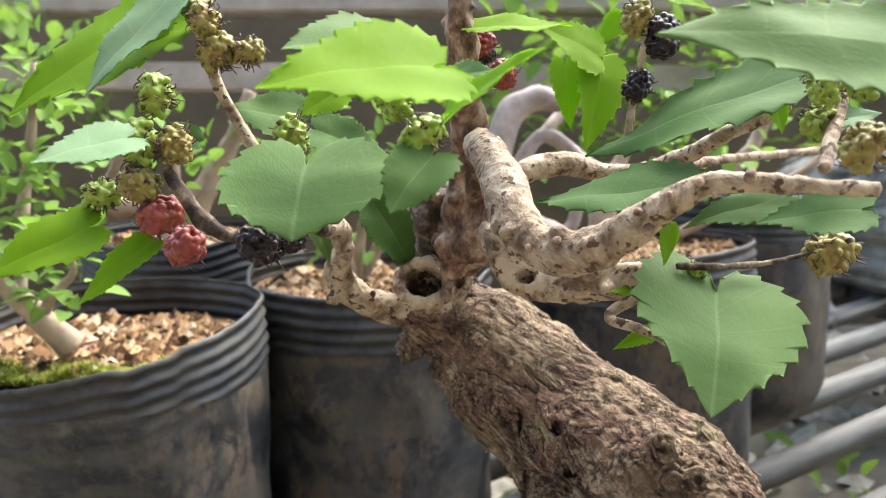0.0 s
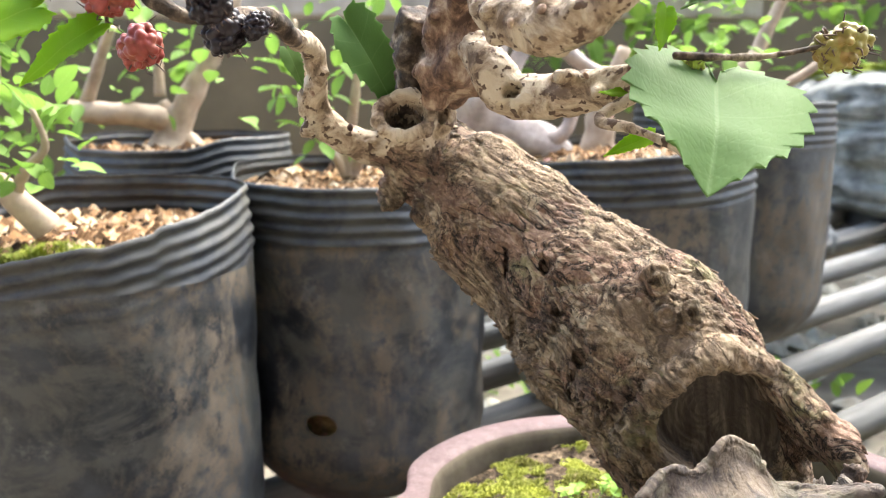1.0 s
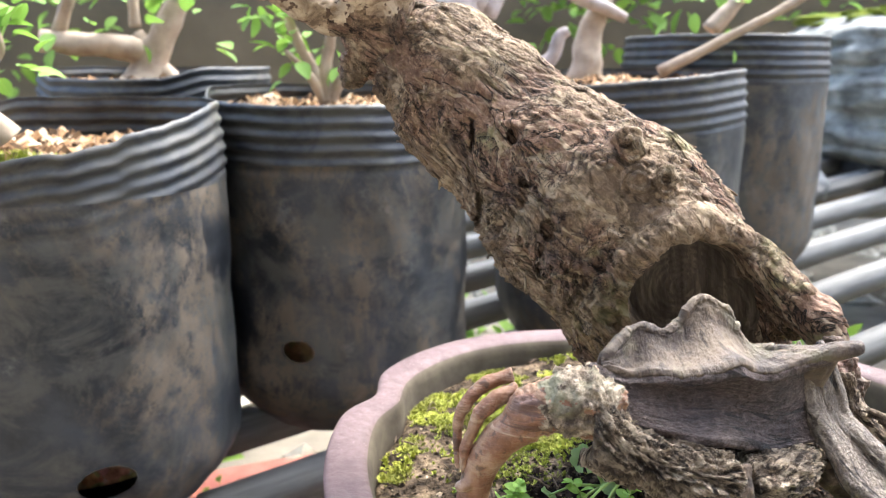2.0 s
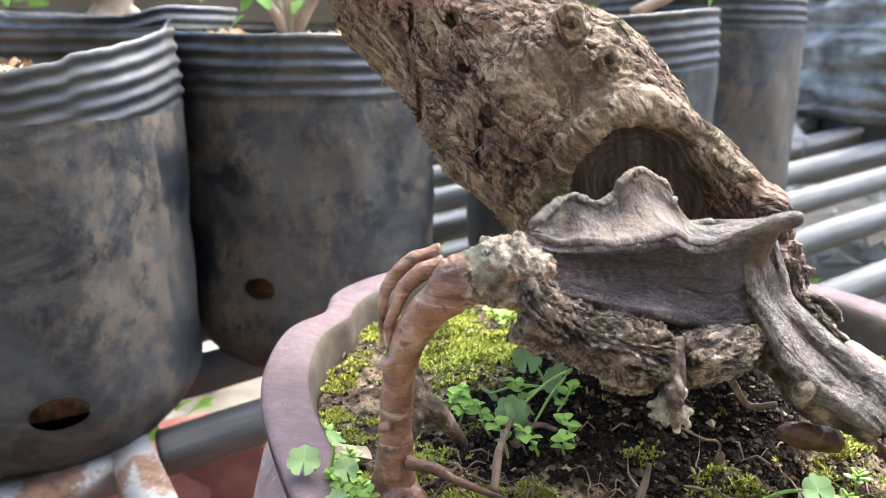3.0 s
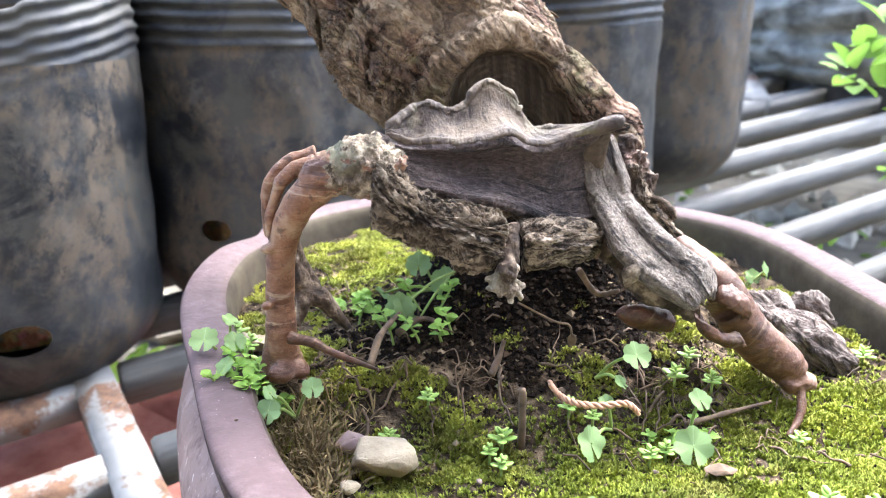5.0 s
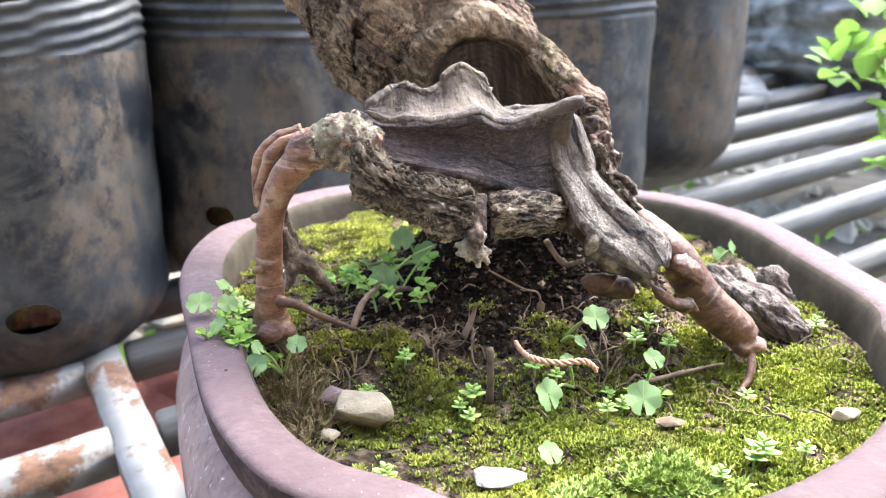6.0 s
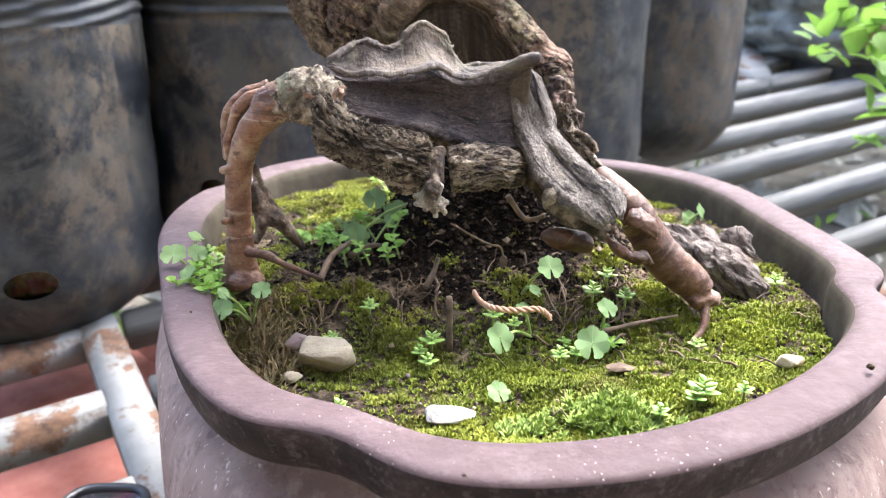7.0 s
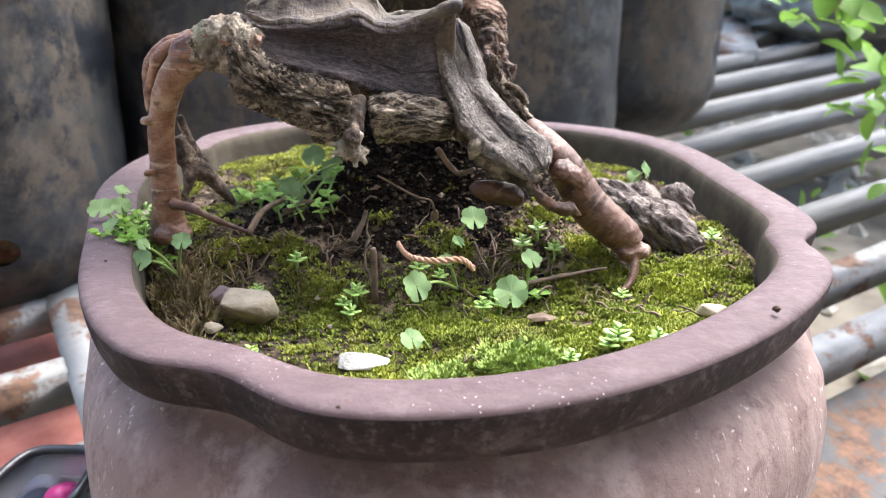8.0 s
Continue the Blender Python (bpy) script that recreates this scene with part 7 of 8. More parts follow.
shrub("spreading shrub of thin pale stems and light green leaves",
      [([(-0.0708, 0.6600, 0.2410), (-0.0771, 0.6600, 0.2604), (-0.0919, 0.6600, 0.2892), (-0.1040, 0.6600, 0.3239), (-0.1111, 0.6600, 0.3662)], [0.006, 0.005, 0.004, 0.003, 0.002]),
       ([(-0.0699, 0.6600, 0.2410), (-0.0701, 0.6600, 0.2671), (-0.0648, 0.6600, 0.2980), (-0.0592, 0.6600, 0.3410)], [0.006, 0.005, 0.004, 0.003]),
       ([(-0.0681, 0.6600, 0.2401), (-0.0519, 0.6600, 0.2715), (-0.0289, 0.6600, 0.3023), (-0.0110, 0.6700, 0.3418)], [0.005, 0.0045, 0.0035, 0.0025]),
       ([(-0.0718, 0.6600, 0.2401), (-0.0823, 0.6500, 0.2630), (-0.0995, 0.6500, 0.2805)], [0.004, 0.003, 0.002])],
      [(-0.0996, 0.6600, 0.3239), (-0.1256, 0.6600, 0.3367), (-0.0869, 0.6600, 0.3067), (-0.0685, 0.6600, 0.3239), (-0.0513, 0.6600, 0.2980), (-0.1220, 0.6600, 0.3196), (-0.0876, 0.6600, 0.2848), (-0.0592, 0.6600, 0.3410), (-0.1052, 0.6600, 0.3180), (-0.0668, 0.6600, 0.3782), (-0.0388, 0.6600, 0.4010)], 12, 0.018, 0.018, 23)
shrub("twisted bleached driftwood-like stump with pale limbs",
      [([(0.1122, 0.7450, 0.2475), (0.0929, 0.7400, 0.2659), (0.0691, 0.7350, 0.2738), (0.0457, 0.7300, 0.2891), (0.0331, 0.7350, 0.3114), (0.0407, 0.7400, 0.3363), (0.0507, 0.7450, 0.3297), (0.0586, 0.7500, 0.3742), (0.0853, 0.7550, 0.3953), (0.1314, 0.7600, 0.3877)], [0.02, 0.019, 0.02, 0.022, 0.02, 0.017, 0.014, 0.013, 0.012, 0.008]),
       ([(0.0898, 0.7350, 0.2662), (0.1094, 0.7300, 0.2700), (0.1193, 0.7300, 0.2791), (0.1240, 0.7300, 0.2941), (0.1314, 0.7300, 0.2990)], [0.010, 0.0075, 0.006, 0.0055, 0.004]),
       ([(0.0619, 0.7500, 0.3136), (0.0944, 0.7600, 0.3613), (0.1397, 0.7700, 0.3344), (0.1920, 0.7800, 0.3122)], [0.008, 0.007, 0.007, 0.005]),
       ([(0.0944, 0.7600, 0.3613), (0.1185, 0.7800, 0.3833), (0.1717, 0.8000, 0.4008)], [0.006, 0.006, 0.004])], [], 0, 0.02, 0.02, 24, DRIFT)
shrub("low shrub with a pale stub trunk",
      [([(0.1569, 0.7800, 0.2497), (0.1572, 0.7800, 0.2683), (0.1612, 0.7850, 0.2997), (0.1813, 0.7900, 0.3516)], [0.018, 0.016, 0.012, 0.006]),
       ([(0.2234, 0.7700, 0.2633), (0.2811, 0.7600, 0.2943), (0.3407, 0.7500, 0.3288), (0.3684, 0.7500, 0.3612)], [0.006, 0.0045, 0.004, 0.003]),
       ([(0.3112, 0.9000, 0.3063), (0.3474, 0.9000, 0.3508), (0.3759, 0.9000, 0.4133)], [0.01, 0.008, 0.006])],
      [(0.2468, 0.7800, 0.3287), (0.2870, 0.8000, 0.3338), (0.2238, 0.8000, 0.3563), (0.2885, 0.8000, 0.3654), (0.2491, 0.8000, 0.3864), (0.3222, 0.8500, 0.3916)], 10, 0.02, 0.018, 25)
shrub("leafy shrub with glossy bright green leaves hanging over the rack",
      [([(0.64, 0.56, 0.17), (0.60, 0.56, 0.24), (0.52, 0.56, 0.29), (0.4044, 0.5500, 0.1845)], [0.007, 0.006, 0.004, 0.0025]),
       ([(0.61, 0.56, 0.23), (0.56, 0.54, 0.22), (0.4616, 0.5400, 0.1120)], [0.004, 0.0035, 0.002])],
      [(0.3748, 0.5500, 0.1863), (0.3969, 0.5500, 0.2046), (0.4168, 0.5600, 0.1797), (0.3914, 0.5600, 0.1857), (0.4134, 0.5500, 0.2165), (0.4453, 0.5500, 0.1252), (0.4488, 0.5300, 0.1074), (0.4617, 0.5500, 0.1399), (0.4717, 0.5400, 0.0821)], 9, 0.026, 0.012, 26)

# hedge and clutter by the wall
hedge = thing("hedge", "loose green hedge in front of the shaded wall", "hedge", kind="stuff")
r = random.Random(31)
for x0, x1, zlo, zhi, cnt in ((-1.5, -0.75, -0.1, 0.75, 60), (0.05, 0.6, 0.35, 0.75, 34), (0.75, 1.6, 0.3, 0.8, 40)):
    tips = [(r.uniform(x0, x1), r.uniform(1.55, 1.95), r.uniform(zlo, zhi)) for _ in range(cnt)]
    foliage("hedge_leaves", tips, 14, 0.045, 0.05, FAR_LEAF, hedge, r.random())


def stone(name, at, size, material, seed, label, turn=(0, 0, 0), freq=60, category="stone"):
    """An angular stone: the hull of random points, edges worn."""
    r = random.Random(seed)
    bm = bmesh.new()
    for k in range(17):
        d = Vector((r.gauss(0, 1), r.gauss(0, 1), r.gauss(0, 1))).normalized()
        bm.verts.new((d.x * size[0] * r.uniform(0.85, 1.1), d.y * size[1] * r.uniform(0.85, 1.1), d.z * size[2] * r.uniform(0.8, 1.1)))
    got = bmesh.ops.convex_hull(bm, input=bm.verts[:])
    bmesh.ops.delete(bm, geom=list(set(got["geom_interior"])), context="VERTS")
    bmesh.ops.bevel(bm, geom=bm.edges[:], offset=min(size) * 0.14, segments=2, affect="EDGES", clamp_overlap=True)
    bmesh.ops.triangulate(bm, faces=bm.faces[:])
    bmesh.ops.subdivide_edges(bm, edges=bm.edges[:], cuts=2)
    for _ in range(4):
        bmesh.ops.smooth_vert(bm, verts=bm.verts[:], factor=0.5, use_axis_x=True, use_axis_y=True, use_axis_z=True)
    for v in bm.verts:
        v.co *= 1 + 0.09 * noise.fractal(v.co * freq * 2 + Vector((seed, 0, 0)), 1.0, 2.0, 4)
    ob = part(name, bm, material)
    ob.matrix_world = pose(*at, *turn)
    return tagged(ob, label, category)


# grey sack pot far on the rack
sack = thing("sack_planter", "bulging grey sack planter with moss on top", "planter")
SX, SY = 0.885, 1.42
bm = bmesh.new()
rows_p = []
for j in range(49):
    f = j / 48
    z = 0.112 + 0.235 * f
    rr = 0.25 * (1 - 0.2 * abs(2 * f - 1) ** 5) + 0.012 * abs(math.sin(f * math.pi * 3))
    ring = []
    for i in range(120):
        a = 2 * math.pi * i / 120
        q = Vector((math.cos(a) * 2.2, math.sin(a) * 2.2, z * 22))
        w = rr + 0.022 * noise.fractal(q, 0.8, 2.0, 5) - 0.02 * max(0.0, 0.5 - abs(math.sin(z * 50 + 2.5 * noise.noise(q * 0.6))))
        ring.append(bm.verts.new((SX + w * math.cos(a), SY + w * math.sin(a), z)))
    rows_p.append(ring)
for p0, p1 in zip(rows_p, rows_p[1:]):
    for i in range(120):
        bm.faces.new((p0[i], p0[(i + 1) % 120], p1[(i + 1) % 120], p1[i]))
bm.faces.new(rows_p[0][::-1])
bm.faces.new(rows_p[-1])
part("sack_wall", bm, SACK, sack)
# black drum added for the dark gap of shade below the sack
bm = bmesh.new()
tube(bm, [(SX, SY - 0.02, 0.07), (SX, SY - 0.02, 0.09), (SX, SY - 0.02, 0.125)], [0.20, 0.20, 0.20], 40, 4)
part("base_pot", bm, BLACK_RIM, sack, "black drum standing in for the shaded gap under the sack")
bm = bmesh.new()
blob(bm, (SX, SY, 0.345), (0.2, 0.2, 0.022), sub=5, lump=0.3, freq=30)
part("moss_top", bm, BRIGHT_MOSS, sack, "bright green moss")

# bricks and rubble under the rack
for i, (at, turn, sz) in enumerate((((-0.2440, 0.5440, -0.1000), 40, (0.2, 0.1, 0.06)), ((-0.1660, 0.4390, -0.1000), 44, (0.2, 0.1, 0.06)), ((-0.2340, 0.5320, -0.1000), 52, (0.2, 0.1, 0.06)), ((-0.1570, 0.6600, -0.1000), 20, (0.2, 0.1, 0.06)))):
    bm = bmesh.new()
    box(bm, (0, 0, 0), sz, 0, 0.005)
    for v in bm.verts:
        v.co += 0.002 * noise.noise_vector(v.co * 40 + Vector((i, 0, 0)))
    b = part("brick", bm, BRICK)
    b.matrix_world = pose(at[0], at[1], -0.13, 0, 0, turn)
    tagged(b, "worn red clay brick lying under the rack", "brick", group="bricks under the rack")
r = random.Random(41)
verts, faces = [], []
for k in range(420):
    x, y = r.uniform(-0.4, 1.6), r.uniform(0.1, 2.1)
    s = r.uniform(0.012, 0.045)
    grain(verts, faces, (x, y, -0.155), s, r)
tagged(linked("rubble", raw(verts, faces), RUBBLE, None, smooth=False), "pale broken rubble on the ground below the rack", "rubble", kind="stuff")
foliage("ground_weeds", [(r.uniform(-0.3, 1.3), r.uniform(0.4, 1.5), -0.14) for _ in range(60)], 14, 0.03, 0.025, FAR_LEAF, None, 43)
tagged(bpy.data.objects["ground_weeds"], "green weeds growing under the rack", "weeds", kind="stuff")

# clear tray with a black rim beside the pot
tray = thing("clear_tray", "clear plastic tray with a thick black rim", "tray")
tray.location = (-0.063, 0.236, -0.0475)
loop = [Vector((math.copysign(abs(math.cos(a)) ** 0.5, math.cos(a)) * 0.021, math.copysign(abs(math.sin(a)) ** 0.5, math.sin(a)) * 0.046, 0)) for a in [2 * math.pi * i / 64 for i in range(64)]]
bm = bmesh.new()
rings = [[bm.verts.new(v * s + Vector((0, 0, z))) for v in loop] for s, z in ((0.9, 0.0005), (0.95, 0.014), (1.0, 0.034), (0.975, 0.034), (0.925, 0.014), (0.875, 0.002))]
for p0, p1 in zip(rings, rings[1:]):
    for i in range(64):
        bm.faces.new((p0[i], p0[(i + 1) % 64], p1[(i + 1) % 64], p1[i]))
bm.faces.new(rings[0][::-1])
bm.faces.new(rings[-1])
part("tray_wall", bm, CLEAR, tray)
bm = bmesh.new()
tube(bm, [v + Vector((0, 0, 0.0345)) for v in loop] + [loop[0] + Vector((0, 0, 0.0345))], [0.0026] * 65, 8, 1)
part("tray_rim", bm, BLACK_RIM, tray)
for nm, mat, at, sz, lab, cat in (("pink_cap", PINK, (-0.0626, 0.2702, -0.034), (0.008, 0.010, 0.008), "bright pink plastic cap in the tray", "cap"), ("dark_cloth", NAVY, (-0.0808, 0.2810, -0.037), (0.011, 0.014, 0.007), "dark navy cloth folded in the tray", "cloth")):
    bm = bmesh.new()
    blob(bm, at, sz, sub=4, lump=0.25, freq=60)
    tagged(part(nm, bm, mat), lab, cat)


# ---- what grows and lies in the pot ----
def scatter(n, seed, want):
    r = random.Random(seed)
    out = []
    while len(out) < n:
        x, y = r.uniform(-0.03, 0.27), r.uniform(0.08, 0.46)
        if in_pot(x, y, 0.001) and r.random() < want(x, y):
            out.append((x, y))
    return out


def bump(x, y, cx, cy, sx, sy):
    return math.exp(-((x - cx) / sx) ** 2 - ((y - cy) / sy) ** 2)


def dark(x, y):
    """Bare shaded soil under the tree."""
    return min(1.0, 1.7 * bump(x, y, 0.1, 0.268, 0.08, 0.042) + 0.9 * bump(x, y, 0.2, 0.235, 0.04, 0.028) + 1.2 * bump(x, y, 0.11, 0.245, 0.04, 0.026))


def moss_cover(x, y):
    n = noise.fractal(Vector((x * 55, y * 55, 3.3)), 1.0, 2.0, 4)
    return (1 - shaded_humus(x, y)) * max(0.0, min(1.0, 0.50 + 2.8 * n - 1.15 * dark(x, y) - 1.3 * bump(x, y, 0.088, 0.164, 0.026, 0.013) - 0.45 * bump(x, y, 0.033, 0.19, 0.012, 0.016)))


def bright_cover(x, y):
    n = noise.fractal(Vector((x * 60, y * 60, 9.3)), 1.0, 2.0, 3)
    v = 1.7 * bump(x, y, 0.147, 0.160, 0.036, 0.022) + 0.9 * bump(x, y, 0.2, 0.19, 0.035, 0.03) + 0.9 * bump(x, y, 0.075, 0.325, 0.036, 0.024) + 0.5 * bump(x, y, 0.1, 0.19, 0.05, 0.014)
    return max(0.0, min(1.0, v * (0.75 + n)))


def tufts(name, places, seed, tall, material, label, blades=6, wide=0.0005, lean=0.7):
    r = random.Random(seed)
    verts, faces = [], []
    for x, y in places:
        z = soil_z(x, y) - 0.0006
        h = tall * r.uniform(0.6, 1.25)
        for k in range(blades):
            a = r.uniform(0, 6.283)
            d = Vector((math.cos(a) * lean * r.random(), math.sin(a) * lean * r.random(), 1)).normalized()
            s = Vector((-math.sin(a), math.cos(a), 0)) * wide
            b = Vector((x, y, z))
            n = len(verts)
            m = b + d * h * 0.55 + Vector((0, 0, h * 0.1))
            t = b + d * h
            verts += [tuple(b - s * 0.6), tuple(b + s * 0.6), tuple(m + s), tuple(m - s), tuple(t)]
            faces += [(n, n + 1, n + 2, n + 3), (n + 3, n + 2, n + 4)]
    return tagged(linked(name, raw(verts, faces), material, None, smooth=False), label, "moss", kind="stuff")


tufts("moss", scatter(27000, 51, moss_cover), 52, 0.0022, MOSS, "low green moss carpet on the potting soil", 7, 0.00030, 1.6)
tufts("bright_moss", scatter(14000, 53, bright_cover), 54, 0.0020, BRIGHT_MOSS, "fresh yellow-green moss cushions on the soil", 7, 0.00030, 1.3)
tufts("dry_moss", scatter(330, 55, lambda x, y: bump(x, y, 0.034, 0.19, 0.011, 0.015)), 56, 0.0085, DRY_MOSS, "tangled dry brown moss at the pot edge", 4, 0.0003, 2.4)
r = random.Random(57)
verts, faces = [], []
for x, y in scatter(5200, 58, lambda x, y: (0.35 + 0.65 * dark(x, y)) * (1 - 0.95 * shaded_humus(x, y))):
    grain(verts, faces, (x, y, soil_z(x, y)), r.choice((0.0005, 0.0007, 0.0009, 0.0013)) * r.uniform(0.7, 1.4), r)
tagged(linked("soil_crumbs", raw(verts, faces), CRUMBS, None, smooth=False), "loose dark crumbs and pale grit on the soil", "soil", kind="stuff")
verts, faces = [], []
for x, y in scatter(9000, 59, lambda x, y: shaded_humus(x, y)):
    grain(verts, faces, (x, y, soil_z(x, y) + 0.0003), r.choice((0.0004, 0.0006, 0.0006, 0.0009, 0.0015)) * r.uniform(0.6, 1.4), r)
tagged(linked("humus_crumbs", raw(verts, faces), BLACK_CRUMBS, None, smooth=False), "crumbly rotted soil lumps, blackened for the shade under the trunk", "soil", kind="stuff")
verts, faces = [], []
for k in range(150):
    x, y = scatter(1, 600 + k, lambda x, y: 0.3 + 0.7 * dark(x, y))[0]
    bm_at = Vector((x, y, soil_z(x, y) + 0.0008))
    a, n = r.uniform(0, 6.28), r.uniform(0.003, 0.009)
    d = Vector((math.cos(a), math.sin(a), r.uniform(-0.1, 0.3)))
    s = Vector((-math.sin(a), math.cos(a), 0)) * r.uniform(0.0002, 0.0004)
    q = len(verts)
    mid = bm_at + d * n / 2 + Vector((0, 0, r.uniform(0, 0.003)))
    for c in (bm_at, mid, bm_at + d * n):
        for v in (c - s, c + s, c + Vector((0, 0, 0.0006))):
            verts.append(tuple(v))
    for j in (0, 3):
        for i in range(3):
            faces.append((q + j + i, q + j + (i + 1) % 3, q + j + 3 + (i + 1) % 3, q + j + 3 + i))
tagged(linked("litter", raw(verts, faces), DRY, None), "dry rootlets and stalk litter on the soil", "litter", kind="stuff")


# fine rootlets that run over the soil
bm = bmesh.new()
r = random.Random(83)
for cx, cy, sx, sy, count in ((0.0440, 0.2210, 0.022, 0.014, 26), (0.1480, 0.2060, 0.02, 0.014, 26), (0.0890, 0.2180, 0.03, 0.012, 16), (0.1650, 0.1940, 0.03, 0.02, 14)):
    for k in range(count):
        x, y, a = r.gauss(cx, sx * 0.6), r.gauss(cy, sy * 0.6), r.uniform(0, 6.283)
        pts = []
        step = r.uniform(0.002, 0.0042)
        for j in range(6):
            pts.append((x, y, soil_z(x, y) + 0.0006 + r.uniform(0, 0.0022) * (j % 2)))
            a += r.uniform(-0.7, 0.7)
            x, y = x + step * math.cos(a), y + step * math.sin(a)
        w = r.uniform(0.0002, 0.00055)
        tube(bm, pts, [w, w, w, w * 0.8, w * 0.6, w * 0.3], 5, 3)
tagged(part("rootlets", bm, DRY), "fine dry rootlets running over the soil", "roots", kind="stuff")


def lobed_leaf(at, radius, face, turn, parent, seed):
    """Round shallowly lobed blade with a notch, facing half up."""
    verts, uvs, faces = [], [], []
    n, m = 84, 5
    for s in (0, 1):
        for j in range(m + 1):
            for i in range(n + 1):
                a = radians(9) + (2 * math.pi - radians(18)) * i / n
                lobe = (0.78 + 0.22 * abs(math.sin(a * 3.5)) ** 0.45) * (1 - 0.05 * abs(math.sin(a * 14)))
                q = radius * lobe * j / m
                x, y = math.sin(a) * q, -math.cos(a) * q
                z = 0.1 * q + 0.10 * radius * math.sin(a * 3.5 + seed) * (j / m) ** 2
                verts.append((x, y, z - s * 0.0002))
                uvs.append((0.5 + 0.5 * x / radius, 0.5 + 0.5 * y / radius))
    row = n + 1
    off = (m + 1) * row
    for j in range(m):
        for i in range(n):
            k = j * row + i
            faces.append((k, k + 1, k + row + 1, k + row))
            faces.append((off + k, off + k + row, off + k + row + 1, off + k + 1))
    me = raw(verts, faces, "blade")
    lay = me.uv_layers.new(name="UVMap")
    for lp in me.loops:
        lay.data[lp.index].uv = uvs[lp.vertex_index]
    ob = linked("leaf", me, WEED, parent)
    ob.matrix_local = pose(*at, face, 0, turn)
    return ob


def pennywort(tops, root, seed):
    """A weed with round scalloped leaves on thin stalks. tops: (place, radius, face, turn)."""
    ob = thing("pennywort", "small pale green pennywort weed with round scalloped leaves", "weed", group="weeds in the pot")
    for i, (at, rad, face, turn) in enumerate(tops):
        lobed_leaf(at, rad * 0.88, face, turn, ob, seed + i)
        bm = bmesh.new()
        a, b = Vector(at), Vector(root)
        b.z = soil_z(b.x, b.y)
        tube(bm, [b, (a + b) / 2 + Vector((0, 0, 0.002)), a], [0.00055, 0.0005, 0.0004], 7, 5)
        part("stalk", bm, STALK, ob)
    return ob


pennywort([((0.1320, 0.1950, 0.1330), 0.0052, 45, 10), ((0.1270, 0.1920, 0.1260), 0.003, 40, 60)], (0.125, 0.215, 0), 1)
pennywort([((0.1430, 0.1730, 0.1160), 0.0064, 48, -10), ((0.1510, 0.1920, 0.1200), 0.0042, 40, 20)], (0.150, 0.196, 0), 2)
pennywort([((0.1140, 0.1700, 0.1190), 0.0058, 65, 40), ((0.1230, 0.1910, 0.1200), 0.003, 30, 0)], (0.127, 0.198, 0), 3)
pennywort([((0.1130, 0.1560, 0.1080), 0.0042, 30, 20)], (0.118, 0.166, 0), 4)
pennywort([((0.0260, 0.1840, 0.1220), 0.0046, 50, -20), ((0.0380, 0.1880, 0.1270), 0.0038, 45, 10), ((0.0260, 0.1870, 0.1260), 0.003, 45, 70)], (0.03, 0.205, 0), 5)
pennywort([((-0.0000, 0.2180, 0.1290), 0.0056, 35, 0), ((0.0090, 0.2170, 0.1360), 0.0035, 30, 80), ((0.0130, 0.2050, 0.1340), 0.004, 40, 30), ((0.0110, 0.1990, 0.1290), 0.0034, 40, -30)], (0.006, 0.225, 0), 6)
pennywort([((0.0788, 0.2620, 0.1320), 0.0078, 55, 10), ((0.0880, 0.2680, 0.1388), 0.0062, 55, 40), ((0.0611, 0.2520, 0.1268), 0.0062, 70, -15), ((0.0681, 0.2700, 0.1369), 0.006, 45, 0), ((0.0949, 0.2580, 0.1262), 0.0058, 60, 20), ((0.0548, 0.2600, 0.1289), 0.004, 40, 90)], (0.075, 0.268, 0), 7)
pennywort([((0.0917, 0.2700, 0.1255), 0.006, 60, -20), ((0.0665, 0.2500, 0.1195), 0.005, 70, 0), ((0.0628, 0.2520, 0.1266), 0.0055, 60, 30)], (0.082, 0.262, 0), 8)
pennywort([((0.2119, 0.2920, 0.1264), 0.005, 70, 60), ((0.2071, 0.2920, 0.1237), 0.004, 50, 0)], (0.2, 0.29, 0), 9)


def small_leaf():
    """A thin rounded leaf one metre long, shared by all sprigs."""
    verts, faces, uvs = [], [], []
    oval(verts, faces, uvs, (0, 0, 0), (0, 1, 0), (0, 0, 1), 1.0, 0.78)
    me = raw(verts, faces, "small_leaf")
    lay = me.uv_layers.new(name="UVMap")
    for lp in me.loops:
        lay.data[lp.index].uv = uvs[lp.vertex_index]
    return me


SPRIG_LEAF = small_leaf()


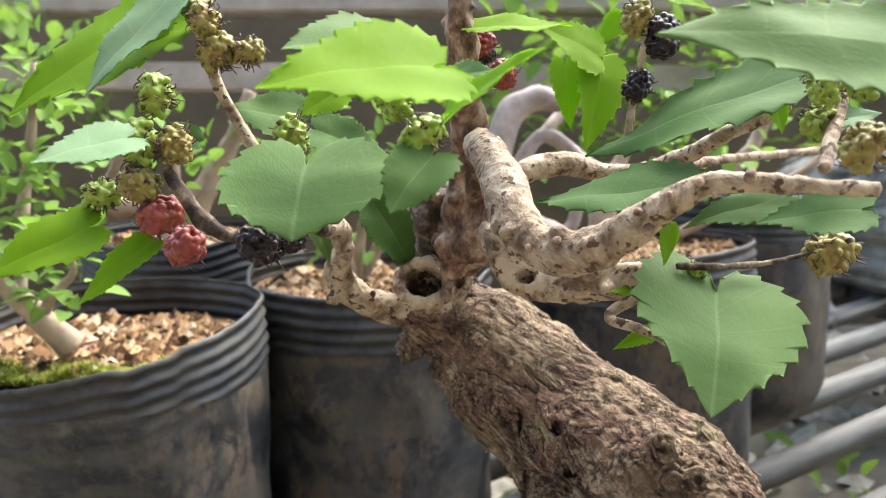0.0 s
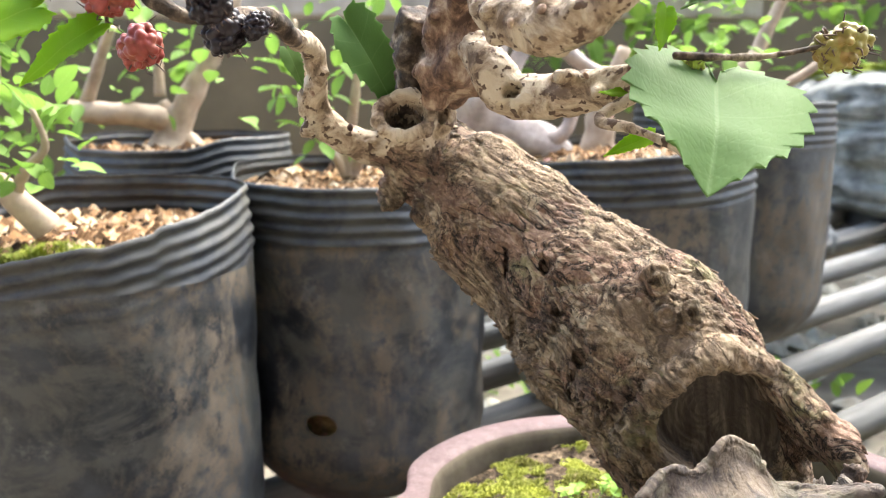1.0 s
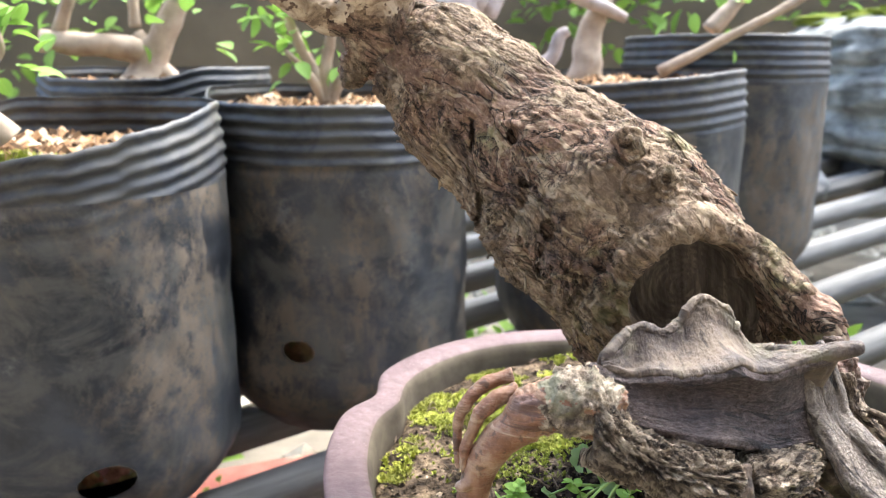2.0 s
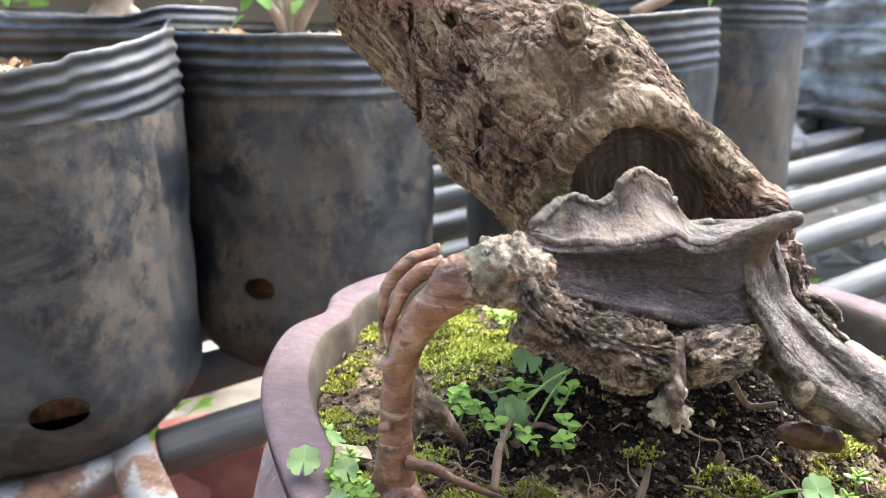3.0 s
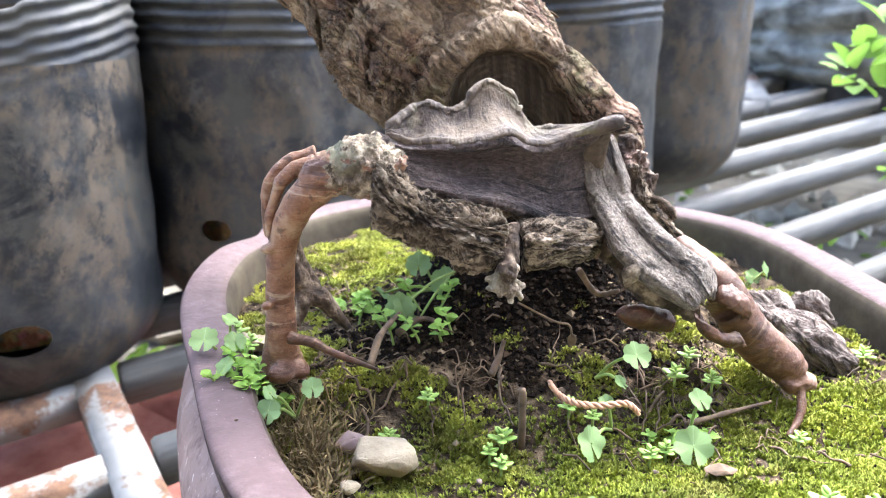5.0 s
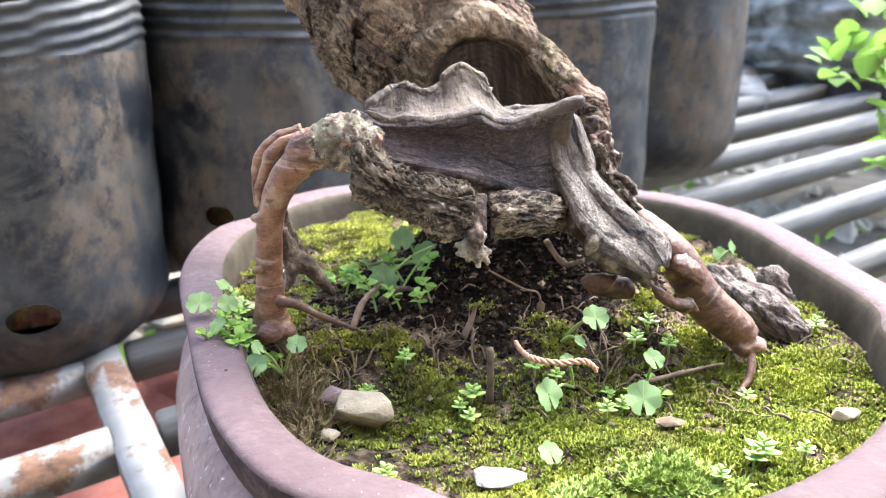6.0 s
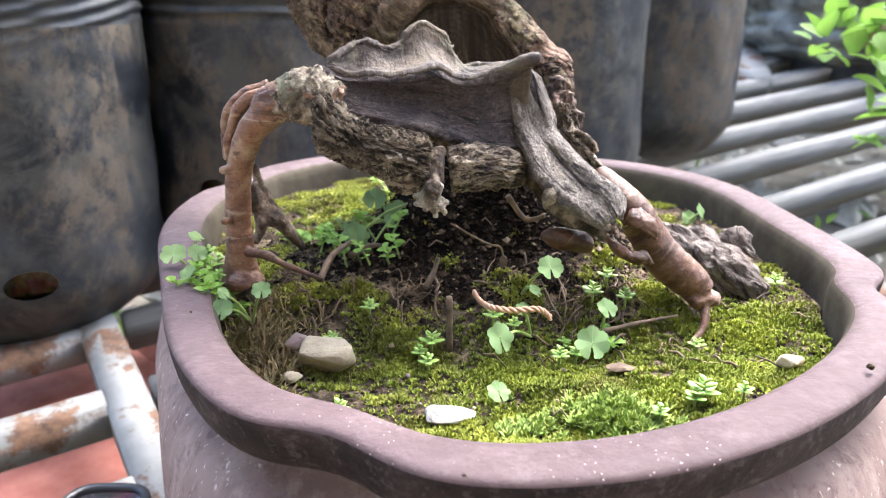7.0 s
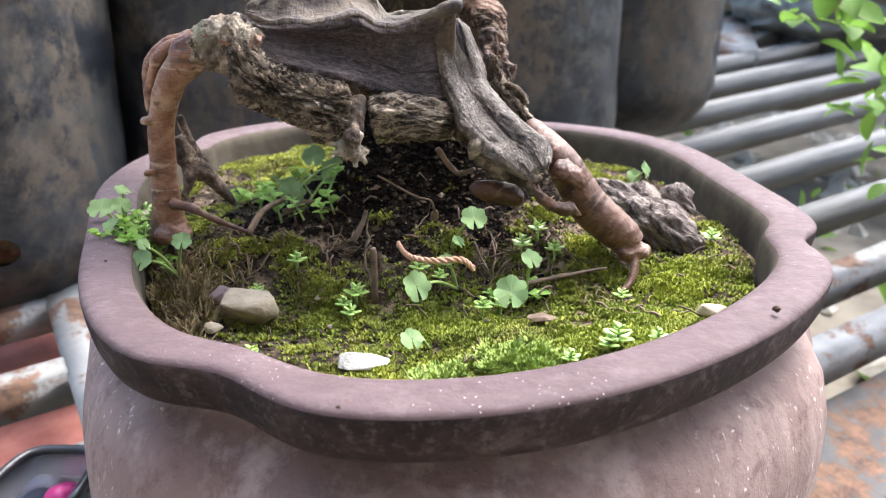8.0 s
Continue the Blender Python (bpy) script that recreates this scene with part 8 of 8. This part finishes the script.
def chickweed(at, tall, size, seed, lean=(0, 0)):
    """A weak stem with pairs of small rounded leaves and a tuft at the top."""
    r = random.Random(seed)
    ob = thing("chickweed", "thin chickweed sprig with small rounded light green leaves", "weed", group="chickweed in the pot")
    x, y = at[0], at[1]
    z = soil_z(x, y) if in_pot(x, y) else 0.12
    a = r.uniform(0, 6.283)
    d = Vector((math.cos(a) * 0.35 + lean[0], math.sin(a) * 0.35 + lean[1], 1))
    pts = [Vector((x, y, z - 0.001)) + d * tall * f + Vector((0, 0, -0.3 * tall * f * f)) + Vector((r.uniform(-1, 1), r.uniform(-1, 1), 0)) * tall * 0.06 for f in (0, 0.35, 0.7, 1.0)]
    bm = bmesh.new()
    tube(bm, pts, [0.0005, 0.00045, 0.0004, 0.0003], 6, 4)
    part("stem", bm, STALK, ob)
    line = spline(pts, 6)
    for k, f in enumerate((0.4, 0.62, 0.82, 1.0)):
        p = line[int(f * (len(line) - 1))]
        for q in range(2 if k < 3 else 3):
            n = size * r.uniform(0.7, 1.15) * (1.0 if k < 3 else 0.75)
            lf = linked("leaf", SPRIG_LEAF, WEED_YOUNG, ob)
            lf.matrix_local = pose(*p, r.uniform(5, 45), r.uniform(-25, 25), math.degrees(a) + 90 * k + 180 * q + r.uniform(-25, 25)) @ Matrix.Diagonal((n, n, n, 1))
    return ob


rw = random.Random(91)
for cx, cy, sx, sy, count, tall, size in ((0.0140, 0.2110, 0.007, 0.012, 16, 0.010, 0.0035), (0.0220, 0.2010, 0.006, 0.006, 4, 0.009, 0.004),
                                          (0.1560 - 0.075, 0.3240 + 0.035, 0.014, 0.014, 8, 0.018, 0.005), (0.0680, 0.2470, 0.014, 0.010, 7, 0.016, 0.0046),
                                          (0.1440, 0.1990, 0.014, 0.007, 6, 0.006, 0.0034), (0.0400, 0.2750, 0.012, 0.012, 7, 0.012, 0.005)):
    for k in range(count):
        chickweed((cx + sx * rw.uniform(-1, 1), cy + sy * rw.uniform(-1, 1)), tall * rw.uniform(0.6, 1.2), size * rw.uniform(0.8, 1.2), rw.randrange(9999))


def rosette(at, size, seed, rings=3, label="tiny fresh green succulent-like sprout in the moss", stem=0.004):
    """A sprout with pairs of small fleshy leaves on a short stem."""
    r = random.Random(seed)
    ob = thing("sprout", label, "sprout", group="sprouts in the pot")
    x, y = at[0], at[1]
    z = soil_z(x, y)
    bm = bmesh.new()
    tube(bm, [(x, y, z - 0.001), (x, y, z + stem + size * 0.4)], [0.0005, 0.0004], 6, 3)
    part("stem", bm, STALK, ob)
    turn = r.uniform(0, 90)
    for k in range(rings):
        f = 1 - k / (rings + 0.6)
        for q in range(4 if k == 0 else 3 if k == 1 else 2):
            a = radians(turn + q * 360 / (4 if k == 0 else 3 if k == 1 else 2) + 45 * k)
            d = Vector((math.cos(a), math.sin(a), 0.25 + 0.35 * k))
            c = Vector((x, y, z + stem + size * 0.18 * k)) + d * size * 0.3 * f
            bm = bmesh.new()
            m = Matrix.Translation(c) @ d.to_track_quat("X", "Z").to_matrix().to_4x4() @ Matrix.Diagonal((size * 0.36 * f, size * 0.22 * f, size * 0.06, 1))
            bmesh.ops.create_icosphere(bm, subdivisions=2, radius=1.0, matrix=m)
            part("leaf", bm, SPROUT, ob)
    return ob


SPROUT = plain_material("sprout_leaf", (0.2, 0.33, 0.05), (0.36, 0.48, 0.12), 300, 0.4, 0.0003)
SPROUTS_NEAR = (((0.0930, 0.1930, 0.1180), 0.007), ((0.0890, 0.1900, 0.1180), 0.005), ((0.0920, 0.1840, 0.1150), 0.0055), ((0.0710, 0.2070, 0.1220), 0.0058), ((0.0590, 0.1970, 0.1170), 0.0055), ((0.1730, 0.1560, 0.1150), 0.0085), ((0.1700, 0.1540, 0.1130), 0.006), ((0.0670, 0.1510, 0.1080), 0.0058), ((0.0420, 0.1560, 0.1120), 0.005), ((0.1840, 0.1540, 0.1150), 0.005), ((0.1580, 0.1470, 0.1120), 0.005), ((0.1350, 0.1840, 0.1170), 0.006), ((0.1410, 0.1880, 0.1170), 0.006))
SPROUTS_REST = (((0.1500, 0.2120, 0.1300), 0.007), ((0.1560, 0.2180, 0.1300), 0.006), ((0.1610, 0.2090, 0.1250), 0.006), ((0.1810, 0.1890, 0.1150), 0.005), ((0.1940, 0.2370, 0.1220), 0.007), ((0.2250, 0.2360, 0.1180), 0.007), ((0.1140, 0.2000, 0.1200), 0.006), ((0.1210, 0.1980, 0.1200), 0.005), ((0.0010, 0.2560, 0.1300), 0.008), ((0.0110, 0.2350, 0.1300), 0.007), ((0.0120, 0.2100, 0.1280), 0.007), ((0.0170, 0.2040, 0.1260), 0.006), ((0.0160, 0.2180, 0.1280), 0.007), ((0.0030, 0.2280, 0.1300), 0.006))
for i, (at, size) in enumerate(SPROUTS_NEAR + SPROUTS_REST):
    rosette(at, size, 70 + i)
# feathery fresh moss clumps near the front edge
r = random.Random(99)
for c, sp, n in (((0.1460, 0.1490, 0.1080), 0.0075, 420), ((0.1200, 0.1480, 0.1070), 0.004, 120)):
    pts = []
    while len(pts) < n:
        x, y = r.gauss(c[0], sp), r.gauss(c[1], sp * 0.55)
        if in_pot(x, y, 0.002):
            pts.append((x, y))
    tufts("feather_moss", pts, r.random(), 0.0036, FEATHER, "feathery pale green moss clump near the rim", 14, 0.0005, 1.8)

ROCK_AT = (0.0555, 0.1880, 0.1010)
stone("rock", (ROCK_AT[0] + 0.0015, ROCK_AT[1], 0.1040), (0.0118, 0.0102, 0.0092), STONE, 41, "pale angular beige stone lying on the moss", (-10, -6, 12), 90)
for c, sz, mat, lab, nm in (((0.0475, 0.1955, 0.1050), (0.0052, 0.0036, 0.0044), PINK_STONE, "small pinkish pebble beside the beige stone", "pebble"),
                            ((0.0480, 0.1780, 0.0980), (0.0042, 0.003, 0.0024), STONE, "small flat tan pebble by the pot rim", "pebble"),
                            ((0.0985, 0.1530, 0.1010), (0.0088, 0.0058, 0.0024), SHELL, "white chalky stone chip near the rim", "stone_chip"),
                            ((0.2060, 0.1750, 0.1060), (0.0055, 0.003, 0.0026), STONE, "small pale pebble at the pot wall", "pebble"),
                            ((0.0950, 0.1510, 0.1070), (0.0028, 0.002, 0.0015), PINK_STONE, "tiny reddish pebble in the moss", "pebble"),
                            ((0.0110, 0.2380, 0.1280), (0.008, 0.004, 0.004), STONE, "rounded pale pebble behind the root", "pebble"),
                            ((0.1540, 0.1780, 0.1150), (0.0055, 0.003, 0.0015), DRY, "brown bark flake on the moss", "bark_flake")):
    stone(nm, (c[0], c[1], soil_z(c[0], c[1]) + sz[2] * 0.45 + 0.0015), sz, mat, c[0] * 50, lab, (0, 5, 12), 160)

# pale grit on the bare soil near the chip
r = random.Random(311)
for k in range(11):
    x, y = r.gauss(0.101, 0.018), r.gauss(0.167, 0.007)
    d = r.uniform(0.0005, 0.0012)
    stone("grit", (x, y, soil_z(x, y) + d * 0.5), (d * 1.3, d, d * 0.7), r.choice((STONE, PINK_STONE, PINK_STONE)), 400 + k, "tiny pale grit grain on the bare soil", (0, 0, r.uniform(0, 180)), 200)["group"] = "grit near the rim"

# twisted copper wire and an upright dead stalk
bm = bmesh.new()
path = spline([(0.1070, 0.1970, 0.1225), (0.1095, 0.1940, 0.1200), (0.1130, 0.1890, 0.1200), (0.1200, 0.1870, 0.1200), (0.1280, 0.1880, 0.1200), (0.1320, 0.1880, 0.1170)], 14)
for ph in (0, math.pi):
    pts = []
    for i, c in enumerate(path):
        a = i * 0.75 + ph
        pts.append((c[0], c[1] + 0.0006 * math.cos(a), c[2] + 0.001 + 0.0006 * math.sin(a)))
    tube(bm, pts, [0.0006] * len(pts), 8, 1)
tagged(part("copper_wire", bm, COPPER), "short twisted strand of old copper wire", "wire")
b0 = (0.0990, 0.1950, 0.1140)
bm = bmesh.new()
tube(bm, [(b0[0], b0[1], soil_z(b0[0], b0[1]) - 0.001), (b0[0], b0[1], b0[2] + 0.004), (b0[0] - 0.0004, b0[1], b0[2] + 0.0085)], [0.0012, 0.0011, 0.001], 9, 4, 0.3, 300)
tagged(part("dead_stalk", bm, DRY), "short dead grey stalk upright in the moss", "stalk")
bm = bmesh.new()
blob(bm, (0.1189, 0.2250, 0.1250), (0.0016, 0.0004, 0.0024), sub=2)
tube(bm, [(0.0993, 0.2150, 0.1421), (0.1120, 0.2220, 0.1330), (0.1174, 0.2240, 0.1308), (0.1189, 0.2250, 0.1261)], [0.0004, 0.0004, 0.0004, 0.0003], 6, 5)
tagged(part("seedling", bm, DRY), "withered tan seed on a thin runner", "seed")
for pts, rad in (([(0.1198, 0.2250, 0.1496), (0.1267, 0.2280, 0.1403), (0.1331, 0.2240, 0.1426)], 0.0011), ([(0.0527, 0.2150, 0.1209), (0.0553, 0.2300, 0.1251), (0.0612, 0.2500, 0.1251)], 0.0013), ([(0.0906, 0.2080, 0.1207), (0.0936, 0.2120, 0.1255), (0.0950, 0.2140, 0.1300)], 0.0011),
                 ([(0.0608, 0.2400, 0.1216), (0.0690, 0.2500, 0.1228), (0.0780, 0.2450, 0.1222)], 0.0012), ([(0.1497, 0.1970, 0.1090), (0.1618, 0.2000, 0.1108), (0.1788, 0.2050, 0.1122)], 0.0009), ([(0.1242, 0.2220, 0.1546), (0.1275, 0.2200, 0.1622)], 0.0009)):
    bm = bmesh.new()
    tube(bm, pts, [rad, rad * 0.9, rad * 0.6][:len(pts)], 8, 8, 0.3, 200)
    tagged(part("rootlet", bm, DRY), "thin bare brown rootlet above the soil", "root")
# stray crumbs on the rim
for i, (px, sz) in enumerate((((0.2090, 0.1370, 0.1260), 0.0012), ((0.2080, 0.1700, 0.1260), 0.0005), ((0.1890, 0.1560, 0.1260), 0.0004), ((0.0140, 0.1940, 0.1260), 0.0008), ((0.0200, 0.1720, 0.1260), 0.0005), ((0.1010, 0.0870, 0.1260), 0.0005))):
    bm = bmesh.new()
    blob(bm, (px[0], px[1], 0.1258 + sz * 0.4), (sz, sz, sz * 0.7), sub=2, lump=0.3, freq=900)
    tagged(part("crumb", bm, SOIL), "dark crumb of soil lying on the pot rim", "crumb", group="crumbs on the rim")

# moss along the inner lip of the nearest bag
r = random.Random(121)
verts, faces = [], []
for k in range(2600):
    a = radians(r.uniform(225, 318))
    rr = r.gauss(0.083, 0.006)
    if rr > 0.094:
        continue
    x, y = rr * math.cos(a), rr * math.sin(a)
    z = bag_soil_z(x, y, 0.217, 1)
    b = Vector((-0.222 + x, 0.528 + y, z))
    for q in range(4):
        t = r.uniform(0, 6.28)
        d = Vector((math.cos(t) * 0.8, math.sin(t) * 0.8, 1)) * r.uniform(0.003, 0.006)
        s = Vector((-math.sin(t), math.cos(t), 0)) * 0.001
        n = len(verts)
        verts += [tuple(b - s), tuple(b + s), tuple(b + d)]
        faces.append((n, n + 1, n + 2))
tagged(linked("bag_moss", raw(verts, faces), BRIGHT_MOSS, None, smooth=False), "bright moss strip along the lip of a nursery bag", "moss", kind="stuff")
